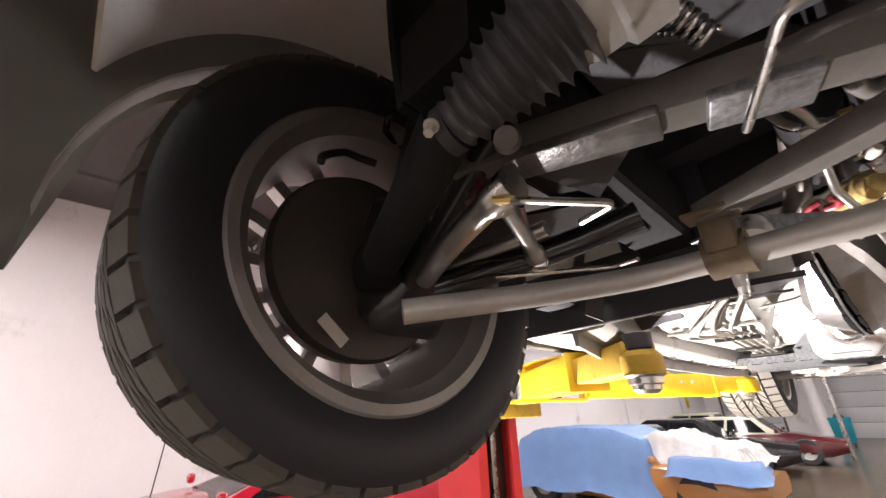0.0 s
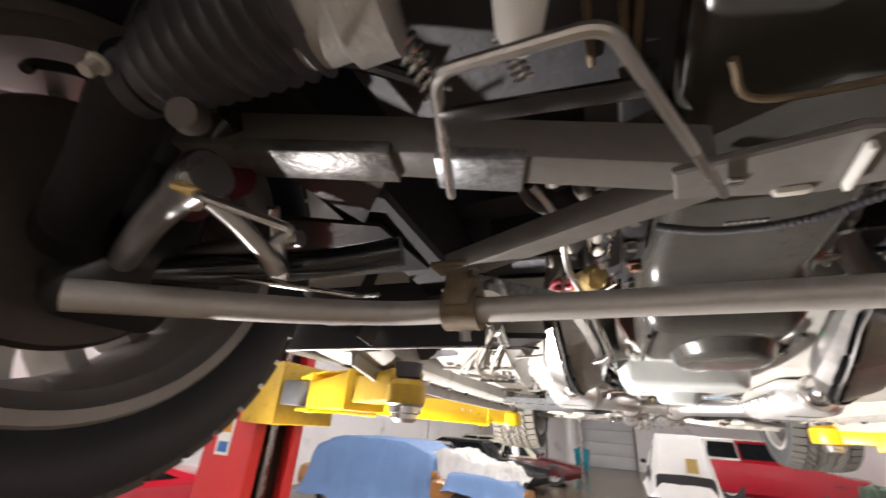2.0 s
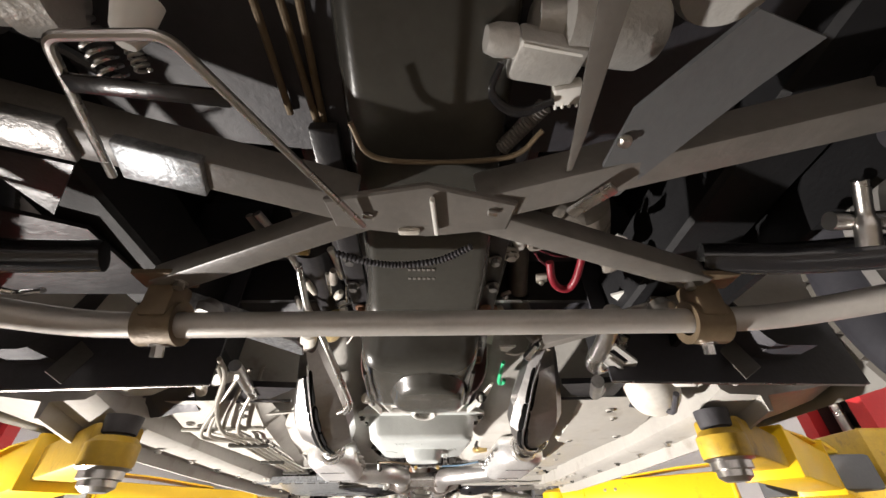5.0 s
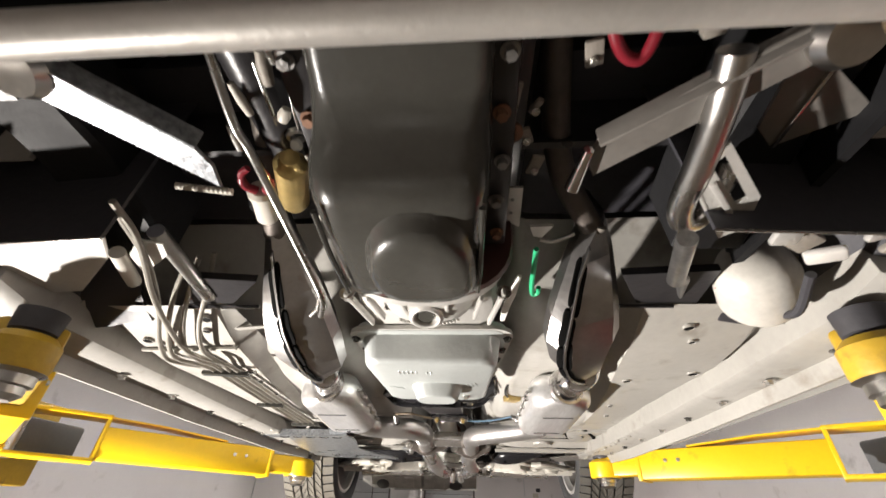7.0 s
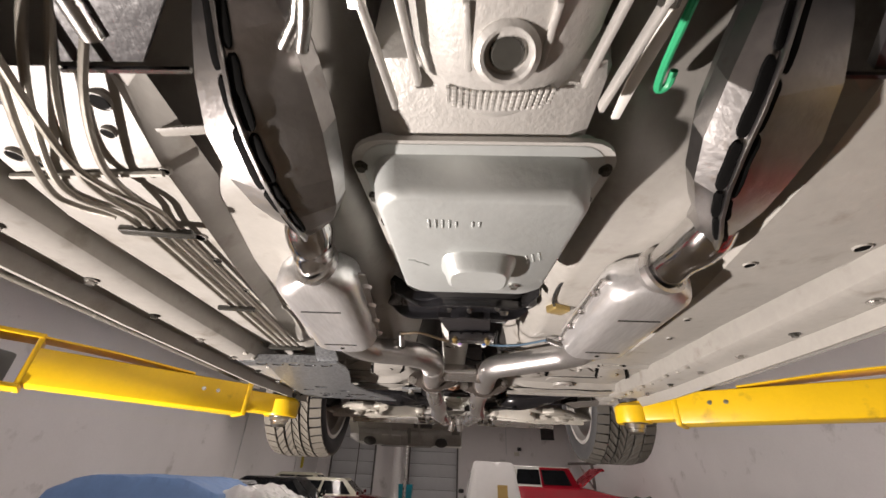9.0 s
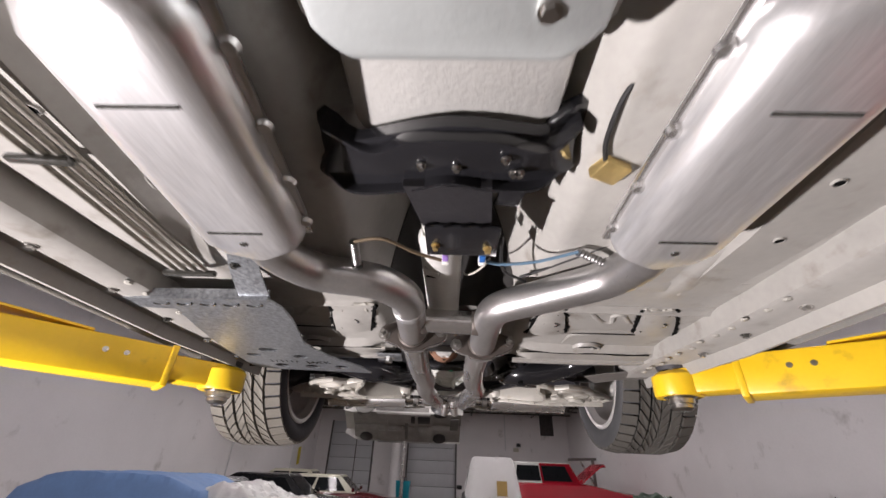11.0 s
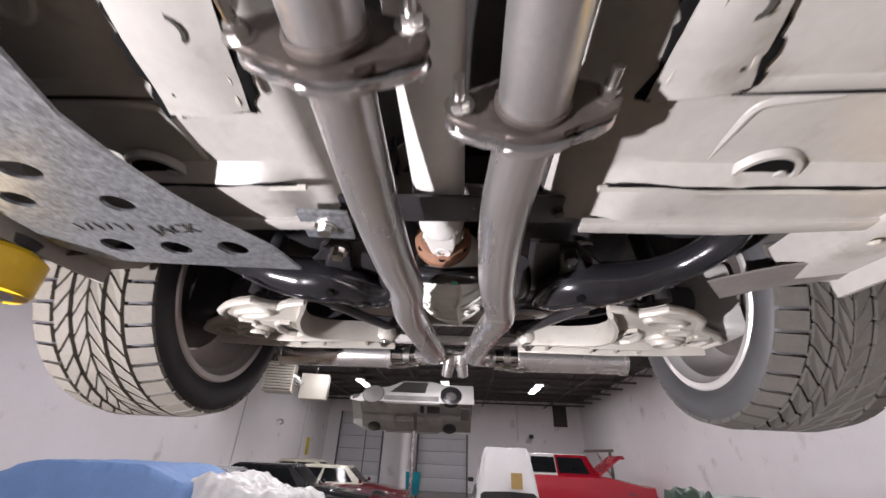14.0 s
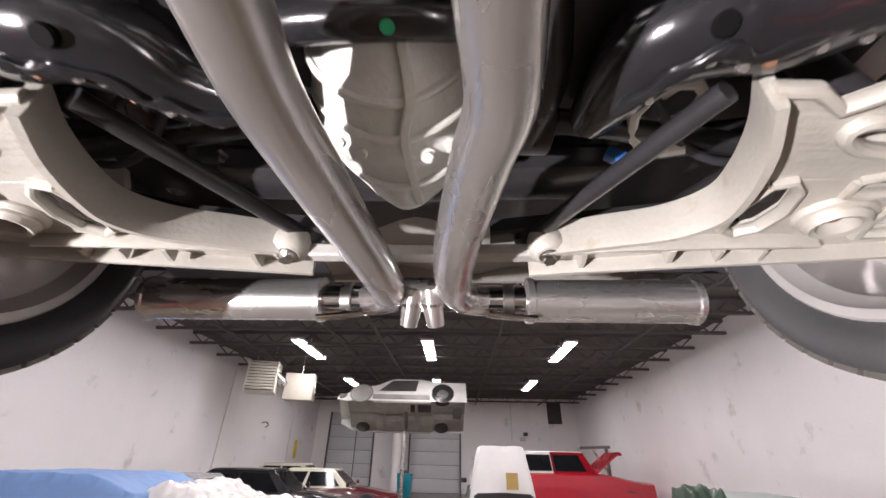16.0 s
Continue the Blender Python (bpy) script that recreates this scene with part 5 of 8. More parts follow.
part("ring_plug", lathe(B(), [(0, -0.008), (0.006, -0.006), (0.008, 0), (0, 0.004)], (-0.130, 0.806, 1.918), (0.1, 0.6, 1), 14), M_WHITE, car)
part("thin_wire", tube(B(), curve_points([(-0.118, 0.812, 1.905), (-0.112, 0.848, 1.900), (-0.122, 0.885, 1.905), (-0.148, 0.955, 1.915)], 6), 0.0018, 8), M_WIRE, car)
part("plug_stick", boot(B(), (-0.298, 0.844, 1.890), (-0.230, 0.858, 1.890), 0.005, 12, 0.2), M_WIRE, car, "ribbed pale rod")
part("dipstick_clip", tube(B(), curve_points([(0.186, 1.000, 1.890), (0.190, 1.060, 1.891), (0.194, 1.120, 1.892), (0.200, 1.152, 1.892), (0.209, 1.148, 1.892), (0.208, 1.130, 1.893)], 5), 0.0045, 8), M_GREEN, car, "green plastic clip")
for s in (-1, 1):
    part("exhaust_manifold", tube(B(), curve_points([(s * 0.17, 0.60, 2.03), (s * 0.19, 0.76, 2.01), (s * 0.215, 0.90, 1.97), (s * (0.24 if s < 0 else 0.278), 1.0, 1.925)], 5), 0.019, 18), M_MANIF, car)
# links, brackets and brake lines on the one side
part("support_link", tube(B(), [(-0.327, 0.877, 1.842), (-0.359, 1.062, 1.842)], 0.011, 16), M_STEEL, car, "bright steel support tube")
part("support_link", tube(B(), [(0.318, 0.850, 1.800), (0.352, 0.955, 1.808), (0.382, 0.990, 1.828), (0.424, 1.084, 1.847)], [0.011, 0.011, 0.009, 0.003], 16), M_SCUFF, car, "dull steel tapered support rod")
for s in (-1, 1):
    bm = B()
    prism(bm, [(0.305, 1.0), (0.44, 0.99), (0.452, 1.091), (0.356, 1.091)] if s > 0 else [(-0.254, 1.012), (-0.345, 1.0), (-0.414, 1.088), (-0.331, 1.088)], pose(0, 0, 1.842), 0.012)
    part("bracket_box", bm, M_BLACK, car, "black bracket box")
    # Left edge is polished to paint in its lit glint; right stays black.
    part("bracket_edge", span(B(), (s * 0.285, 1.094, 1.838), (s * 0.415, 1.094, 1.838), 0.004, 0.006), M_BRIGHT if s < 0 else M_BLACK, car)
# Inner sill panel takes the paler wing paint to look lamp-lit.
part("pale_bracket", prism(B(), [(-0.60, 0.865), (-0.396, 0.880), (-0.425, 0.925), (-0.549, 1.023), (-0.62, 1.03)], pose(0, 0, 1.832), 0.006, 0.002), M_FENDER, car, "inner sill panel in a paler paint, as if lit")
part("pale_tape", prism(B(), [(-0.349, 0.880), (-0.320, 0.890), (-0.330, 0.915), (-0.358, 0.936), (-0.398, 0.958), (-0.386, 0.915)], pose(0, 0, 1.829), 0.004, 0.001), M_WHITE, car, "torn pale tape")
part("toe_strut", tube(B(), [(-0.395, 0.905, 1.828), (-0.430, 0.985, 1.828)], 0.010, 14), M_WIRE, car)
LOOPS = [[(-0.372, 1.00, 1.865), (-0.405, 1.04, 1.84), (-0.452, 1.11, 1.815), (-0.500, 1.20, 1.796), (-0.505, 1.245, 1.793), (-0.480, 1.272, 1.792)],
         [(-0.348, 0.99, 1.875), (-0.382, 1.04, 1.845), (-0.425, 1.11, 1.815), (-0.462, 1.19, 1.796), (-0.466, 1.238, 1.793), (-0.452, 1.276, 1.792)],
         [(-0.322, 0.985, 1.88), (-0.352, 1.04, 1.85), (-0.395, 1.11, 1.815), (-0.425, 1.18, 1.796), (-0.432, 1.23, 1.793), (-0.428, 1.272, 1.792)],
         [(-0.317, 0.80, 1.825), (-0.335, 0.87, 1.82), (-0.405, 1.01, 1.808), (-0.455, 1.16, 1.795), (-0.448, 1.215, 1.790), (-0.416, 1.262, 1.790)]]
for k, pts in enumerate(LOOPS):
    low = [(-0.468 + 0.017 * k, 1.31, 1.791), (-0.483 + 0.0175 * k, 1.50, 1.794), (-0.500 + 0.018 * k, 1.70, 1.798), (-0.520 + 0.019 * k, 1.95, 1.803)]
    part("brake_line", tube(B(), curve_points(pts + low, 6), 0.0042, 10), M_LINE, car, "dull steel brake line")
part("brake_line", tube(B(), curve_points([(-0.335, 0.83, 1.83), (-0.36, 0.92, 1.822), (-0.415, 1.03, 1.812), (-0.49, 1.15, 1.80), (-0.532, 1.235, 1.795), (-0.52, 1.265, 1.793), (-0.485, 1.285, 1.792)], 6), 0.0042, 10), M_LINE, car, "dull steel brake line")
part("line_clip", box(B(), (-0.445, 1.315, 1.787), (0.10, 0.016, 0.010), (0, 0, 6), 0.003), M_OILPAN, car, "dark clip over the brake lines")
part("line_clip", box(B(), (-0.480, 1.62, 1.790), (0.075, 0.012, 0.010), (0, 0, 4), 0.003), M_OILPAN, car)
part("line_clip", box(B(), (-0.492, 1.94, 1.797), (0.10, 0.012, 0.010), bev=0.002), M_OILPAN, car)
part("rail_seam", tube(B(), wavy([(-0.575, 1.222, 1.806), (-0.48, 1.215, 1.805), (-0.375, 1.21, 1.806)], 0.003, 4, 8), 0.004, 6), M_SEALER, car)
part("rail_lip", ribbon(B(), [(-0.36, 1.165, 1.828), (-0.30, 1.163, 1.832), (-0.26, 1.16, 1.84)], 0.012, 0.005), M_UNDER, car)
# things on the other side
part("bent_pipe", tube(B(), curve_points([(0.282, 0.66, 1.838), (0.290, 0.707, 1.828), (0.301, 0.772, 1.826), (0.308, 0.822, 1.826), (0.322, 0.853, 1.827), (0.342, 0.858, 1.834), (0.358, 0.838, 1.850), (0.366, 0.81, 1.87)], 6), 0.0135, 18), M_STEEL, car, "bare bent steel pipe")
slot = part("slotted_bracket", pierced(B(), [(0.300, 0.742), (0.310, 0.734), (0.374, 0.803), (0.389, 0.856), (0.370, 0.873), (0.309, 0.795)], [[(0.311, 0.747), (0.364, 0.807), (0.357, 0.815), (0.305, 0.760)]], pose(0, 0, 1.817), 0.005), M_ALU, car, "slotted grey bracket")
part("bracket_flange", span(B(), (0.309, 0.795, 1.828), (0.370, 0.873, 1.828), 0.004, 0.024, 0.001), M_ALU, slot)
part("bracket_rib", span(B(), (0.316, 0.781, 1.8145), (0.376, 0.850, 1.8145), 0.006, 0.005, 0.001), M_ALU, slot)
part("hook_tab", prism(B(), [(0.345, 0.770), (0.372, 0.752), (0.384, 0.775), (0.366, 0.790)], pose(0, 0, 1.925), 0.004), M_WHITE, car)
part("filter_canister", lathe(B(), [(0, -0.07), (0.028, -0.066), (0.046, -0.05), (0.055, -0.02), (0.056, 0.035), (0.050, 0.050), (0.032, 0.058), (0, 0.060)], (0.515, 1.035, 1.848), (0.50, 0.80, -0.12), 32), M_CANISTER, car, "white plastic canister with a red smudge")
for mx, my, mz, r in ((0.462, 1.042, 1.838, 0.009), (0.471, 1.056, 1.832, 0.005)):
    part("canister_mark", lathe(B(), [(0, 0.003), (r * 0.8, 0.002), (r, -0.002)], (mx, my, mz), (-0.75, 0.35, -0.5), 12), M_REDMARK, car, "red paint smudge")
part("canister_strap", tube(B(), curve_points([(0.50, 0.93, 1.80), (0.525, 1.0, 1.785), (0.54, 1.05, 1.80)], 5), 0.006, 8), M_PLASTIC, car)
tri = part("triangle_plate", prism(B(), [(0.405, 0.795), (0.378, 0.770), (0.368, 0.697), (0.402, 0.701), (0.475, 0.750)], pose(0, 0, 1.880), 0.004), M_KSTEEL, car, "folded grey gusset plate")
part("plate_fold", span(B(), (0.402, 0.703, 1.878), (0.405, 0.793, 1.878), 0.004, 0.005, 0.001), M_BRIGHT, tri)
for k in range(6):
    part("shield_bracket", box(B(), (0.44 + 0.035 * k, 0.87 + 0.02 * (k % 3), 1.815 + 0.008 * (k % 2)), (0.030, 0.024 + 0.008 * (k % 3), 0.010), (10 * (k % 3 - 1), 12 * (k % 2), 25 * k), 0.004), (M_ALU, M_TAN, M_FENDER)[k % 3], car)

# ---- floor pan details ----


def floor_hole(x, y, z, r):
    h = part("floor_hole", lathe(B(), [(0, -0.0014), (r * 0.9, -0.0014), (r, 0.002)], (x, y, z), (0, 0, 1), 20), M_GAP, car, "dark hole with a grommet")
    part("rim", lathe(B(), [(r * 0.96, 0.0), (r * 0.98, -0.0022), (r * 1.08, -0.0020), (r * 1.14, 0.003)], (x, y, z), (0, 0, 1), 20, True), M_UNDER, h)


RAIL = ((1.08, 1.842), (1.20, 1.812), (1.3, 1.802), (1.5, 1.806), (1.8, 1.812), (2.05, 1.824))
for x, y, z, r in ((-0.398, 1.125, 1.804, 0.011), (-0.412, 1.16, 1.803, 0.007), (-0.375, 1.21, 1.8025, 0.006), (-0.395, 1.215, 1.8025, 0.006), (-0.41, 1.35, 1.802, 0.009), (-0.425, 1.43, 1.8025, 0.007), (-0.44, 1.56, 1.8065, 0.007),
                   (-0.545, 1.19, 1.805, 0.009), (-0.525, 1.20, 1.805, 0.007), (0.46, 1.15, 1.8045, 0.009), (0.43, 1.40, 1.803, 0.008), (0.545, 1.34, 1.803, 0.010), (0.47, 1.66, 1.809, 0.007), (0.50, 1.80, 1.8115, 0.007), (0.48, 1.19, 1.8035, 0.006)):
    for (ya, za), (yb, zb) in zip(RAIL, RAIL[1:]):
        if ya <= y <= yb:
            z = za + (zb - za) * (y - ya) / (yb - ya) - 0.001
    floor_hole(x, y, z, r)
for x, y, r in ((0.414, 2.078, 0.014), (-0.414, 2.078, 0.014), (0.30, 1.93, 0.006), (-0.23, 1.86, 0.005), (0.25, 1.84, 0.005)):
    floor_hole(x, y, floor_z(x, y) - 0.001, r)
for x in (0.405, -0.405):
    y, z = 2.455, floor_z(x, 2.455) - 0.001
    d = part("drain_recess", lathe(B(), [(0, -0.002), (0.033, -0.003), (0.036, 0.003)], (x, y, z), (0, 0, 1), 32), M_GAP, car, "dark recessed drain")
    part("rim", lathe(B(), [(0.033, 0.002), (0.034, -0.006), (0.040, -0.006), (0.044, 0.003)], (x, y, z), (0, 0, 1), 32, True), M_UNDER, d)
    part("plug", lathe(B(), [(0, -0.007), (0.008, -0.006), (0.010, 0.002), (0, 0.002)], (x + 0.020, y, z), (0, 0, 1), 20), M_UNDER, d)



def ragged(a, b, amount, seed):
    """Points from a to b that jump about as brushed sealer does."""
    random.seed(seed)
    a, b = Vector(a), Vector(b)
    n = 15
    return [a.lerp(b, k / n) + Vector((random.uniform(-1, 1) * amount, random.uniform(-1, 1) * amount, random.uniform(-0.002, 0.001))) for k in range(n + 1)]


def seat_plate(corners, seed):
    """A welded seat mount: raised plate, dark strips for open edges and sealer shadow, ragged sealer, a hooked hole."""
    z = 1.827
    p0, p1, p2, p3 = (Vector((x, y, z)) for x, y in corners)
    mid = (p0 + p1 + p2 + p3) / 4
    p = part("seat_mount", sheet(B(), lambda u, v: p0.lerp(p1, u).lerp(p3.lerp(p2, u), v) + Vector((0, 0, 0.002 * math.sin(v * 9) - 0.006 * math.sin(math.pi * u) * min(1, 6 * v))), 8, 10, 0.005), M_UNDER, car, "welded seat mounting plate")
    for k, (a, b) in enumerate(((p0, p3), (p1, p2))):
        lift = Vector((0, 0, 0.001))
        # Dark strip stands for the open gap and the sealer bead's shadow.
        part("open_edge", ribbon(B(), [q + lift for q in ragged(a, b, 0.005, seed + k)], [0.008 + 0.013 * abs(math.sin(q * 1.7 + seed)) for q in range(16)], 0.007), M_GAP, p, "dark strip for the open edge and its shadow")
        d = (b - a).cross(Vector((0, 0, 1))).normalized() * (0.011 if k == 0 else -0.011)
        part("sealer_bead", tube(B(), ragged(a + d, b + d, 0.005, seed + 5 + k), [0.003 + 0.003 * abs(math.sin(q * 2.1 + seed)) for q in range(16)], 6), M_SEALER, p, "ragged bead of seam sealer")
    part("sealer_bead", tube(B(), ragged(p0, p1, 0.004, seed + 9), 0.004, 6), M_SEALER, p)
    part("open_edge", ribbon(B(), ragged(p0.lerp(p1, 0.1) + Vector((0, 0.005, 0)), p1 + Vector((0, 0.006, 0)), 0.003, seed + 3), [0.002 + 0.004 * abs(math.sin(q * 1.3 + seed)) for q in range(16)], 0.006), M_GAP, p)
    part("open_edge", ribbon(B(), ragged(p3, p2, 0.003, seed + 4), [0.001 + 0.003 * abs(math.sin(q * 1.1 + seed)) for q in range(16)], 0.006), M_GAP, p)
    hole = mid + Vector((0.004, -0.006, -0.0065))
    part("captive_hole", lathe(B(), [(0.015, -0.001), (0.0165, -0.004), (0.012, -0.0045), (0.010, 0.001), (0.0, 0.002)], hole, (0.2, 0, 1), 20), M_OILPAN, p)
    part("hook", tube(B(), [hole + Vector((0.022 * math.cos(a), 0.017 * math.sin(a), -0.001)) for a in (0.3 + 0.45 * q for q in range(9))], 0.0035, 8), M_OILPAN, p)
    random.seed(seed + 20)
    for k in range(5):
        part("pit", lathe(B(), [(0, -0.001), (0.003, -0.0008), (0.004, 0.001)], p0.lerp(p1, random.uniform(0.15, 0.85)).lerp(p3.lerp(p2, random.uniform(0.1, 0.9)), random.choice((0.15, 0.85))) + Vector((0, 0, -0.006)), (0, 0, 1), 8), M_OILPAN, p)


seat_plate(((-0.285, 2.159), (-0.184, 2.153), (-0.225, 2.347), (-0.321, 2.353)), 1)
seat_plate(((0.217, 2.151), (0.267, 2.151), (0.308, 2.322), (0.213, 2.336)), 2)
seat_plate(((0.446, 2.139), (0.517, 2.138), (0.592, 2.313), (0.490, 2.309)), 3)
seat_plate(((-0.517, 2.138), (-0.446, 2.139), (-0.490, 2.309), (-0.592, 2.313)), 4)
for s in (-1, 1):
    part("pressed_bead", tube(B(), curve_points([(s * 0.325, 2.172, 1.834), (s * 0.342, 2.184, 1.832), (s * 0.380, 2.234, 1.831), (s * 0.405, 2.234, 1.831), (s * 0.396, 2.192, 1.831), (s * 0.416, 2.186, 1.831), (s * 0.444, 2.227, 1.831), (s * 0.458, 2.244, 1.834)], 7), 0.008, 10), M_UNDER, car)
    part("pressed_bead", tube(B(), curve_points([(s * 0.329, 2.435, 1.834), (s * 0.331, 2.39, 1.832), (s * 0.336, 2.352, 1.831), (s * 0.36, 2.343, 1.831), (s * 0.414, 2.337, 1.834)], 7), 0.007, 10), M_UNDER, car)
    part("floor_joint", ribbon(B(), wavy([(s * 0.235, 2.335, 1.833), (s * 0.36, 2.322, 1.832), (s * 0.50, 2.318, 1.832)], 0.002, s, 6), 0.02, 0.010), M_UNDER, car)
    part("floor_joint", ribbon(B(), wavy([(s * 0.15, 2.15, 1.842), (s * 0.36, 2.148, 1.833), (s * 0.60, 2.142, 1.833)], 0.002, s, 6), 0.035, 0.012), M_UNDER, car)
    part("seam_gap", ribbon(B(), wavy([(s * 0.30, 2.334, 1.8285), (s * 0.40, 2.331, 1.8265), (s * 0.50, 2.329, 1.8265)], 0.002, s, 6), 0.003, 0.003), M_GAP, car)
    part("seam_gap", ribbon(B(), wavy([(s * 0.21, 2.462, 1.8085), (s * 0.40, 2.466, 1.8065), (s * 0.59, 2.460, 1.8065)], 0.004, s, 8), [0.002 + 0.004 * abs(math.sin(q * 0.9)) for q in range(17)], 0.003), M_GAP, car)
    part("seam", tube(B(), wavy([(s * 0.20, 2.472, 1.812), (s * 0.4, 2.476, 1.810), (s * 0.60, 2.47, 1.810)], 0.004, s, 10), 0.005, 6), M_SEALER, car)
    part("rear_edge_flange", ribbon(B(), [(s * 0.20, 2.56, 1.807), (s * 0.42, 2.56, 1.805), (s * 0.62, 2.54, 1.805)], 0.028, 0.012), M_UNDER, car)
    for k in range(6):
        part("weld_spot", bolt(B(), (s * (0.272 + 0.055 * k), 2.487, floor_z(0.4, 2.487) - 0.001), (0, 0, -1), 0.004, 0.002, False), M_OILPAN, car)
    for k in range(9):
        part("sill_bolt", bolt(B(), (s * 0.655, 1.12 + 0.17 * k, 1.774), (0, 0, -1), 0.007, 0.006), M_STEEL if k % 3 else M_OILPAN, car)
    for k in range(12):
        part("sealer_lump", lathe(B(), [(0, -0.004), (0.006, -0.003), (0.009, 0.001)], (s * (0.61 + 0.006 * math.sin(k * 2.3)), 1.95 + 0.055 * k, 1.779), (0, 0, 1), 8), M_SEALER, car)
    part("rib", ribbon(B(), [(s * 0.60, 1.36, 1.828), (s * 0.63, 1.5, 1.822), (s * 0.62, 2.3, 1.822)], 0.03, 0.012), M_UNDER, car)
    part("cross_rib", ribbon(B(), [(s * 0.22, 1.70, 1.834), (s * 0.44, 1.71, 1.832)], 0.03, 0.010), M_UNDER, car)
    part("cross_rib", ribbon(B(), [(s * 0.21, 2.02, 1.834), (s * 0.60, 2.02, 1.832)], 0.045, 0.010), M_UNDER, car)

# ---- exhaust ----
for s in (-1, 1):
    # first catalyst in a faceted two-piece shield: y, inner edge, seam, outer edge, seam height
    cx = [(0.985, 0.222, 0.238, 0.255, 1.910), (1.02, 0.200, 0.236, 0.262, 1.868), (1.05, 0.172, 0.230, 0.268, 1.826), (1.085, 0.156, 0.228, 0.276, 1.795), (1.13, 0.148, 0.222, 0.284, 1.770), (1.18, 0.150, 0.217, 0.280, 1.755), (1.225, 0.158, 0.212, 0.273, 1.753), (1.265, 0.175, 0.215, 0.265, 1.760), (1.30, 0.197, 0.222, 0.253, 1.774)]
    if s > 0:
        cx = [(0.985, 0.262, 0.276, 0.296, 1.910), (1.02, 0.243, 0.256, 0.312, 1.872), (1.05, 0.224, 0.245, 0.318, 1.828), (1.085, 0.210, 0.238, 0.326, 1.794), (1.13, 0.206, 0.235, 0.334, 1.769), (1.175, 0.218, 0.243, 0.329, 1.756), (1.22, 0.243, 0.265, 0.331, 1.754), (1.265, 0.275, 0.295, 0.336, 1.762), (1.30, 0.288, 0.310, 0.340, 1.774)]
    rings = []
    for y, xi, xs, xo, zs in cx:
        zm = zs + 0.045
        row = [(xi, zm), (xi + (xs - xi) * 0.12, zs + 0.022), (xs - (xs - xi) * 0.16, zs + 0.003), (xs, zs), (xs + (xo - xs) * 0.16, zs + 0.003), (xo - (xo - xs) * 0.16, zs + 0.020), (xo, zm), (xo - 0.012, zm + 0.03), ((xi + xo) / 2, zm + 0.045), (xi + 0.012, zm + 0.03)]
        rings.append([Vector((s * x, y, z)) for x, z in row])
    cat = part("catalyst", loft(B(), rings), M_SHIELD, car, "catalyst in a two-piece steel heat shield", angle=14)

    def seam_at(y):
        for (ya, ia, xa, oa, za), (yb, ib, xb, ob, zb) in zip(cx, cx[1:]):
            if ya <= y <= yb:
                t = (y - ya) / (yb - ya)
                return Vector((s * (xa + (xb - xa) * t), y, za + (zb - za) * t))
        return Vector((s * cx[-1][2], y, 1.774))
    for side, runs in ((-1, ((1.012, 0.045, 0.014), (1.061, 0.052, 0.019), (1.117, 0.046, 0.017), (1.167, 0.035, 0.013), (1.206, 0.05, 0.010))), (1, ((1.02, 0.050, 0.015), (1.074, 0.035, 0.012), (1.112, 0.060, 0.018), (1.176, 0.032, 0.013), (1.212, 0.05, 0.011)))):
        for y0, ln, w in runs:
            run = [seam_at(y0 + ln * q) + Vector((side * s * (0.0015 + w * 0.31), 0, -0.0010)) for q in (0, 0.03, 0.12, 0.4, 0.7, 0.9, 0.98, 1.0)]
            part("seam_gap", ribbon(B(), run, [w * q for q in (0.3, 0.46, 0.62, 0.56, 0.66, 0.6, 0.44, 0.24)], 0.005), M_GAP, cat, "dark gap in the shield's seam")
    part("seam_lip", ribbon(B(), [seam_at(y) - Vector((0, 0, 0.003)) for y in (1.0, 1.03, 1.06, 1.09, 1.12, 1.16, 1.20, 1.24, 1.29)], 0.004, 0.010), M_SHIELD, cat)
    part("elbow", tube(B(), curve_points([(-0.224, 1.28, 1.803), (-0.232, 1.325, 1.797), (-0.242, 1.37, 1.795), (-0.250, 1.43, 1.787)] if s < 0 else [(0.314, 1.28, 1.803), (0.312, 1.325, 1.797), (0.303, 1.375, 1.795), (0.292, 1.43, 1.787)], 5), [0.027, 0.029, 0.031, 0.033, 0.034, 0.034, 0.034, 0.033, 0.032] + [0.031] * 7, 24), M_BRIGHT, car, "polished exhaust elbow")
    part("clamp_ring", lathe(B(), [(0.033, -0.007), (0.039, -0.006), (0.039, 0.006), (0.033, 0.007)], (s * (0.247 if s < 0 else 0.296), 1.402, 1.790), (0.3 * -s, 1, 0.05), 24, True), M_EXHD, car)
    rings = []
    x0, x1 = (0.250, 0.278) if s < 0 else (0.288, 0.296)
    for y, w, h in ((1.405, 0.068, 0.066), (1.425, 0.120, 0.078), (1.445, 0.140, 0.084), (1.74, 0.146, 0.084), (1.765, 0.130, 0.078), (1.79, 0.068, 0.068)):
        t = (y - 1.4) / 0.385
        rings.append([Vector((s * (x0 + (x1 - x0) * t) + px, y, 1.785 + pz)) for px, pz in rounded(w, h, 0.036, 6)])
    c2 = part("rear_catalyst", loft(B(), rings), M_CAT, car, "brushed steel flattened catalyst can", angle=40)
    for y in (1.50, 1.70):
        part("pressed_line", box(B(), (s * (x0 + (x1 - x0) * (y - 1.4) / 0.385), y, 1.7425), (0.07, 0.0035, 0.002)), M_OILPAN, c2)
    part("small_hole", lathe(B(), [(0, -0.001), (0.005, -0.001), (0.005, 0.001), (0, 0.001)], (s * (x1 - 0.004), 1.728, 1.7425), (0, 0, 1), 14), M_OILPAN, c2)
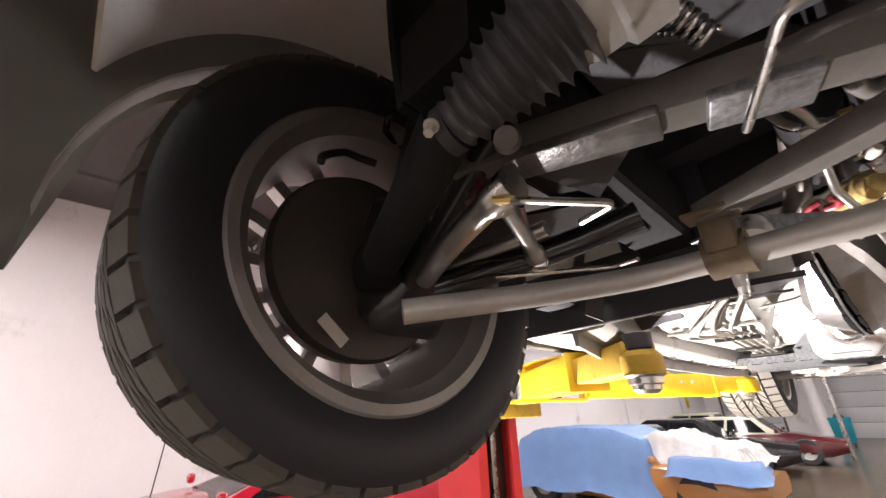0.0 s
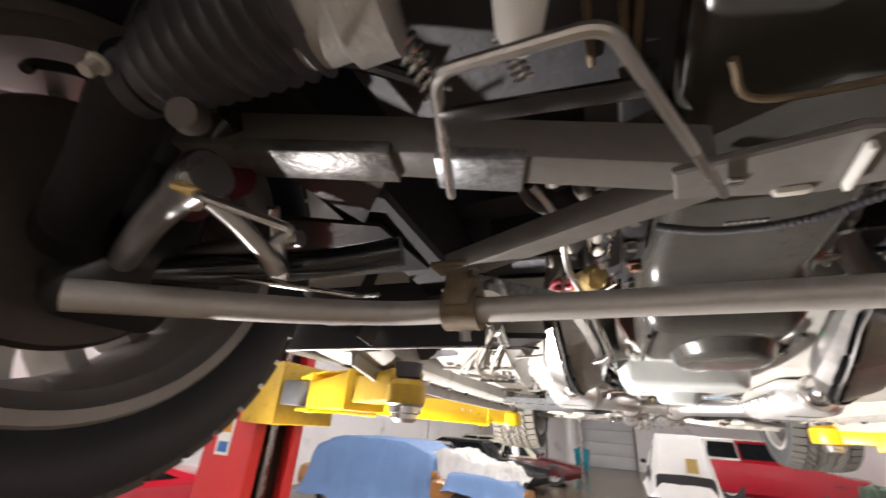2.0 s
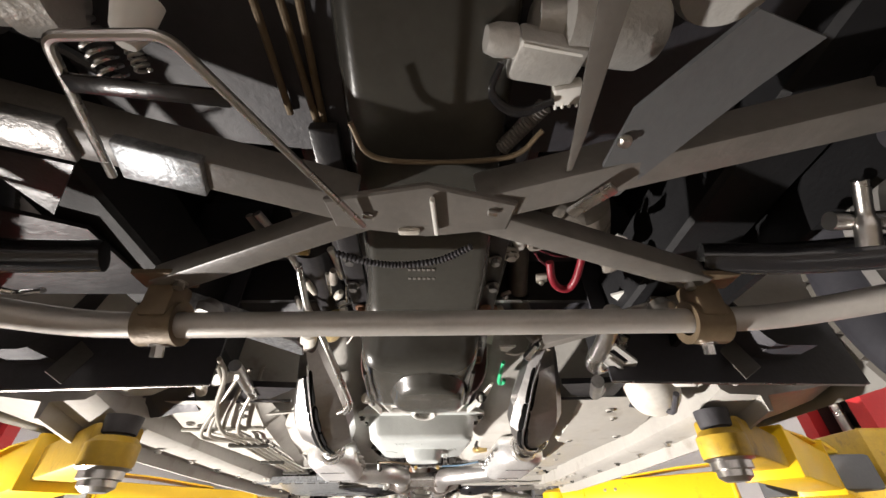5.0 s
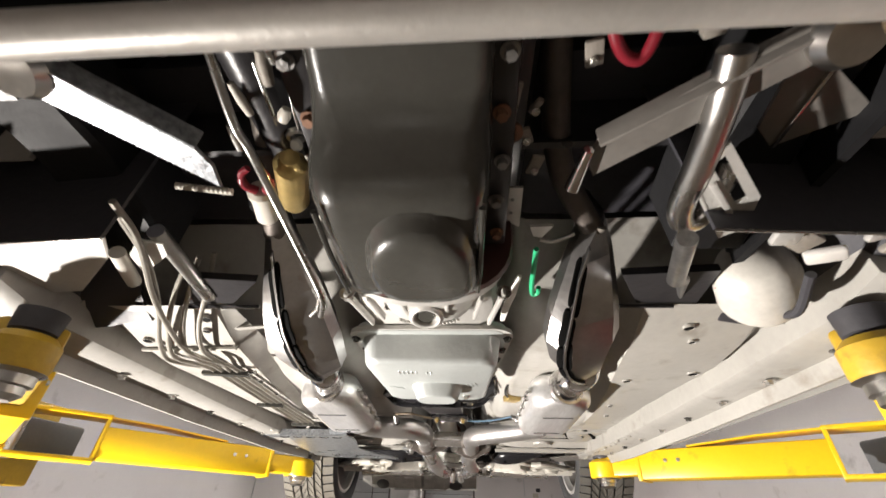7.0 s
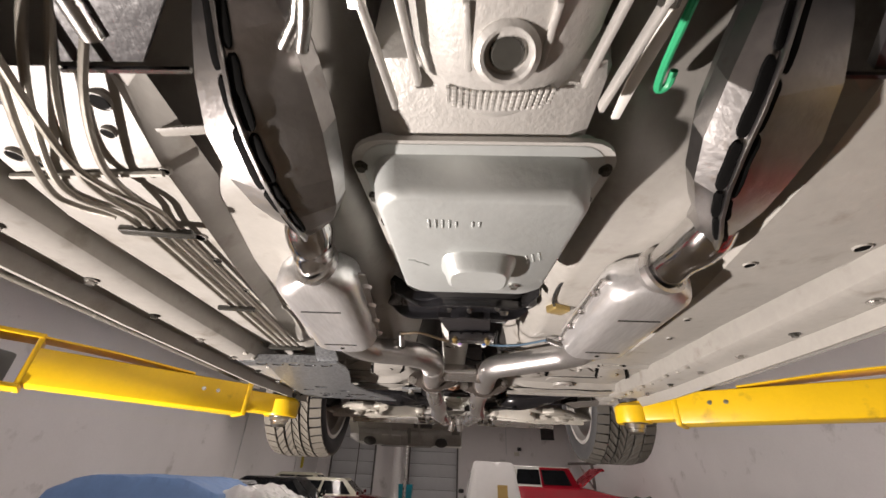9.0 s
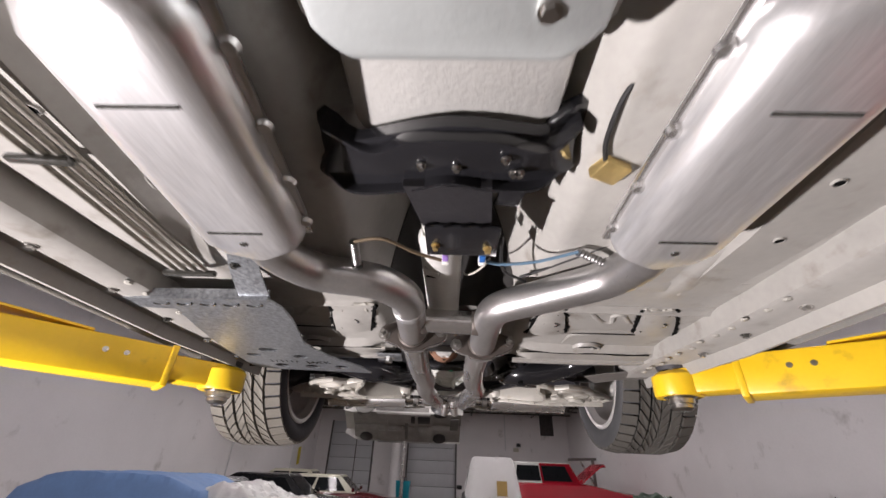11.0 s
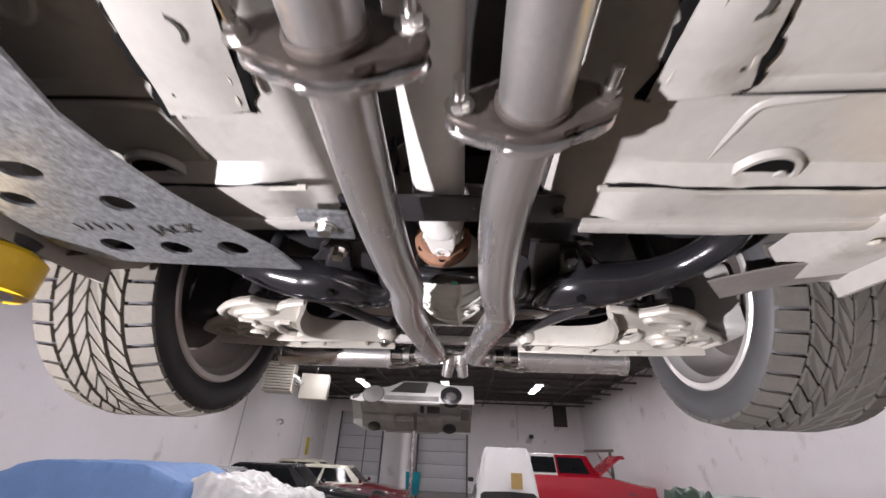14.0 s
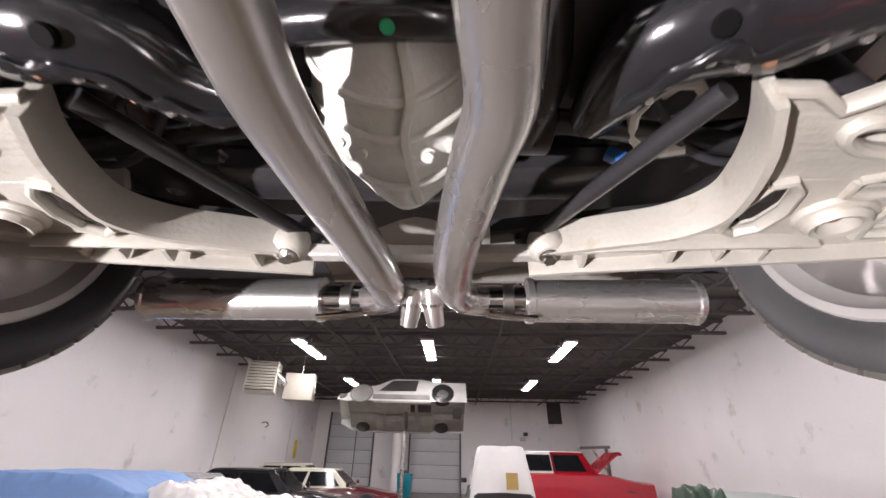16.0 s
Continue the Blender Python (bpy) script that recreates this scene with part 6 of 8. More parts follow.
    part("side_seam", ribbon(B(), [(s * x0 - s * 0.072, 1.43, 1.785), (s * (x0 + x1) / 2 - s * 0.074, 1.6, 1.785), (s * x1 - s * 0.073, 1.76, 1.785)], 0.012, 0.005), M_EXHD, c2)
    for k in range(4):
        part("tack_weld", lathe(B(), [(0, -0.006), (0.007, -0.004), (0.009, 0.002)], (s * (x0 + (x1 - x0) * k / 4) - s * 0.075, 1.47 + 0.085 * k, 1.779), (0, 0, 1), 10), M_EXHD, c2)
    mid = [(-0.277, 1.775, 1.786), (-0.278, 1.825, 1.786), (-0.236, 1.900, 1.788), (-0.14, 1.940, 1.79), (-0.091, 2.008, 1.79), (-0.087, 2.095, 1.788), (-0.092, 2.248, 1.785)] if s < 0 else [(0.296, 1.775, 1.786), (0.300, 1.825, 1.786), (0.274, 1.908, 1.790), (0.185, 1.988, 1.79), (0.105, 2.058, 1.79), (0.087, 2.132, 1.787), (0.086, 2.30, 1.783)]
    mp = part("mid_pipe", tube(B(), curve_points(mid, 9), 0.0335, 28), M_EXH, car, "brushed stainless exhaust pipe")
    yf = 2.252 if s < 0 else 2.324
    xf = -0.092 if s < 0 else 0.086
    zf = 1.784
    for k, (dy, m) in enumerate(((-0.010, M_MANIF), (0.008, M_EXHD))):
        pts = []
        for a in range(32):
            t = 2 * math.pi * a / 32
            r = 0.044 + 0.040 * abs(math.cos(t)) ** 4
            pts.append((r * math.cos(t), r * math.sin(t) * (0.95 if abs(math.cos(t)) < 0.7 else 0.7)))
        fm = pose(xf, yf + dy, zf, 90 + 6, 0, -4 * s)
        part("pipe_flange", prism(B(), pts, fm, 0.010, 0.002), m, mp, "oval flange")
    for q in (-1, 1):
        bm = B()
        rod(bm, (xf + q * 0.070, yf - 0.055, zf + 0.006 * q), (xf + q * 0.070, yf + 0.03, zf + 0.006 * q), 0.0055, seg=10)
        bolt(bm, (xf + q * 0.070, yf - 0.022, zf + 0.006 * q), (0, -1, 0), 0.010, 0.010)
        part("flange_bolt", bm, M_STEEL, mp, "long flange stud and nut")
    part("weld_ring", lathe(B(), [(0.033, -0.006), (0.037, -0.003), (0.037, 0.003), (0.033, 0.006)], (xf, yf - 0.022, zf), (0, 1, 0), 24, True), M_MANIF, mp)
    part("hanger_lug", box(B(), (s * 0.285, 1.842, 1.79), (0.02, 0.02, 0.06), bev=0.004), M_EXHD, mp)
    if s < 0:
        rear = [(xf, yf, zf), (-0.093, yf + 0.07, 1.775), (-0.092, 2.45, 1.762), (-0.088, 2.60, 1.757), (-0.082, 2.69, 1.757), (-0.089, 2.76, 1.757), (-0.094, 2.84, 1.757), (-0.087, 2.93, 1.757), (-0.075, 3.04, 1.757), (-0.066, 3.13, 1.759), (-0.062, 3.24, 1.768), (-0.066, 3.33, 1.785), (-0.085, 3.40, 1.80), (-0.13, 3.435, 1.808)]
    else:
        rear = [(xf, yf, zf), (0.080, yf + 0.06, 1.775), (0.073, 2.47, 1.762), (0.077, 2.62, 1.757), (0.083, 2.70, 1.757), (0.091, 2.77, 1.757), (0.100, 2.85, 1.757), (0.088, 2.92, 1.757), (0.072, 3.03, 1.757), (0.062, 3.12, 1.759), (0.058, 3.22, 1.766), (0.060, 3.32, 1.783), (0.078, 3.40, 1.80), (0.12, 3.435, 1.808)]
    part("rear_pipe", tube(B(), curve_points(rear, 8), 0.0315, 28), M_EXHD, car, "aluminised rear exhaust pipe")
    sil = part("silencer", tube(B(), [(s * q, 3.44, 1.808) for q in ((0.225, 0.229, 0.242, 0.245, 0.612, 0.615, 0.625, 0.628) if s < 0 else (0.212, 0.216, 0.229, 0.232, 0.564, 0.567, 0.578, 0.581))], [0.042, 0.050, 0.050, 0.0465, 0.0465, 0.050, 0.050, 0.042], 36), M_BRUSH, car, "polished stainless silencer")
    part("inlet_pipe", tube(B(), curve_points([(s * 0.075, 3.41, 1.803), (s * 0.12, 3.44, 1.808), (s * 0.232, 3.44, 1.808)], 6), 0.034, 22), M_BRIGHT, sil)
    part("inlet_clamp", lathe(B(), [(0.035, -0.012), (0.039, -0.01), (0.039, 0.01), (0.035, 0.012)], (s * 0.175, 3.44, 1.808), (1, 0, 0), 24, True), M_STEEL, sil)
    part("support_strap", ribbon(B(), [(s * 0.13, 3.41, 1.766), (s * 0.18, 3.415, 1.762), (s * 0.23, 3.42, 1.760)], 0.03, 0.006), M_BRIGHT, sil)
part("pipe_sleeve", lathe(B(), [(0.0336, -0.011), (0.0350, -0.010), (0.0350, 0.010), (0.0336, 0.011)], (-0.087, 2.066, 1.7885), (0, 1, 0), 28, True), M_CAT, car, "pale pipe sleeve")
part("crossover_pipe", tube(B(), [(-0.076, 2.150, 1.790), (0.078, 2.163, 1.790)], 0.027, 24), M_EXHD, car, "ribbed crossover pipe")
for x in (-0.058, 0.058):
    part("weld_ring", lathe(B(), [(0.027, -0.010), (0.0305, -0.007), (0.0300, 0.003), (0.027, 0.008)], (x, 2.156, 1.790), (1 if x < 0 else -1, 0, 0), 24, True), M_MANIF, car, "brown heat-tinted weld")
for x, d in ((-0.018, -0.012), (0.014, 0.010)):
    stub = part("drain_stub", tube(B(), [(x, 3.33, 1.79), (x + d * 0.3, 3.345, 1.765), (x + d, 3.37, 1.728)], [0.019, 0.021, 0.017], 18), M_EXHD, car, "short crimped pipe end")
    part("crimp", lathe(B(), [(0.017, -0.004), (0.0225, -0.003), (0.0225, 0.003), (0.017, 0.004)], (x + d * 0.35, 3.347, 1.762), (d * 4, 0.5, -1), 18, True), M_BRIGHT, stub)
part("muffler_joint", box(B(), (0.0, 3.34, 1.80), (0.10, 0.02, 0.03), bev=0.006), M_EXHD, car)

# ---- driveline ----
AXA, AXB = Vector((-0.018, 1.86, 1.863)), Vector((-0.024, 2.72, 1.906))


def on_shaft(y, dx=0.0, dz=0.0):
    """A point on the propeller shaft's line at y."""
    p = AXA.lerp(AXB, (y - AXA.y) / (AXB.y - AXA.y))
    return Vector((p.x + dx, y, p.z + dz))


shaft = part("prop_shaft", tube(B(), [on_shaft(y) for y in (1.86, 1.875, 1.895, 1.90, 1.925, 2.60, 2.63, 2.69, 2.698, 2.706, 2.712, 2.735)], [0.020, 0.030, 0.038, 0.042, 0.041, 0.0445, 0.0445, 0.0435, 0.0455, 0.0455, 0.042, 0.036], 32), M_SHAFT, car, "pale painted propeller shaft")
part("yoke", loft(B(), [[on_shaft(y, px, pz) for px, pz in rounded(w, h, 0.012, 4)] for y, w, h in ((2.71, 0.074, 0.074), (2.745, 0.080, 0.056), (2.785, 0.074, 0.034))]), M_SHAFT, shaft)
part("yoke_lug", loft(B(), [[on_shaft(y, px, pz - 0.032 - 0.05 * (y - 2.70)) for px, pz in rounded(w, h, 0.004, 3)] for y, w, h in ((2.695, 0.066, 0.012), (2.73, 0.060, 0.016), (2.758, 0.050, 0.018), (2.778, 0.040, 0.016), (2.786, 0.024, 0.010))]), M_SHAFT, shaft, "pale forged yoke lug")
cap = part("bearing_cap", lathe(B(), [(0.010, -0.002), (0.016, -0.003), (0.017, 0.004), (0.010, 0.004)], on_shaft(2.764, 0.002, -0.044), (0, 0.1, 1), 20, True), M_SHAFT, shaft, "round joint bearing seat")
part("cap_face", lathe(B(), [(0, 0.001), (0.010, 0.001), (0.010, 0.004), (0, 0.004)], on_shaft(2.764, 0.002, -0.044), (0, 0.1, 1), 18), M_RUST, cap)
part("front_yoke", loft(B(), [[on_shaft(y, px, pz) for px, pz in rounded(w, h, 0.012, 4)] for y, w, h in ((1.82, 0.05, 0.05), (1.85, 0.066, 0.04), (1.885, 0.06, 0.06))]), M_SHAFT, shaft)
part("cross_joint", tube(B(), [on_shaft(2.775, -0.044), on_shaft(2.775, 0.044)], 0.014, 16), M_STEEL, shaft)
part("balance_weight", box(B(), on_shaft(1.985, -0.018, -0.037), (0.034, 0.024, 0.006), (0, 25, 0), 0.002), M_SHAFT, shaft)
part("weight_gap", ribbon(B(), [on_shaft(1.998, -0.030, -0.0395), on_shaft(1.999, -0.004, -0.0425), on_shaft(1.975, -0.003, -0.0425)], 0.003, 0.003), M_GAP, shaft)
fl = part("pinion_flange", lathe(B(), [(0.02, -0.03), (0.050, -0.026), (0.062, -0.012), (0.062, 0.004), (0.034, 0.006), (0.034, 0.03)], on_shaft(2.800), (0, 1, 0), 36), M_RUST, car, "rusty pinion flange")
for a in range(6):
    t = math.pi / 6 + a * math.pi / 3
    part("bolt_hole", lathe(B(), [(0, 0.001), (0.006, 0.001), (0.007, 0.004), (0, 0.004)], on_shaft(2.7835, 0.053 * math.cos(t), 0.053 * math.sin(t)), (0, -1, 0), 12), M_GAP, fl)
cm = part("gearbox_cross_member", ribbon(B(), curve_points([(-0.21, 1.645, 1.92), (-0.165, 1.645, 1.862), (-0.125, 1.660, 1.832), (0, 1.628, 1.824), (0.11, 1.645, 1.832), (0.15, 1.630, 1.862), (0.20, 1.635, 1.92)], 5), 0.085, 0.022), M_BLACKG, car, "glossy black gearbox cross member")
part("lip", ribbon(B(), curve_points([(-0.17, 1.682, 1.85), (-0.13, 1.698, 1.824), (-0.05, 1.684, 1.818), (0, 1.668, 1.816), (0.055, 1.682, 1.818), (0.113, 1.685, 1.824), (0.148, 1.668, 1.85)], 5), 0.006, 0.03), M_BLACKG, cm)
part("front_lip", ribbon(B(), curve_points([(-0.15, 1.607, 1.845), (-0.092, 1.618, 1.818), (-0.04, 1.596, 1.814), (0.05, 1.596, 1.814), (0.11, 1.613, 1.818), (0.15, 1.600, 1.845)], 5), 0.006, 0.03), M_BLACKG, cm)
for x, y in ((-0.035, 1.645), (0.008, 1.648), (0.066, 1.632), (0.078, 1.656), (0.086, 1.656)):
    part("bolt", bolt(B(), (x, y, 1.812), (0, 0, -1), 0.004, 0.005), M_STEEL, cm)
mt = part("mount_plate", box(B(), (0.019, 1.800, 1.798), (0.112, 0.086, 0.005), bev=0.001), M_BLACKG, car, "black mount plate with bright bolts")
bm = B()
prism(bm, [(-0.060, 1.675), (0.054, 1.675), (0.061, 1.768), (-0.040, 1.768)], pose(0, 0, 1.803), 0.02)
part("mount_arm", bm, M_BLACK, mt)
for k in range(5):
    part("edge_stud", bolt(B(), (-0.034 + 0.026 * k, 1.757, 1.797), (0, -0.4, -1), 0.003, 0.005, False), M_BLACKG, mt)
for x, y in ((-0.022, 1.809), (0.059, 1.816)):
    part("bolt", bolt(B(), (x, y, 1.795), (0, 0, -1), 0.0048, 0.007), M_GOLD, mt, "bright bolt")
part("tab", box(B(), (0.080, 1.705, 1.812), (0.034, 0.035, 0.005), (0, 0, 10), 0.001), M_BLACKG, mt)
part("pump_box", box(B(), (-0.01, 1.70, 1.85), (0.07, 0.05, 0.05), bev=0.006), M_RUST, car)
# oxygen sensors and wires
for p, q in (((-0.165, 1.917, 1.795), (-0.160, 1.838, 1.815)), ((0.282, 1.884, 1.80), (0.215, 1.857, 1.815))):
    p, q = Vector(p), Vector(q)
    o = part("oxygen_sensor", rod(B(), p, p.lerp(q, 0.3), 0.011, seg=6), M_OILPAN, car, "oxygen sensor in a ribbed sleeve")
    part("sensor_body", boot(B(), p.lerp(q, 0.25), q, 0.0078, 8, 0.3), M_SCUFF, o)
part("sensor_wire", tube(B(), curve_points([(-0.160, 1.838, 1.815), (-0.11, 1.828, 1.815), (-0.06, 1.866, 1.812), (-0.015, 1.885, 1.808)], 6), 0.003, 10), M_BROWN, car, "brown sensor wire")
part("sensor_wire", tube(B(), curve_points([(0.215, 1.857, 1.815), (0.15, 1.882, 1.808), (0.09, 1.895, 1.808), (0.058, 1.884, 1.808)], 6), 0.0028, 10), M_WIREB, car, "blue sensor wire")
for x, m in ((0.055, M_BLUEP), (-0.008, M_PURPLE)):
    pl = part("wire_plug", box(B(), (x, 1.866, 1.806), (0.010, 0.020, 0.012), bev=0.002), m, car, "coloured wire plug")
    part("socket", box(B(), (x, 1.881, 1.806), (0.013, 0.012, 0.015), bev=0.003), M_WHITE, pl)
for k, pts in enumerate(([(0.07, 1.88, 1.81), (0.06, 1.95, 1.83), (0.035, 2.05, 1.86), (0.03, 2.12, 1.90)], [(0.085, 1.83, 1.83), (0.10, 1.93, 1.815), (0.15, 1.99, 1.82)], [(0.36, 1.75, 1.835), (0.25, 1.88, 1.832), (0.14, 2.0, 1.835)])):
    part("loose_wire", tube(B(), wavy(pts, 0.006, k, 6), 0.0018 if k == 0 else 0.003, 8), M_WIRE if k == 0 else M_WIREK, car)
part("yellow_connector", box(B(), (0.201, 1.664, 1.826), (0.040, 0.034, 0.016), (0, 0, 25), 0.003), M_GOLD, car, "yellow wire connector")
part("loose_wire", tube(B(), wavy([(0.190, 1.648, 1.826), (0.180, 1.616, 1.828), (0.178, 1.56, 1.83), (0.20, 1.5, 1.84)], 0.006, 7, 6), 0.003, 8), M_WIREK, car)
loop = part("shaft_loop", ribbon(B(), [(-0.20, 2.563, 1.838), (0.20, 2.563, 1.838)], 0.070, 0.006), M_BLACK, car, "flat black propeller shaft loop")
for s in (-1, 1):
    part("loop_side", box(B(), (s * 0.10, 2.563, 1.90), (0.006, 0.070, 0.12)), M_BLACK, loop)
    part("loop_bolt", bolt(B(), (s * 0.17, 2.563, 1.835), (0, 0, -1), 0.008, 0.007), M_OILPAN, loop)

# ---- rear axle ----
rings = []
for y, hw, zb, zt in ((2.81, 0.042, 1.862, 1.94), (2.828, 0.056, 1.850, 1.96), (2.855, 0.070, 1.838, 1.98), (2.885, 0.078, 1.826, 1.99), (2.892, 0.092, 1.818, 2.0), (2.93, 0.098, 1.812, 2.0), (2.965, 0.101, 1.806, 2.0), (2.972, 0.107, 1.800, 2.0), (2.989, 0.107, 1.800, 2.0), (2.996, 0.098, 1.803, 2.0), (3.035, 0.088, 1.803, 1.99), (3.072, 0.066, 1.806, 1.98), (3.092, 0.046, 1.812, 1.96), (3.10, 0.03, 1.83, 1.94)):
    ring = []
    for q in range(30):
        a = 2 * math.pi * q / 30
        lump = 1 + 0.06 * math.cos(3 * a + y * 9)
        ring.append(Vector((-0.008 + hw * lump * math.cos(a), y, (zb + zt) / 2 + (zt - zb) / 2 * math.sin(a))))
    rings.append(ring)
diff = part("differential", loft(B(), rings), M_DIFF, car, "cast aluminium differential housing", angle=50)
for y, hw, zt, zb in ((2.900, 0.094, 2.0, 1.816), (2.944, 0.100, 2.0, 1.809), (3.020, 0.092, 1.995, 1.802)):
    part("casting_rib", tube(B(), [(-0.008 + hw * math.cos(a), y + 0.006 * math.sin(a * 3), (zt + zb) / 2 + (zt - zb) / 2 * math.sin(a)) for a in (math.pi + math.pi * q / 20 for q in range(21))], 0.0055, 8), M_DIFF, diff)
part("casting_ridge", ribbon(B(), curve_points([(0.012, 2.85, 1.838), (0.016, 2.90, 1.815), (0.006, 2.95, 1.806), (0.014, 3.06, 1.804)], 5), 0.010, 0.010), M_DIFF, diff)
part("casting_ridge", ribbon(B(), curve_points([(-0.040, 2.90, 1.828), (-0.030, 2.95, 1.815), (-0.036, 3.03, 1.815)], 5), 0.009, 0.009), M_DIFF, diff)
for x, y, z in ((-0.072, 2.980, 1.828), (0.056, 2.982, 1.822), (0.030, 2.981, 1.806), (-0.045, 2.981, 1.810)):
    part("cover_bolt", bolt(B(), (x, y - 0.01, z), (x * 4, -0.6, -1), 0.006, 0.007), M_DIFF, diff)
part("drain_plug", bolt(B(), (-0.004, 3.094, 1.835), (0, 1, -0.4), 0.010, 0.010), M_STEEL, diff)
front_tube = part("subframe_front_tube", tube(B(), curve_points([(-0.16, 2.862, 1.868), (-0.08, 2.840, 1.850), (0.0, 2.833, 1.843), (0.08, 2.840, 1.850), (0.16, 2.862, 1.868)], 6), 0.020, 20), M_BLACKG, car, "glossy black curved cross tube")
part("paint_dot", lathe(B(), [(0, -0.0015), (0.006, -0.001), (0.007, 0.001)], (0.003, 2.829, 1.8225), (0, 0.2, 1), 14), M_GREEN, front_tube, "green paint dot")
for s in (-1, 1):
    way = [(0.245, 2.948, 1.842, 0.022), (0.256, 2.90, 1.838, 0.034), (0.276, 2.852, 1.836, 0.042), (0.315, 2.828, 1.836, 0.047), (0.365, 2.826, 1.838, 0.047), (0.415, 2.812, 1.842, 0.037), (0.455, 2.784, 1.848, 0.032), (0.488, 2.745, 1.856, 0.031), (0.515, 2.69, 1.872, 0.031), (0.51, 2.60, 1.90, 0.031)]
    if s < 0:
        way = [(0.150, 2.875, 1.852, 0.020), (0.172, 2.905, 1.846, 0.024), (0.212, 2.908, 1.842, 0.030), (0.25, 2.885, 1.838, 0.036)] + way[2:]
    way = [(x - 0.036 * sm(0.46, 0.34, x), y, z - 0.010 * sm(0.46, 0.34, x), r) for x, y, z, r in way]
    pts = curve_points([(s * x, y, z) for x, y, z, r in way], 8)
    n = len(pts)
    rs = []
    for i in range(n):
        q = i / (n - 1) * (len(way) - 1)
        k = min(int(q), len(way) - 2)
        rs.append(way[k][3] + (way[k + 1][3] - way[k][3]) * (q - k))
    sf = part("subframe_arm", tube(B(), pts, rs, 28), M_BLACKG, car, "glossy black pressed subframe arm")
    lo = [p + Vector((0, 0.006 * math.sin(i * 0.5), -r * 1.0)) for i, (p, r) in enumerate(zip(pts, rs))]
    part("weld_lip", ribbon(B(), wavy(lo[8:n - 22:5], 0.006, s, 4), [0.012 + 0.005 * math.sin(i * 1.1) for i in range(len(wavy(lo[8:n - 22:5], 0, 0, 4)))], 0.010), M_BLACKG, sf, "rough weld seam")
    for i in range(10, n - 24, 4):
        part("weld_bead", lathe(B(), [(0, -0.003), (0.004, -0.002), (0.006, 0.002)], lo[i] + Vector((0.004 * math.sin(i * 3.7), 0.009 + 0.003 * math.sin(i), 0.0)), (0.2, 0.3, 1), 8), M_EXHD if i % 3 else M_RUST, sf)
    part("drain_hole", lathe(B(), [(0, -0.001), (0.009, -0.0005), (0.010, 0.003), (0, 0.003)], (s * 0.263, 2.806, 1.7830), (0, 0.45, 1), 16), M_GAP, sf)
    part("top_plate", prism(B(), [(s * 0.15, 2.70), (s * 0.24, 2.71), (s * 0.34, 2.83), (s * 0.30, 2.92), (s * 0.17, 2.94)], pose(0, 0, 1.856), 0.008), M_BLACK, sf)
    part("mount_ear", ribbon(B(), [(s * 0.275, 2.87, 1.85), (s * 0.245, 2.78, 1.848), (s * 0.224, 2.712, 1.845)], [0.09, 0.05, 0.035], 0.02), M_BLACK, sf)
    part("mount_bolt", bolt(B(), (s * 0.224, 2.712, 1.836), (0, -0.2, -1), 0.012, 0.016), M_BRIGHT if s < 0 else M_BLACKG, sf, "large bright mount bolt" if s < 0 else "")
    part("inner_strut", tube(B(), curve_points([(s * 0.14, 2.80, 1.86), (s * 0.16, 2.90, 1.85), (s * 0.15, 3.0, 1.86)], 5), 0.02, 16), M_BLACK, sf)
    # cast arm: a web plate with windows, a curved wall, a back beam, an eye and a joint ring
    zc = 1.803
    web = curve_points([(s * 0.340, 2.868, zc), (s * 0.372, 2.945, zc), (s * 0.392, 3.03, zc), (s * 0.393, 3.095, zc), (s * 0.352, 3.150, zc), (s * 0.275, 3.180, zc), (s * 0.195, 3.205, zc)], 6)
    outer = [(p.x, p.y) for p in web] + [(s * x, y) for x, y in ((0.18, 3.235), (0.20, 3.285), (0.30, 3.272), (0.45, 3.252), (0.60, 3.232), (0.69, 3.21), (0.705, 3.13), (0.665, 3.06), (0.615, 2.99), (0.60, 2.925), (0.565, 2.88), (0.52, 2.852), (0.475, 2.838), (0.448, 2.862), (0.412, 2.888), (0.375, 2.864))]

    def window(cx, cy, rx, ry, turn, n=20):
        out = []
        for q in range(n):
            t = 2 * math.pi * q / n
            px, py = rx * math.cos(t), ry * math.sin(t)
            out.append((s * (cx + px * math.cos(turn) - py * math.sin(turn)), cy + px * math.sin(turn) + py * math.cos(turn)))
        return out
    wins = [window(0.505, 2.932, 0.060, 0.024, 0.28), [(s * x, y) for x, y in ((0.428, 3.03), (0.455, 3.02), (0.482, 3.045), (0.497, 3.10), (0.488, 3.15), (0.455, 3.172), (0.425, 3.155), (0.416, 3.10))], window(0.572, 3.108, 0.042, 0.040, 0), [(s * x, y) for x, y in ((0.545, 3.02), (0.575, 3.005), (0.605, 3.02), (0.612, 3.05), (0.58, 3.056), (0.552, 3.055))], [(s * x, y) for x, y in ((0.632, 3.075), (0.655, 3.085), (0.672, 3.125), (0.668, 3.17), (0.64, 3.18), (0.628, 3.13))], [(s * x, y) for x, y in ((0.40, 3.195), (0.44, 3.19), (0.44, 3.205), (0.40, 3.21))]]
    arm_o = part("lower_arm", pierced(B(), outer, wins, pose(0, 0, zc - 0.006), 0.014), M_ARM, car, "cast aluminium lower suspension arm", smooth=False)
    part("curved_wall", ribbon(B(), web, 0.013, 0.056), M_ARM, arm_o)
    for k, wn in enumerate(wins[:5]):
        part("window_rim", tube(B(), [(x, y, zc - 0.006) for x, y in wn + wn[:1]], (0.011, 0.009, 0.010, 0.008, 0.008)[k], 10), M_ARM, arm_o, "rounded cast rim")
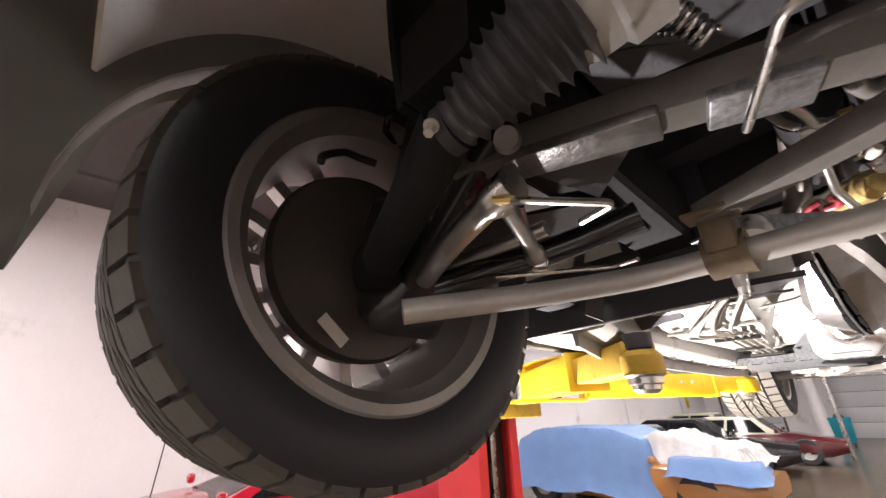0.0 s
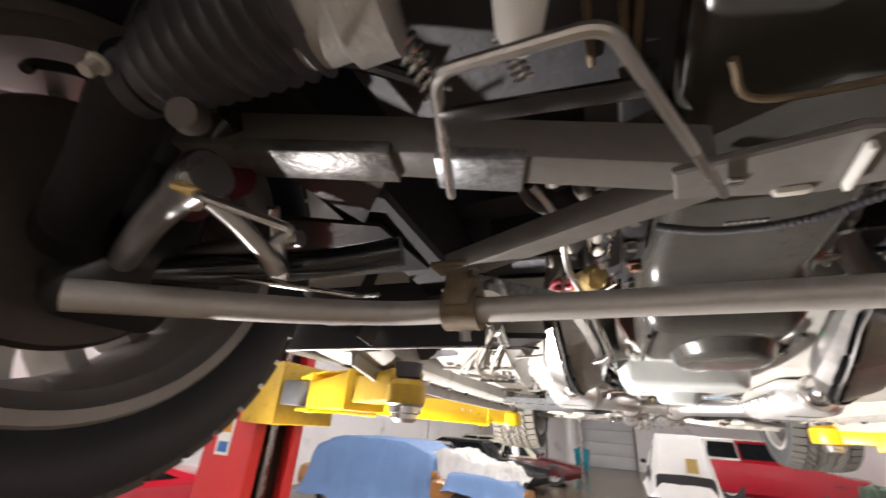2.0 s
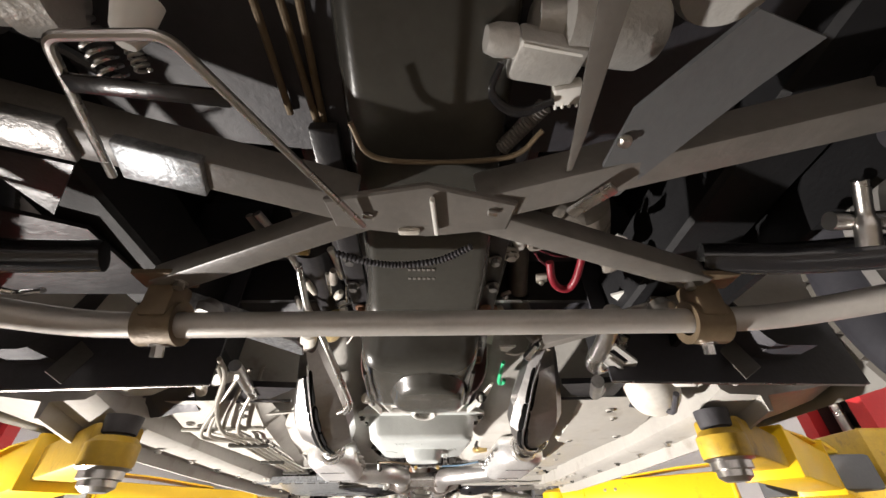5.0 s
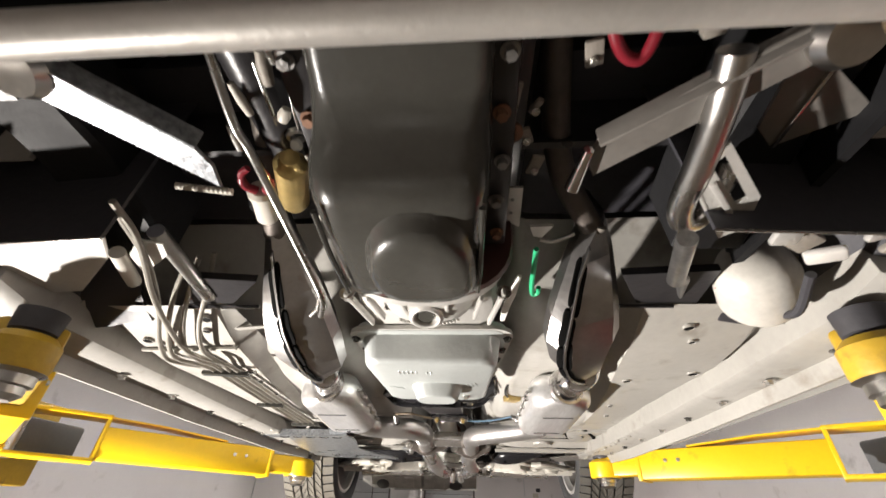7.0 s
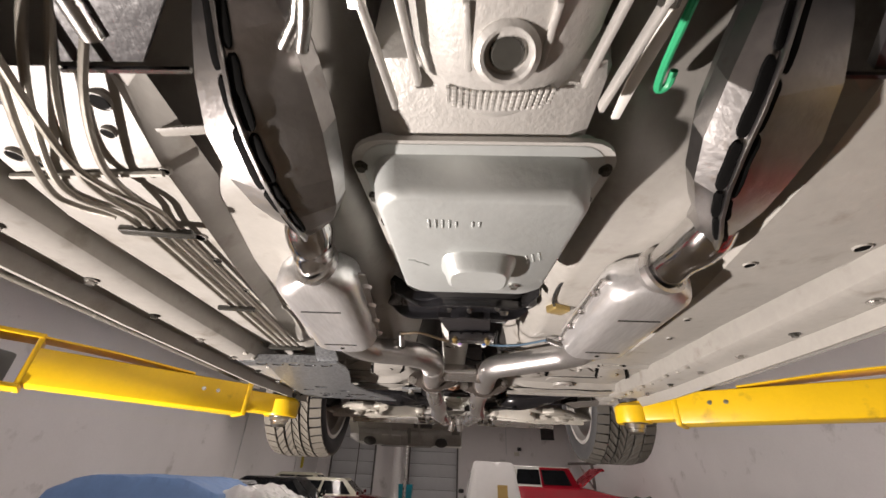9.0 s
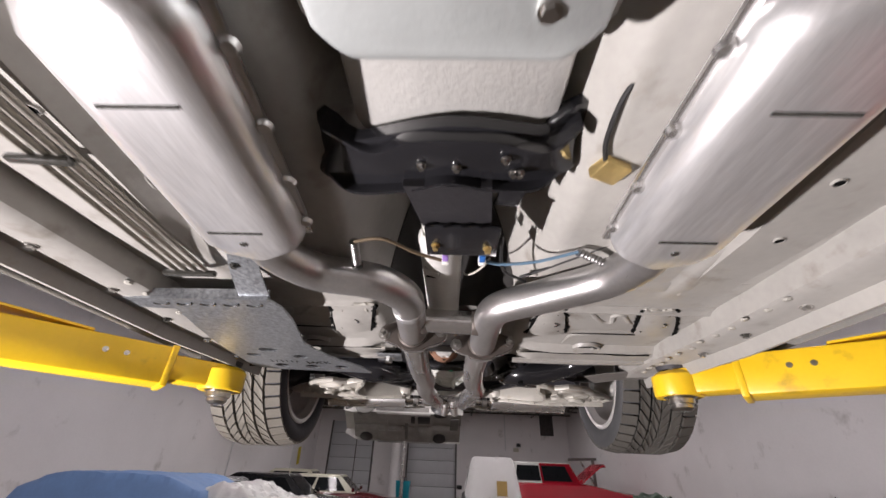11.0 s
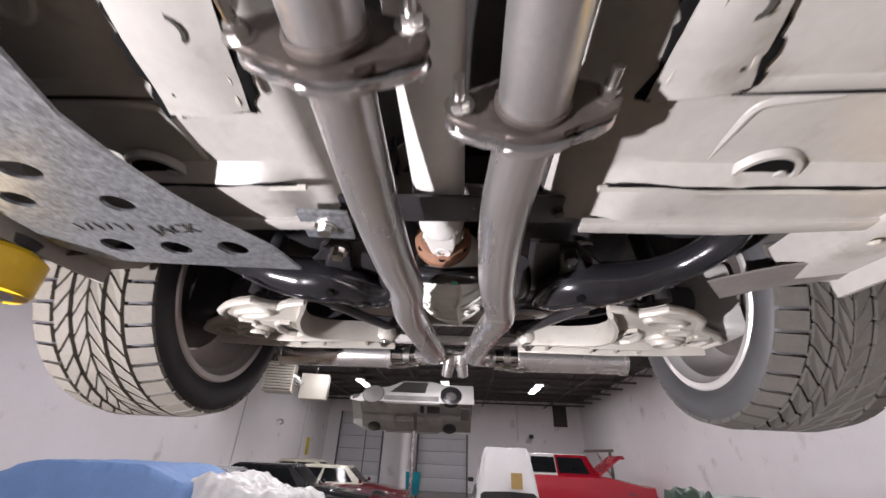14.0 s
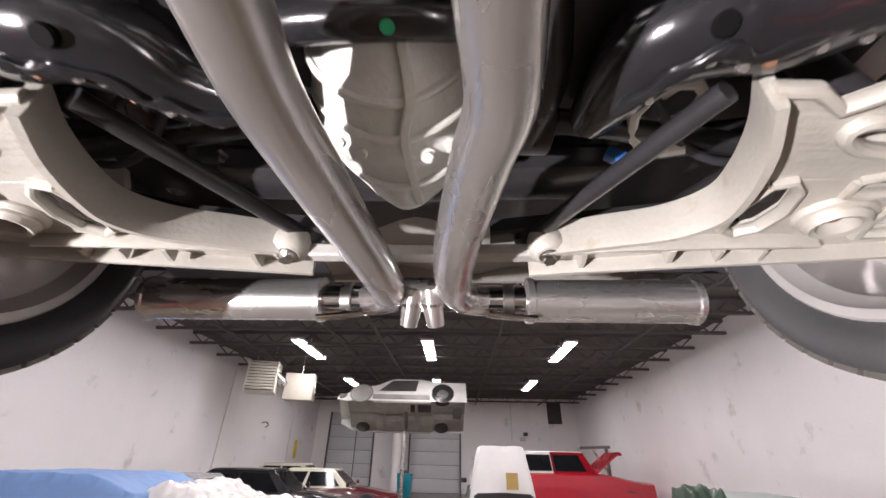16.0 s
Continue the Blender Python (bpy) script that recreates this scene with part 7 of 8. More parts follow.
    part("outer_rim", tube(B(), [(x, y, zc - 0.004) for x, y in outer[len(web) + 4:] + outer[:1]], 0.0095, 10), M_ARM, arm_o)
    part("beam_flange", ribbon(B(), [(s * x, y, zc - 0.008) for x, y in ((0.185, 3.285), (0.30, 3.270), (0.45, 3.250), (0.60, 3.230), (0.69, 3.208))], 0.012, 0.042), M_ARM, arm_o)
    part("beam_rib", ribbon(B(), [(s * x, y, zc - 0.012) for x, y in ((0.21, 3.213), (0.32, 3.198), (0.45, 3.19), (0.60, 3.185))], 0.009, 0.024), M_ARM, arm_o)
    for x in (0.26, 0.375, 0.455, 0.53):
        part("stiffener", ribbon(B(), [(s * x, 3.205, zc - 0.010), (s * (x + 0.004), 3.235, zc - 0.012), (s * (x + 0.006), 3.262 - 0.13 * (x - 0.26), zc - 0.012)], 0.009, 0.026), M_ARM, arm_o)
    part("eye_bowl", lathe(B(), [(0.0, 0.018), (0.03, 0.014), (0.052, 0.006), (0.058, 0.0)], (s * 0.505, 2.932, zc + 0.004), (0, 0, 1), 24), M_ARM, arm_o)
    part("joint_ring", lathe(B(), [(0.027, -0.022), (0.036, -0.024), (0.042, -0.016), (0.042, 0.02), (0.027, 0.02)], (s * 0.572, 3.108, zc - 0.004), (0, 0, 1), 28, True), M_ARM, arm_o)
    part("ball_joint", lathe(B(), [(0, -0.006), (0.018, -0.006), (0.027, 0.004), (0, 0.02)], (s * 0.572, 3.108, zc), (0, 0, 1), 20), M_MANIF, arm_o)
    part("rusty_nut", bolt(B(), (s * 0.572, 3.108, zc - 0.004), (0, 0, -1), 0.011, 0.010), M_RUST, arm_o)
    part("inner_bush", lathe(B(), [(0, -0.024), (0.020, -0.024), (0.030, -0.014), (0.033, 0.0), (0.030, 0.022), (0, 0.024)], (s * 0.205, 3.215, zc - 0.004), (0, 0.3, 1), 24), M_ARM, arm_o)
    part("bush_bolt", bolt(B(), (s * 0.205, 3.207, zc - 0.027), (0, -0.2, -1), 0.011, 0.010), M_STEEL, arm_o)
    base = ORIGIN[car.name]
    for ob in [arm_o] + list(arm_o.children):
        for v in ob.data.vertices:
            q = v.co + base
            ax = abs(q.x)
            k = sm(0.20, 0.42, ax)
            v.co = Vector((s * (0.34 + (ax - 0.34) * (0.97 - 0.15 * sm(0.34, 0.5, ax) + 0.12 * sm(0.58, 0.69, ax))), 2.868 + (q.y - 2.868) * (0.91 - 0.16 * k), q.z + 0.006 - 0.026 * k)) - base
        ob.data.update()
    part("toe_link", tube(B(), [(s * 0.190, 3.190, 1.826), (s * 0.318, 2.885, 1.806)], 0.0125, 18), M_BLACK, car, "black tubular link")
    part("link_joint", lathe(B(), [(0, -0.02), (0.018, -0.018), (0.022, 0.0), (0.018, 0.018), (0, 0.02)], (s * 0.183, 3.20, 1.834), (0.3, 0, 1), 18), M_BLACK, car)
    part("hub_carrier", loft(B(), [[Vector((s * x, RY + 0.0 + dy, RZ + dz)) for dy, dz in rounded(w, h, 0.03, 4)] for x, w, h in ((0.62, 0.07, 0.14), (0.66, 0.13, 0.20), (0.72, 0.15, 0.20))]), M_BLACK if s < 0 else M_ALU, car, "cast hub carrier")
    part("half_shaft", tube(B(), [(s * 0.10, 2.99, 1.885), (s * 0.18, 2.995, 1.885), (s * 0.19, 2.995, 1.885), (s * 0.50, 3.05, 1.885), (s * 0.51, 3.05, 1.885), (s * 0.62, 3.07, 1.885)], [0.045, 0.045, 0.016, 0.016, 0.042, 0.042], 20), M_BLACK, car)
    part("upper_arm", ribbon(B(), [(s * 0.18, 3.12, 1.94), (s * 0.40, 3.10, 1.945), (s * 0.62, 3.09, 1.97)], 0.05, 0.03), M_BLACK, car)
    part("damper", tube(B(), [(s * 0.49, 2.93, 1.83), (s * 0.47, 2.97, 2.14)], 0.022, 18), M_BLACK, car)
    part("coil_spring", coil(B(), (s * 0.33, 2.99, 1.86), (s * 0.33, 2.99, 2.12), 0.045, 0.0075, 5), M_WHITE if s > 0 else M_BLACK, car)
    for k in range(5):
        random.seed(200 + k + (50 if s > 0 else 0))
        c = (s * random.uniform(0.15, 0.34), random.uniform(2.97, 3.14), random.uniform(1.88, 1.94))
        fit = part("line_bracket", box(B(), c, (0.02 + 0.02 * random.random(), 0.012, 0.008), (20 * k, 10, 35 * k), 0.003), (M_BLACKG, M_KSTEEL, M_SCUFF)[k % 3], car)
        part("bracket_screw", bolt(B(), (c[0], c[1], c[2] - 0.005), (0, -0.3, -1), 0.005, 0.006), M_SCUFF, fit)
    part("brake_hose", tube(B(), curve_points([(s * 0.30, 2.96, 1.90), (s * 0.36, 3.02, 1.865), (s * 0.45, 3.06, 1.87), (s * 0.56, 3.05, 1.90)], 6), 0.006, 10), M_PLASTIC, car)
    part("rear_brace", ribbon(B(), [(s * 0.12, 3.20, 1.84), (s * 0.40, 3.18, 1.86), (s * 0.58, 3.16, 1.90)], 0.04, 0.03), M_BLACK, car)
    if s < 0:
        part("valance_strip", sheet(B(), lambda u, v: Vector((s * (0.50 + 0.26 * u), 2.63 + 0.06 * v, 1.79 + 0.12 * v - 0.02 * u)), 6, 4, 0.004), M_PLASTIC, car, "loose wheel-arch liner edge")
    else:
        part("valance_strip", sheet(B(), lambda u, v: Vector((0.485 + 0.25 * u + 0.05 * v, 2.745 - 0.165 * u + 0.055 * v, 1.802 - 0.01 * v + 0.004 * math.sin(u * 5))), 10, 5, 0.004), M_KSTEEL, car, "loose grey wheel-arch liner edge")
part("subframe_cross", ribbon(B(), [(-0.30, 3.12, 1.90), (0, 3.13, 1.90), (0.30, 3.12, 1.90)], 0.08, 0.05), M_BLACK, car)
part("rear_cover", sheet(B(), lambda u, v: Vector((-0.62 + 1.24 * u, 2.83 + 0.62 * v, 2.02 + 0.02 * math.sin(u * 30))), 30, 10, 0.006), M_BLACK, car, "black underside above the axle")
part("rear_crossbeam", ribbon(B(), [(-0.22, 3.20, 1.80), (0, 3.205, 1.80), (0.22, 3.20, 1.80)], 0.028, 0.022), M_ALU, car)
part("blue_tag", box(B(), (0.27, 3.02, 1.845), (0.03, 0.02, 0.015), (20, 30, 0), 0.003), M_BLUEP, car)
part("muffler_heat_plate", sheet(B(), lambda u, v: Vector((-0.64 + 0.4 * u, 3.36 + 0.16 * v, 1.885 + 0.01 * math.sin(v * 3))), 6, 4, 0.002), M_BLACK, car)

# ---- galvanised jacking plate under one sill ----


def plate_m():
    return pose(0, 0, 1.772)


outline = [(-0.70, 2.012), (-0.362, 2.004), (-0.351, 2.05), (-0.354, 2.12), (-0.374, 2.23), (-0.390, 2.305), (-0.382, 2.37), (-0.363, 2.44), (-0.337, 2.50), (-0.312, 2.54), (-0.288, 2.58), (-0.278, 2.62), (-0.270, 2.664), (-0.46, 2.650), (-0.60, 2.638), (-0.655, 2.59), (-0.642, 2.36), (-0.616, 2.20), (-0.588, 2.068), (-0.70, 2.062)]
HOLES = ((-0.521, 2.392, 0.027, 0.018), (-0.588, 2.453, 0.022, 0.018), (-0.451, 2.462, 0.022, 0.020), (-0.548, 2.582, 0.024, 0.024), (-0.452, 2.590, 0.024, 0.024), (-0.355, 2.588, 0.024, 0.025))
rims = [[(hx + rx * math.cos(2 * math.pi * a / 24), hy + ry * math.sin(2 * math.pi * a / 24)) for a in range(24)] for hx, hy, rx, ry in HOLES]
bm = pierced(B(), outline, rims, plate_m(), 0.005)
jack = part("jacking_plate", bm, M_GALV, car, "mottled galvanised steel plate with round holes", smooth=False)
part("fold", span(B(), (-0.70, 2.010, 1.782), (-0.362, 2.002, 1.782), 0.004, 0.022), M_GALV, jack)
for k in range(5):
    c = plate_m() @ Vector((-0.598 + 0.049 * k, 2.030, -0.001))
    part("stamped_arc", tube(B(), [c + Vector((0.017 * math.cos(a), 0.011 * math.sin(a), 0)) for a in (math.pi * 0.9 - math.pi * 1.0 * q / 8 for q in range(9))], 0.002, 6), M_OILPAN, jack)
strip = part("plate_strap", ribbon(B(), [(-0.335, 1.78, 1.830), (-0.365, 1.87, 1.818), (-0.385, 1.93, 1.806), (-0.390, 1.985, 1.786), (-0.390, 2.004, 1.779)], [0.05, 0.052, 0.055, 0.06, 0.062], 0.004), M_GALV, car, "bright galvanised strap")
part("strap_bolt", bolt(B(), (-0.398, 1.918, 1.806), (0, 0, -1), 0.006, 0.005), M_OILPAN, strip)
txt = bpy.data.curves.new("plate_text", "FONT")
txt.body, txt.size, txt.extrude = "JACK", 0.034, 0.0006
tob = new("stamped_text", txt)
deps = bpy.context.evaluated_depsgraph_get()
tme = bpy.data.meshes.new_from_object(tob.evaluated_get(deps))
bpy.data.objects.remove(tob)
tme.transform(Matrix.Translation(-ORIGIN[car.name]) @ plate_m() @ pose(-0.450, 2.540, -0.0014, 180, 0, -6))
tme.materials.clear()
tme.materials.append(M_OILPAN)
lt = new("stamped_text", tme)
lt.parent = jack
ORIGIN[lt.name] = ORIGIN[car.name]
for k in range(6):
    c = plate_m() @ Vector((-0.56 + 0.016 * k, 2.520, -0.0012))
    part("engraved_mark", box(B(), c, (0.0022, 0.020, 0.001), (0, 0, 14 if k % 2 else -10)), M_OILPAN, jack)
# plate over the bracket near the tunnel
part("mount_plate", box(B(), (-0.196, 2.560, 1.804), (0.078, 0.078, 0.006), (0, 0, 4), 0.001), M_GALV, car, "small galvanised plate")
part("mount_nut", bolt(B(), (-0.198, 2.562, 1.801), (0, 0, -1), 0.012, 0.012), M_STEEL, car)

# ---- vehicles and things round the lift ----
M_GLASS = mat("dark_car_glass", (0.02, 0.022, 0.025), 0.06, vary=0.1, bump=0.0, coat=0.5)
M_CHROME = mat("chrome", (0.75, 0.75, 0.75), 0.1, 1.0, vary=0.05)


def vehicle(name, at, heading, size, cab, paint, label, hood=0.62, roof_paint=None, lift_hood=False):
    """A parked car: lower body, cabin, panes, four wheels. size: length, width, height. cab: where screen, roof and tail begin and end, as shares of the length from the nose."""
    L, W, H = size
    m = Matrix.Translation(at) @ pose(0, 0, 0, 0, 0, heading)
    v = thing(name, at, label, "car")
    hz = H * hood
    rings = []
    for k in range(25):
        t = k / 24
        x = L * (0.5 - t)
        w = W * (0.5 - 0.07 * sm(0.12, 0, t) - 0.06 * sm(0.88, 1, t))
        z1 = hz * (0.80 + 0.20 * sm(0, cab[0], t)) * (1 - 0.06 * sm(0.85, 1, t))
        z0 = 0.20 + 0.12 * sm(0.1, 0, t) + 0.12 * sm(0.9, 1, t)
        rings.append([m @ Vector((x, y, z)) for y, z in ((-w * 0.9, z0), (w * 0.9, z0), (w, z0 + 0.12), (w * 1.01, z0 + (z1 - z0) * 0.55), (w * 0.97, z1 - 0.05), (w * 0.86, z1), (0, z1 + 0.02), (-w * 0.86, z1), (-w * 0.97, z1 - 0.05), (-w * 1.01, z0 + (z1 - z0) * 0.55), (-w, z0 + 0.12))])
    part("body", loft(B(), rings), paint, v, angle=30)
    c0, c1, c2, c3 = [L * (0.5 - q) for q in cab]
    wb, wt = W * 0.44, W * 0.36

    def quad(pts, mt, nm):
        bm = B()
        bm.faces.new([bm.verts.new(m @ Vector(p)) for p in pts])
        bmesh.ops.solidify(bm, geom=bm.faces[:], thickness=0.006)
        return part(nm, bm, mt, v)
    zb = hz - 0.02
    rp = roof_paint or paint
    bm = B()
    rings = [[m @ Vector(p) for p in ((c0, -wb, zb), (c0, wb, zb), (c3, wb, zb), (c3, -wb, zb))], [m @ Vector(p) for p in ((c1, -wt, H - 0.03), (c1, wt, H - 0.03), (c2, wt, H - 0.03), (c2, -wt, H - 0.03))], [m @ Vector(p) for p in ((c1 - 0.06, -wt + 0.08, H), (c1 - 0.06, wt - 0.08, H), (c2 + 0.06, wt - 0.08, H), (c2 + 0.06, -wt + 0.08, H))]]
    part("cabin", loft(bm, rings), rp, v, angle=20)

    def lerp(a, b, t):
        return tuple(p + (q - p) * t for p, q in zip(a, b))
    for s in (-1, 1):
        o = 0.012 * s
        lo0, lo1, hi0, hi1 = (c0, s * wb + o, zb), (c3, s * wb + o, zb), (c1, s * wt + o, H - 0.03), (c2, s * wt + o, H - 0.03)
        if roof_paint and lift_hood:
            d = 0.006 * s
            quad([lerp((c0, s * wb + d, zb), (c3, s * wb + d, zb), a) if k < 2 else lerp((c1, s * wt + d, H - 0.03), (c2, s * wt + d, H - 0.03), a) for k, a in enumerate((0.0, 0.53, 0.53, 0.0))], paint, "door_frame")
        for a, b in ((0.10, 0.50), (0.54, 0.90)):
            q = [lerp(lo0, lo1, a), lerp(lo0, lo1, b), lerp(hi0, hi1, b), lerp(hi0, hi1, a)]
            q = [lerp(q[0], q[3], 0.12), lerp(q[1], q[2], 0.12), lerp(q[1], q[2], 0.88), lerp(q[0], q[3], 0.88)]
            quad(q, M_GLASS, "side_window")
    for a, b, e in ((c0, c1, 0.012), (c3, c2, -0.012)):
        q = [(a + e, -wb, zb), (a + e, wb, zb), (b + e, wt, H - 0.03), (b + e, -wt, H - 0.03)]
        q = [lerp(lerp(q[0], q[1], 0.07), lerp(q[3], q[2], 0.07), 0.1), lerp(lerp(q[0], q[1], 0.93), lerp(q[3], q[2], 0.93), 0.1), lerp(lerp(q[0], q[1], 0.93), lerp(q[3], q[2], 0.93), 0.92), lerp(lerp(q[0], q[1], 0.07), lerp(q[3], q[2], 0.07), 0.92)]
        quad(q, M_GLASS, "windscreen" if e > 0 else "rear_window")
    r = 0.33 if H < 1.6 else 0.40
    for fx in (0.5 - 0.19, -0.5 + 0.2):
        for s in (-1, 1):
            c = m @ Vector((L * fx, s * (W / 2 - 0.11), r))
            ax = (m.to_3x3() @ Vector((0, s, 0))).normalized()
            wl = part("wheel", lathe(B(), [(0.19, -0.1), (r - 0.02, -0.11), (r, -0.09), (r, 0.09), (r - 0.02, 0.115), (0.20, 0.11), (0.19, 0.09)], c, ax, 32, True), M_RUBBER, v)
            part("rim", lathe(B(), [(0, 0.10), (0.06, 0.105), (0.08, 0.07), (0.17, 0.075), (0.195, 0.105), (0.2, 0.06), (0, 0.05)], c, ax, 32), M_RIM, wl)
    for s in (-1, 1):
        p = m @ Vector((L / 2 - 0.07, s * W * 0.33, hz * 0.66))
        part("headlight", lathe(B(), [(0, 0.05), (0.06, 0.045), (0.09, 0.02), (0.095, -0.03), (0, -0.03)], p, (m.to_3x3() @ Vector((1, 0, 0.1))), 20), M_CHROME, v)
        part("mirror", box(B(), m @ Vector((c0 - 0.05, s * (W / 2 + 0.07), hz + 0.08)), (0.09, 0.16, 0.11), (0, 0, heading), 0.03), paint, v)
    if lift_hood:
        a, b = (c0 + 0.05, hz), (c0 + 0.05 + 0.85, hz + 0.62)
        part("raised_hood", ribbon(B(), [m @ Vector(p) for p in ((a[0], 0, a[1]), ((a[0] + b[0]) / 2, 0, (a[1] + b[1]) / 2 + 0.02), (b[0], 0, b[1]), (b[0] + 0.05, 0, b[1] - 0.06))], W * 0.8, 0.05, up=(0, 0, 1)), paint, v, "open hood")
        part("hood_prop", tube(B(), [m @ Vector((c0 + 0.95, W * 0.35, hz)), m @ Vector((c0 + 0.7, W * 0.33, hz + 0.46))], 0.012, 8), M_BLACK, v)
    return v


def cover(name, at, heading, L, W, prof, skirt, material, label, fold=0.03, seed=0, cat="car cover", ease=0.72):
    """A loose cover over a car: prof gives its height along the length (0 to 1), skirt its lower edge."""
    m = Matrix.Translation(at) @ pose(0, 0, 0, 0, 0, heading)

    def f(u, v):
        x, y = L * (0.5 - u), W * (v - 0.5)
        a = abs(v - 0.5) * 2
        e = min(sm(0, 0.07, u), sm(1, 0.93, u))
        top = prof(u)
        k = sm(1.0, ease, a)
        sk = skirt + 0.10 * noise.noise(Vector((x * 1.3, y, seed)))
        z = sk + (top - sk) * k * e
        z += fold * noise.noise(Vector((x * 3, y * 3, seed + 4))) * (0.4 + 0.9 * (1 - k)) + fold * 0.5 * noise.noise(Vector((x * 9, y * 9, seed + 9)))
        sway = 0.05 * noise.noise(Vector((x * 4, z * 2, seed)))
        return m @ Vector((x * (1 + 0.02 * (1 - e)) + sway * (1 - e), y + sway * (1 - k), z))
    return solo(name, sheet(B(), f, 70, 44, 0.004), material, label, cat, angle=60)


M_BLUECOVER = mat("blue_tarp", (0.16, 0.29, 0.55), 0.55, vary=0.10, scale=3, fine=30, bump=0.02)
M_CLEAR = mat("milky_plastic_sheet", (0.72, 0.71, 0.69), 0.28, vary=0.10, scale=6, bump=0.03)
M_WHITECOVER = mat("white_cover", (0.80, 0.79, 0.78), 0.6, vary=0.05, scale=3, bump=0.02)
M_GREYCOVER = mat("grey_cover", (0.52, 0.51, 0.52), 0.6, vary=0.06, scale=3, bump=0.02)
M_GREENTARP = mat("green_tarp", (0.035, 0.065, 0.04), 0.5, vary=0.5, scale=14, bump=0.03)
M_SAGE = mat("sage_cover", (0.33, 0.38, 0.36), 0.55, vary=0.10, scale=5, bump=0.02)
M_ORANGE = mat("orange_car_paint", (0.50, 0.22, 0.06), 0.3, vary=0.08, scale=4, coat=0.4)
M_REDCAR = mat("red_car_paint", (0.48, 0.012, 0.03), 0.22, vary=0.06, scale=4, coat=0.6)
M_MAROONCAR = mat("maroon_car_paint", (0.10, 0.012, 0.016), 0.2, vary=0.1, coat=0.6)
M_CREAM = mat("cream_car_paint", (0.62, 0.60, 0.48), 0.25, vary=0.06, coat=0.5)
M_SILVERCAR = mat("silver_car_paint", (0.55, 0.56, 0.57), 0.25, 0.4, vary=0.06, coat=0.5)
M_SHELL = mat("primer_shell", (0.62, 0.61, 0.58), 0.4, vary=0.06, scale=3)
M_SHELLD = mat("shell_underside", (0.27, 0.26, 0.24), 0.5, vary=0.3, scale=2.5)
M_TEAL = mat("teal_plastic", (0.01, 0.30, 0.40), 0.35, vary=0.08)
CAB = (0.30, 0.42, 0.72, 0.88)

vehicle("covered_coupe", (-4.1, 8.3, 0), 0, (4.5, 1.75, 1.22), CAB, M_ORANGE, "orange coupe partly under blue and clear sheets")
cover("blue_tarpaulin", (-4.72, 8.3, 0), 0, 3.0, 2.05, lambda u: 1.30 - 0.25 * sm(0.72, 1, u) - 0.22 * sm(0.30, 0.0, u), 0.26, M_BLUECOVER, "blue tarpaulin draped over the orange coupe", 0.03, 3, "tarpaulin")
cover("blue_sheet", (-2.55, 8.15, 0), 8, 1.3, 1.8, lambda u: 0.88 - 0.1 * sm(0.4, 0, u), 0.60, M_BLUECOVER, "blue sheet over the coupe's nose", 0.03, 8, "tarpaulin")
cover("plastic_sheet", (-3.05, 8.45, 0), -5, 2.1, 1.7, lambda u: 1.17 - 0.22 * sm(0.5, 0, u) + 0.05 * math.sin(u * 14), 0.72, M_CLEAR, "crumpled clear plastic sheet over the coupe", 0.09, 12, "plastic sheet")
vehicle("silver_car", (-5.0, 11.2, 0), 10, (4.4, 1.8, 1.2), CAB, M_SILVERCAR, "silver car parked beyond the covered coupe")
vehicle("black_car", (-4.6, 13.6, 0), 6, (4.6, 1.85, 1.27), CAB, M_BLACKG, "glossy black coupe with chrome trim")
vehicle("maroon_car", (-3.9, 16.4, 0), 4, (4.5, 1.8, 1.25), CAB, M_MAROONCAR, "dark maroon car with a cream roof", roof_paint=M_CREAM)
vehicle("cream_car", (-5.6, 18.6, 0), 4, (4.5, 1.8, 1.35), CAB, M_CREAM, "cream car parked near the end wall")
vehicle("red_car", (-5.7, 2.35, 0), -95, (4.6, 1.9, 1.12), CAB, M_REDCAR, "glossy red sports car parked beside the wall", hood=0.80)
cover("covered_van", (1.05, 13.9, 0), 90, 3.8, 1.62, lambda u: 1.45 + 0.36 * sm(0.62, 0.72, u), 0.42, M_WHITECOVER, "white fabric cover over a tall vehicle", 0.025, 21, ease=0.55)
van = vehicle("pickup_under_cover", (1.05, 13.9, 0), 90, (3.7, 1.4, 1.6), (0.3, 0.4, 0.85, 0.95), M_BLACK, "dark vehicle hidden under a white cover")
solo("cardboard_tag", box(B(), (1.22, 11.96, 1.16), (0.24, 0.01, 0.30), (-4, 0, 0)), mat("cardboard", (0.45, 0.30, 0.10), 0.7, vary=0.1), "tan cardboard square on the white cover", "cardboard")
vehicle("red_truck", (4.15, 18.2, 0), 0, (4.5, 1.95, 1.86), (0.40, 0.47, 0.93, 0.97), M_REDCAR, "red off-road truck with a white roof, hood open", hood=0.66, roof_paint=M_SHELL, lift_hood=True)
cover("sage_cover", (4.35, 9.4, 0), 75, 3.6, 1.9, lambda u: 1.12 - 0.2 * sm(0.7, 1, u), 0.35, M_SAGE, "grey-green cover over a low car", 0.03, 31)
solo("green_tarpaulin", sheet(B(), lambda u, v: Vector((3.35 + 0.75 * (u - 0.5), 9.0 + 0.9 * (v - 0.5), max(0.0, 1.22 * sm(0, 0.25, u) * sm(1, 0.75, u) * sm(0, 0.2, v) * sm(1, 0.8, v) + 0.12 * noise.noise(Vector((u * 6, v * 6, 2)))))), 30, 30, 0.004), M_GREENTARP, "crumpled dark green tarpaulin in a heap", "tarpaulin")
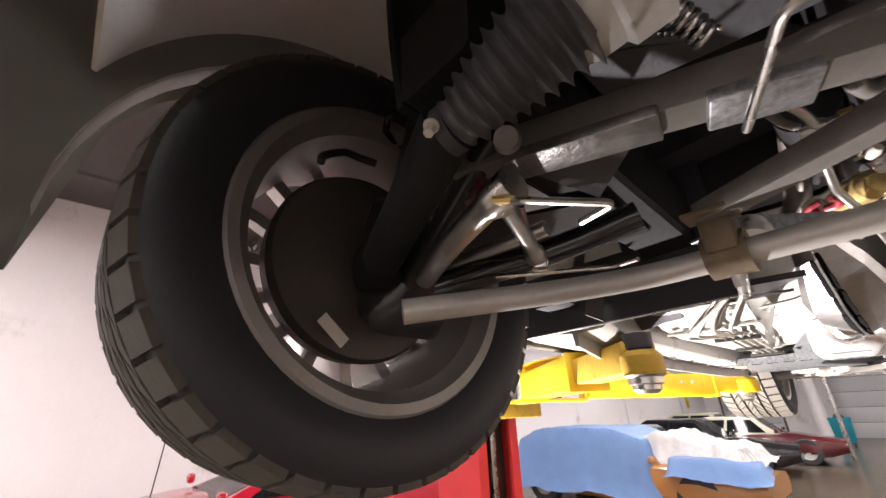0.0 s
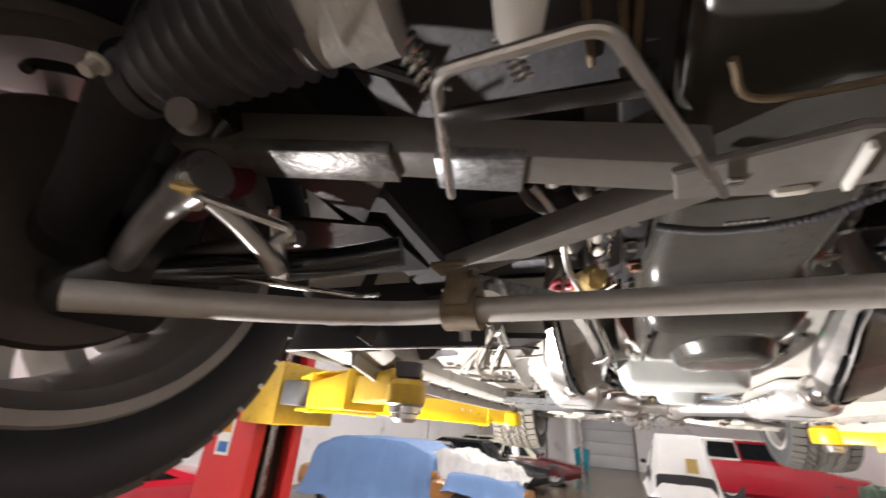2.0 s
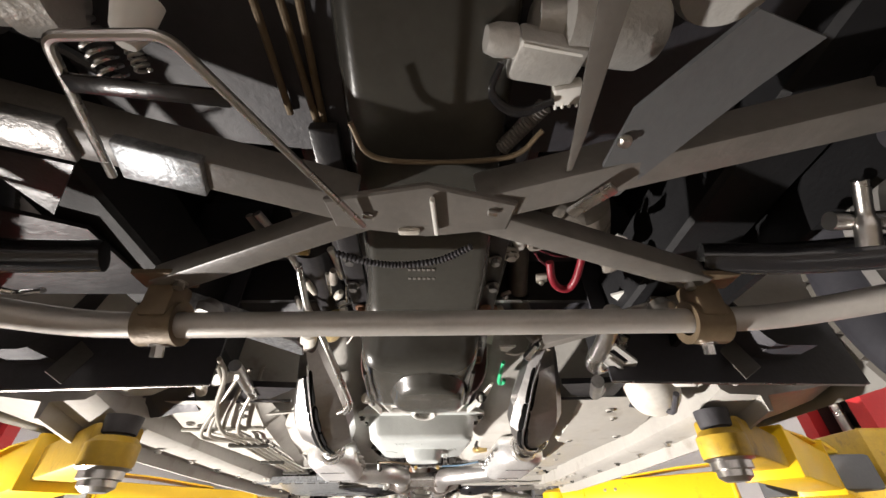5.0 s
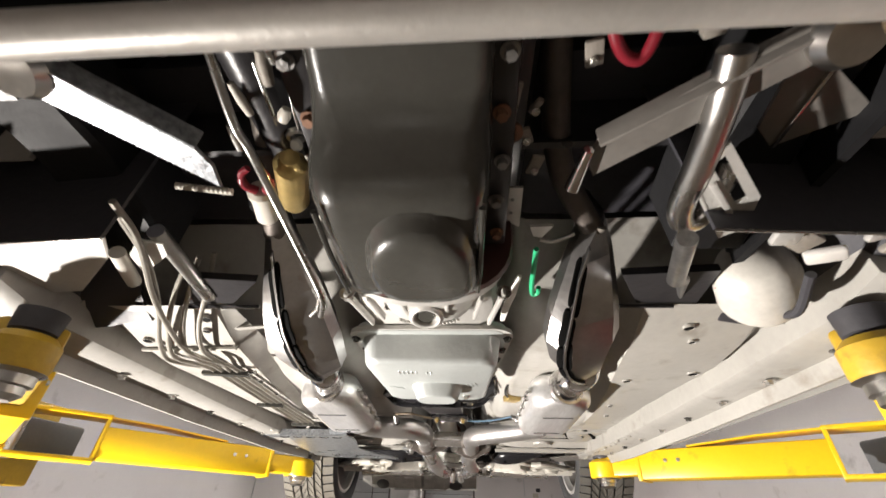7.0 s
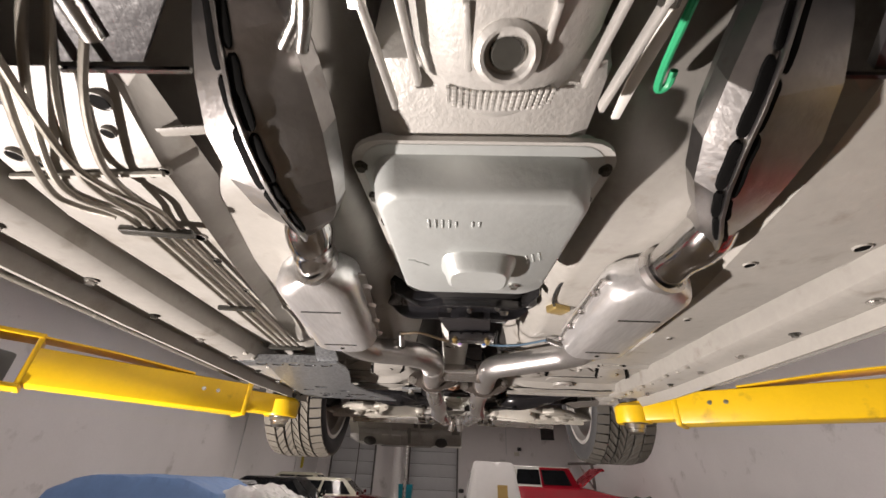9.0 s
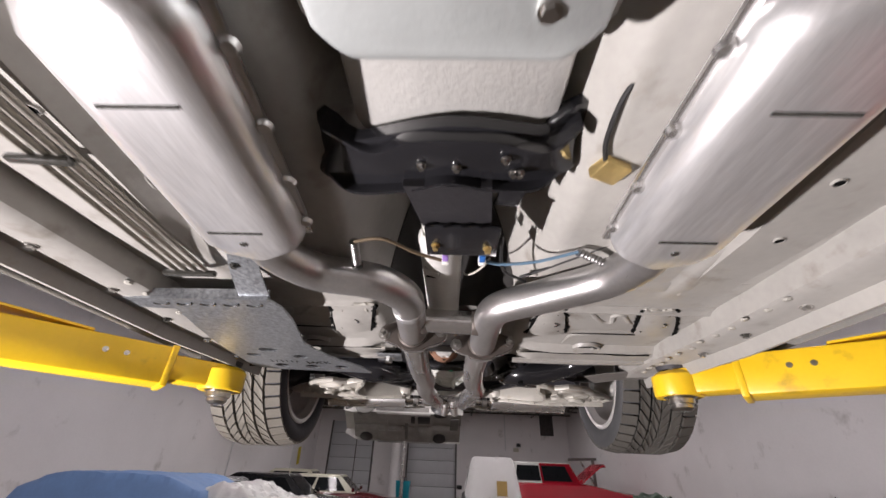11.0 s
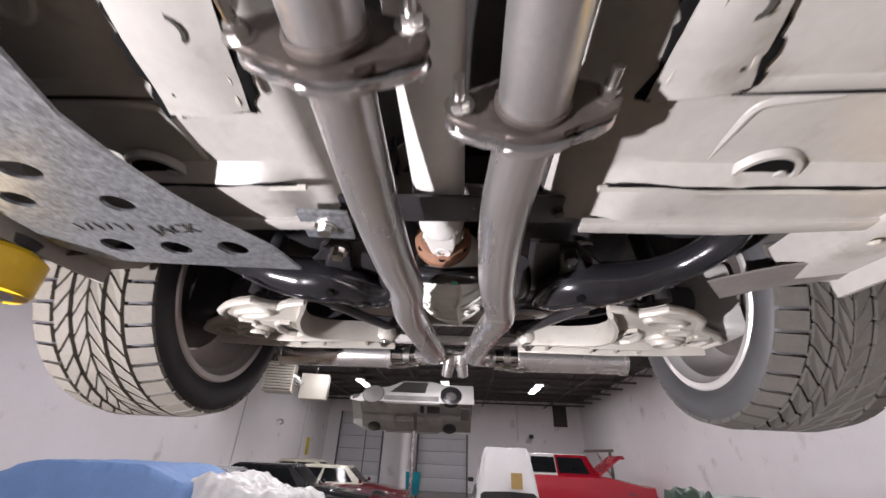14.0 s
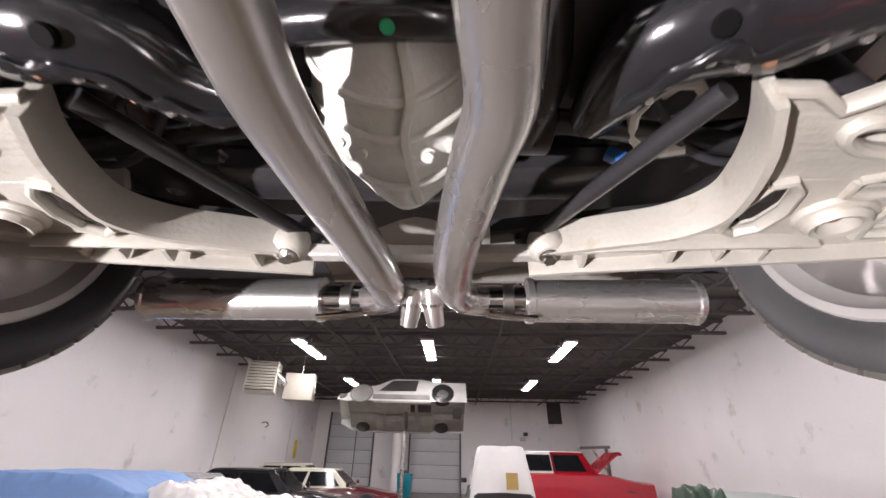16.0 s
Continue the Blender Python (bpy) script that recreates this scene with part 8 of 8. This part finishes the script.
cover("grey_car_cover", (5.35, 6.6, 0), 85, 4.4, 2.0, lambda u: 1.16 - 0.28 * sm(0.62, 1, u) - 0.2 * sm(0.3, 0, u), 0.25, M_GREYCOVER, "smooth grey cover over a parked car", 0.02, 41)
solo("antenna", tube(B(), curve_points([(4.35, 6.9, 1.14), (4.5, 6.9, 1.22), (4.62, 6.9, 1.36)], 5), 0.012, 8), M_BLACK, "thin dark wiper arm standing up", "antenna")
solo("whip_aerial", tube(B(), [(-5.2, 0.9, 1.0), (-5.15, 0.92, 1.5)], 0.006, 8), M_BLACK, "thin dark whip aerial", "aerial")

# a bare body shell, rolled over on a turning stand
SHELL = Matrix.Translation((-1.80, 17.4, 3.02)) @ pose(0, 0, 0, -33, 0, 3)
shell = thing("body_shell", (-1.75, 17.4, 2.4), "bare white car body shell held up on its side", "car body")


def shell_ring(x):
    w = 0.80 - 0.16 * sm(-1.5, -2.2, x)
    zb = -0.25 + 0.16 * sm(-1.7, -2.2, x)
    top = 0.66 + 0.12 * sm(1.2, 0.6, x) - 0.34 * sm(-0.25, -1.05, x) - 0.34 * sm(-1.0, -2.2, x)
    h = top - zb
    k = 0.95
    half = ((1.0, zb), (1.02, zb + 0.40 * h), (0.99, zb + 0.66 * h), (k, top - 0.05 * h), (0.5, top))
    return [SHELL @ Vector((x, -w * a, z)) for a, z in half] + [SHELL @ Vector((x, w * a, z)) for a, z in half[::-1]]


part("shell_skin", loft(B(), [shell_ring(2.2 - 4.4 * k / 32) for k in range(33)], True, False), M_SHELL, shell, "white primed skin", angle=30)
part("shell_floor", sheet(B(), lambda u, v: SHELL @ Vector((2.15 - 3.95 * u, (-0.79 + 1.58 * v) * (1 - 0.2 * sm(0.85, 1, u)), -0.255 + 0.10 * sm(0.12, 0.0, abs(v - 0.5)) + 0.05 * sm(0.70, 0.78, u) + 0.09 * sm(0.30, 0.26, u) - 0.02 * abs(math.sin(u * 16)) * abs(math.sin(v * 9)))), 60, 24, 0.01), M_SHELLD, shell, "grey floor of the shell")
ax = SHELL.to_3x3() @ Vector((0, -1, 0))
for x, r, well in ((1.38, 0.37, M_BLACK), (-1.38, 0.36, M_SHELLD)):
    c = SHELL @ Vector((x, -0.815, 0.10 if x > 0 else 0.05))
    arch = part("wheel_arch", lathe(B(), [(r, 0.004), (r + 0.025, 0.004), (r + 0.025, -0.02), (r, -0.02)], c, ax, 32, True), M_DARKTRIM, shell, "wheel arch lip")
    part("arch_well", lathe(B(), [(0.0, 0.006), (r - 0.01, 0.006), (r, 0.0), (r, -0.2), (0.0, -0.2)], c, ax, 28), well, arch, "open wheel well")
    if x > 0:
        part("arch_inner", lathe(B(), [(0.0, 0.035), (0.07, 0.035), (0.09, 0.02), (0.18, 0.016), (0.20, 0.0), (0, 0)], SHELL @ Vector((x + 0.01, -0.815, 0.05)), ax, 20), M_DARKTRIM, arch)
    part("far_arch", lathe(B(), [(0, -0.02), (0.20, -0.02), (0.24, 0.0), (0.24, 0.05), (0, 0.05)], SHELL @ Vector((x, 0.57, -0.25)), SHELL.to_3x3() @ Vector((0, 0, 1)), 24), M_BLACK, shell)
part("sill_band", span(B(), SHELL @ Vector((0.95, -0.826, -0.13)), SHELL @ Vector((-0.98, -0.826, -0.13)), 0.02, 0.20, 0.01), M_SHELLD, shell, "grey lower door panel")
part("door_panel", box(B(), SHELL @ Vector((0.76, -0.822, 0.14)), (0.50, 0.02, 0.24), (-33, 0, 3), 0.01), M_SHELL, shell)
for x0, x1, y0, y1, m in ((2.05, 1.75, -0.6, 0.0, M_DARKTRIM), (1.0, 0.30, -0.66, -0.30, M_BLACK), (0.2, 0.08, -0.3, 0.6, M_DARKTRIM), (-0.2, -0.9, 0.15, 0.66, M_SHELLD)):
    part("floor_panel", box(B(), SHELL @ Vector(((x0 + x1) / 2, (y0 + y1) / 2, -0.270)), (abs(x1 - x0), abs(y1 - y0), 0.04), (-33, 0, 3), 0.015), m, shell)
for y in (-0.77, 0.77):
    part("sill_flange", span(B(), SHELL @ Vector((1.0, y, -0.28)), SHELL @ Vector((-0.95, y, -0.28)), 0.05, 0.05, 0.01), M_SHELLD, shell)
for s in (-1, 1):
    bm = B()
    bm.faces.new([bm.verts.new(SHELL @ Vector(q)) for q in ((0.45, s * 0.830, 0.14), (-0.80, s * 0.830, 0.14), (-0.36, s * 0.79, 0.64), (0.55, s * 0.79, 0.66))])
    bmesh.ops.solidify(bm, geom=bm.faces[:], thickness=0.03)
    part("window_opening", bm, M_DARKTRIM, shell)
    part("lamp_hole", lathe(B(), [(0, 0.01), (0.07, 0.01), (0.09, 0.0), (0.09, -0.05), (0, -0.05)], SHELL @ Vector((-2.0 - 0.05 * s, -0.70, 0.02)), ax, 20), M_DARKTRIM, shell)
for x in (0.5, -0.6):
    part("floor_brace", span(B(), SHELL @ Vector((x, -0.7, -0.27)), SHELL @ Vector((x, 0.7, -0.27)), 0.10, 0.05), M_SHELLD, shell)
part("roof_hook", box(B(), SHELL @ Vector((1.15, -0.2, 0.74)), (0.16, 0.10, 0.12), (-33, 0, 3), 0.02), M_SHELL, shell)
part("stand_post", tube(B(), [(-1.75, 17.9, 0.0), (-1.75, 17.9, 2.75)], 0.06, 16), M_STEEL, shell, "steel stand post")
part("stand_arm", tube(B(), [(-1.75, 17.9, 2.7), SHELL @ Vector((0, 0, -0.2))], 0.05, 14), M_STEEL, shell)

# heater, box, poster and small wall things
heater = thing("unit_heater", (-6.27, 15.8, 3.3), "beige hanging unit heater with louvres", "heater")
M_BEIGE = mat("beige_enamel", (0.60, 0.57, 0.49), 0.45, vary=0.05)
part("case", box(B(), (-6.27, 15.85, 3.80), (0.95, 0.75, 0.96), (0, 0, 14), 0.03), M_BEIGE, heater)
part("grille", box(B(), (-6.16, 15.47, 3.80), (0.86, 0.03, 0.86), (0, 0, 14)), M_BLACK, heater)
for k in range(9):
    part("louvre", box(B(), (-6.155, 15.44, 3.43 + 0.093 * k), (0.86, 0.07, 0.05), (35, 0, 14), 0.004), M_BEIGE, heater)
for q in (-0.44, 0.44):
    part("grille_frame", box(B(), (-6.155 + q * math.cos(radians(14)), 15.44 + q * math.sin(radians(14)), 3.80), (0.05, 0.06, 0.94), (0, 0, 14), 0.006), M_BEIGE, heater)
part("flue", tube(B(), curve_points([(-5.85, 15.8, 3.9), (-5.7, 15.9, 3.75), (-5.6, 16.0, 3.6)], 5), 0.14, 16), M_STEEL, heater)
for x in (-6.6, -6.0):
    part("hanger", tube(B(), [(x, 15.85, 4.2), (x, 15.85, CEIL)], 0.012, 8), M_STEEL, heater)
box_t = thing("wall_cabinet", (-5.24, 16.3, 3.2), "plain beige metal box hung near the ceiling", "cabinet")
part("case", box(B(), (-5.24, 16.5, 3.62), (0.95, 0.5, 0.84), (0, 0, 10), 0.015), M_BEIGE, box_t)
part("hanger", tube(B(), [(-5.24, 16.5, 4.0), (-5.24, 16.5, CEIL)], 0.012, 8), M_STEEL, box_t)
poster = thing("poster", (5.68, Y1 - 0.02, 3.45), "dark framed poster on the white end wall", "poster")
part("frame", box(B(), (5.68, Y1 - 0.02, 4.03), (0.78, 0.03, 1.15), bev=0.006), M_BLACK, poster)
part("picture", box(B(), (5.68, Y1 - 0.038, 4.03), (0.70, 0.006, 1.06)), mat("dark_print", (0.05, 0.04, 0.04), 0.4, vary=0.6, scale=5), poster)
teal = thing("teal_bin", (-2.15, 22.4, 0), "teal plastic cart with a dark lid", "bin")
part("tub", loft(B(), [[Vector((-2.15 + px, 22.4 + py, z)) for px, py in rounded(w, w * 0.9, 0.06)] for z, w in ((0.12, 0.50), (0.15, 0.54), (0.95, 0.64), (1.0, 0.66))]), M_TEAL, teal)
part("lid", lathe(B(), [(0, 0.14), (0.1, 0.13), (0.16, 0.04), (0.18, 0), (0, 0)], (-2.15, 22.4, 1.0), (0, 0, 1), 20), M_PLASTIC, teal)
for dx in (-0.2, 0.2):
    part("caster", tube(B(), [(-2.15 + dx - 0.03, 22.2, 0.07), (-2.15 + dx + 0.03, 22.2, 0.07)], 0.07, 16), M_RUBBER, teal)
sign = solo("caution_sign", box(B(), (X0 + 0.03, 24.2, 1.9), (0.03, 0.35, 0.8), (6, 0, 0), 0.01), mat("yellow_sign", (0.70, 0.55, 0.05), 0.5, vary=0.2), "faded yellow sign against the wall", "sign")
# Faucet on the west wall, drawn as one bent pipe.
solo("wall_hose_reel", tube(B(), curve_points([(X0 + 0.02, 20.0, 2.75), (X0 + 0.18, 20.0, 2.78), (X0 + 0.2, 20.2, 2.68), (X0 + 0.05, 20.3, 2.62)], 6), 0.03, 10), M_STEEL, "small pipe fitting on the white wall", "pipe")
for y, z0, z1 in ((17.0, 0.3, 4.3), (23.2, 0.3, 3.8)):
    solo("wall_conduit", tube(B(), [(X0 + 0.03, y, z0), (X0 + 0.03, y, z1)], 0.02, 8), M_LAMPBODY, "thin conduit running up the white wall", "conduit", "conduits on the wall")
solo("wall_conduit", tube(B(), [(3.2, Y1 - 0.03, 2.6), (3.2, Y1 - 0.03, 4.6)], 0.03, 8), M_LAMPBODY, "thin conduit running up the white wall", "conduit", "conduits on the wall")
stand = thing("engine_hoist", (5.9, 19.9, 0), "grey workshop crane behind the red truck", "hoist")
part("mast", box(B(), (5.9, 19.9, 1.05), (0.1, 0.1, 2.1), bev=0.01), M_KSTEEL, stand)
part("jib", span(B(), (4.9, 19.9, 2.05), (6.05, 19.9, 2.1), 0.09, 0.1, 0.008), M_KSTEEL, stand)
part("ram", tube(B(), [(5.85, 19.9, 1.2), (5.4, 19.9, 2.0)], 0.04, 12), M_STEEL, stand)
for s in (-1, 1):
    part("foot", box(B(), (5.5, 19.9 + s * 0.4, 0.06), (1.3, 0.09, 0.1), bev=0.008), M_KSTEEL, stand)
cam_o = thing("wall_camera", (3.95, Y1 - 0.1, 2.75), "small dark device on the white end wall", "camera")
part("body", box(B(), (3.95, Y1 - 0.12, 2.9), (0.22, 0.2, 0.18), bev=0.02), M_PLASTIC, cam_o)
part("plate", box(B(), (3.8, Y1 - 0.03, 2.65), (0.3, 0.04, 0.2), bev=0.01), M_BEIGE, cam_o)
# the lamp on the floor that lights the underside
wl = thing("work_light", (-1.86, 1.38, 0), "black portable work light on the floor", "work light")
part("head", box(B(), (-1.885, 1.385, 0.39), (0.06, 0.22, 0.17), (0, 42, -9), 0.01), M_BLACK, wl)
part("stand", tube(B(), bend_points([(-1.80, 1.27, 0.015), (-1.98, 1.25, 0.015), (-1.90, 1.265, 0.39), (-1.89, 1.505, 0.39), (-1.98, 1.52, 0.015), (-1.80, 1.50, 0.015)], 0.03, 4), 0.012, 10), M_STEEL, wl)
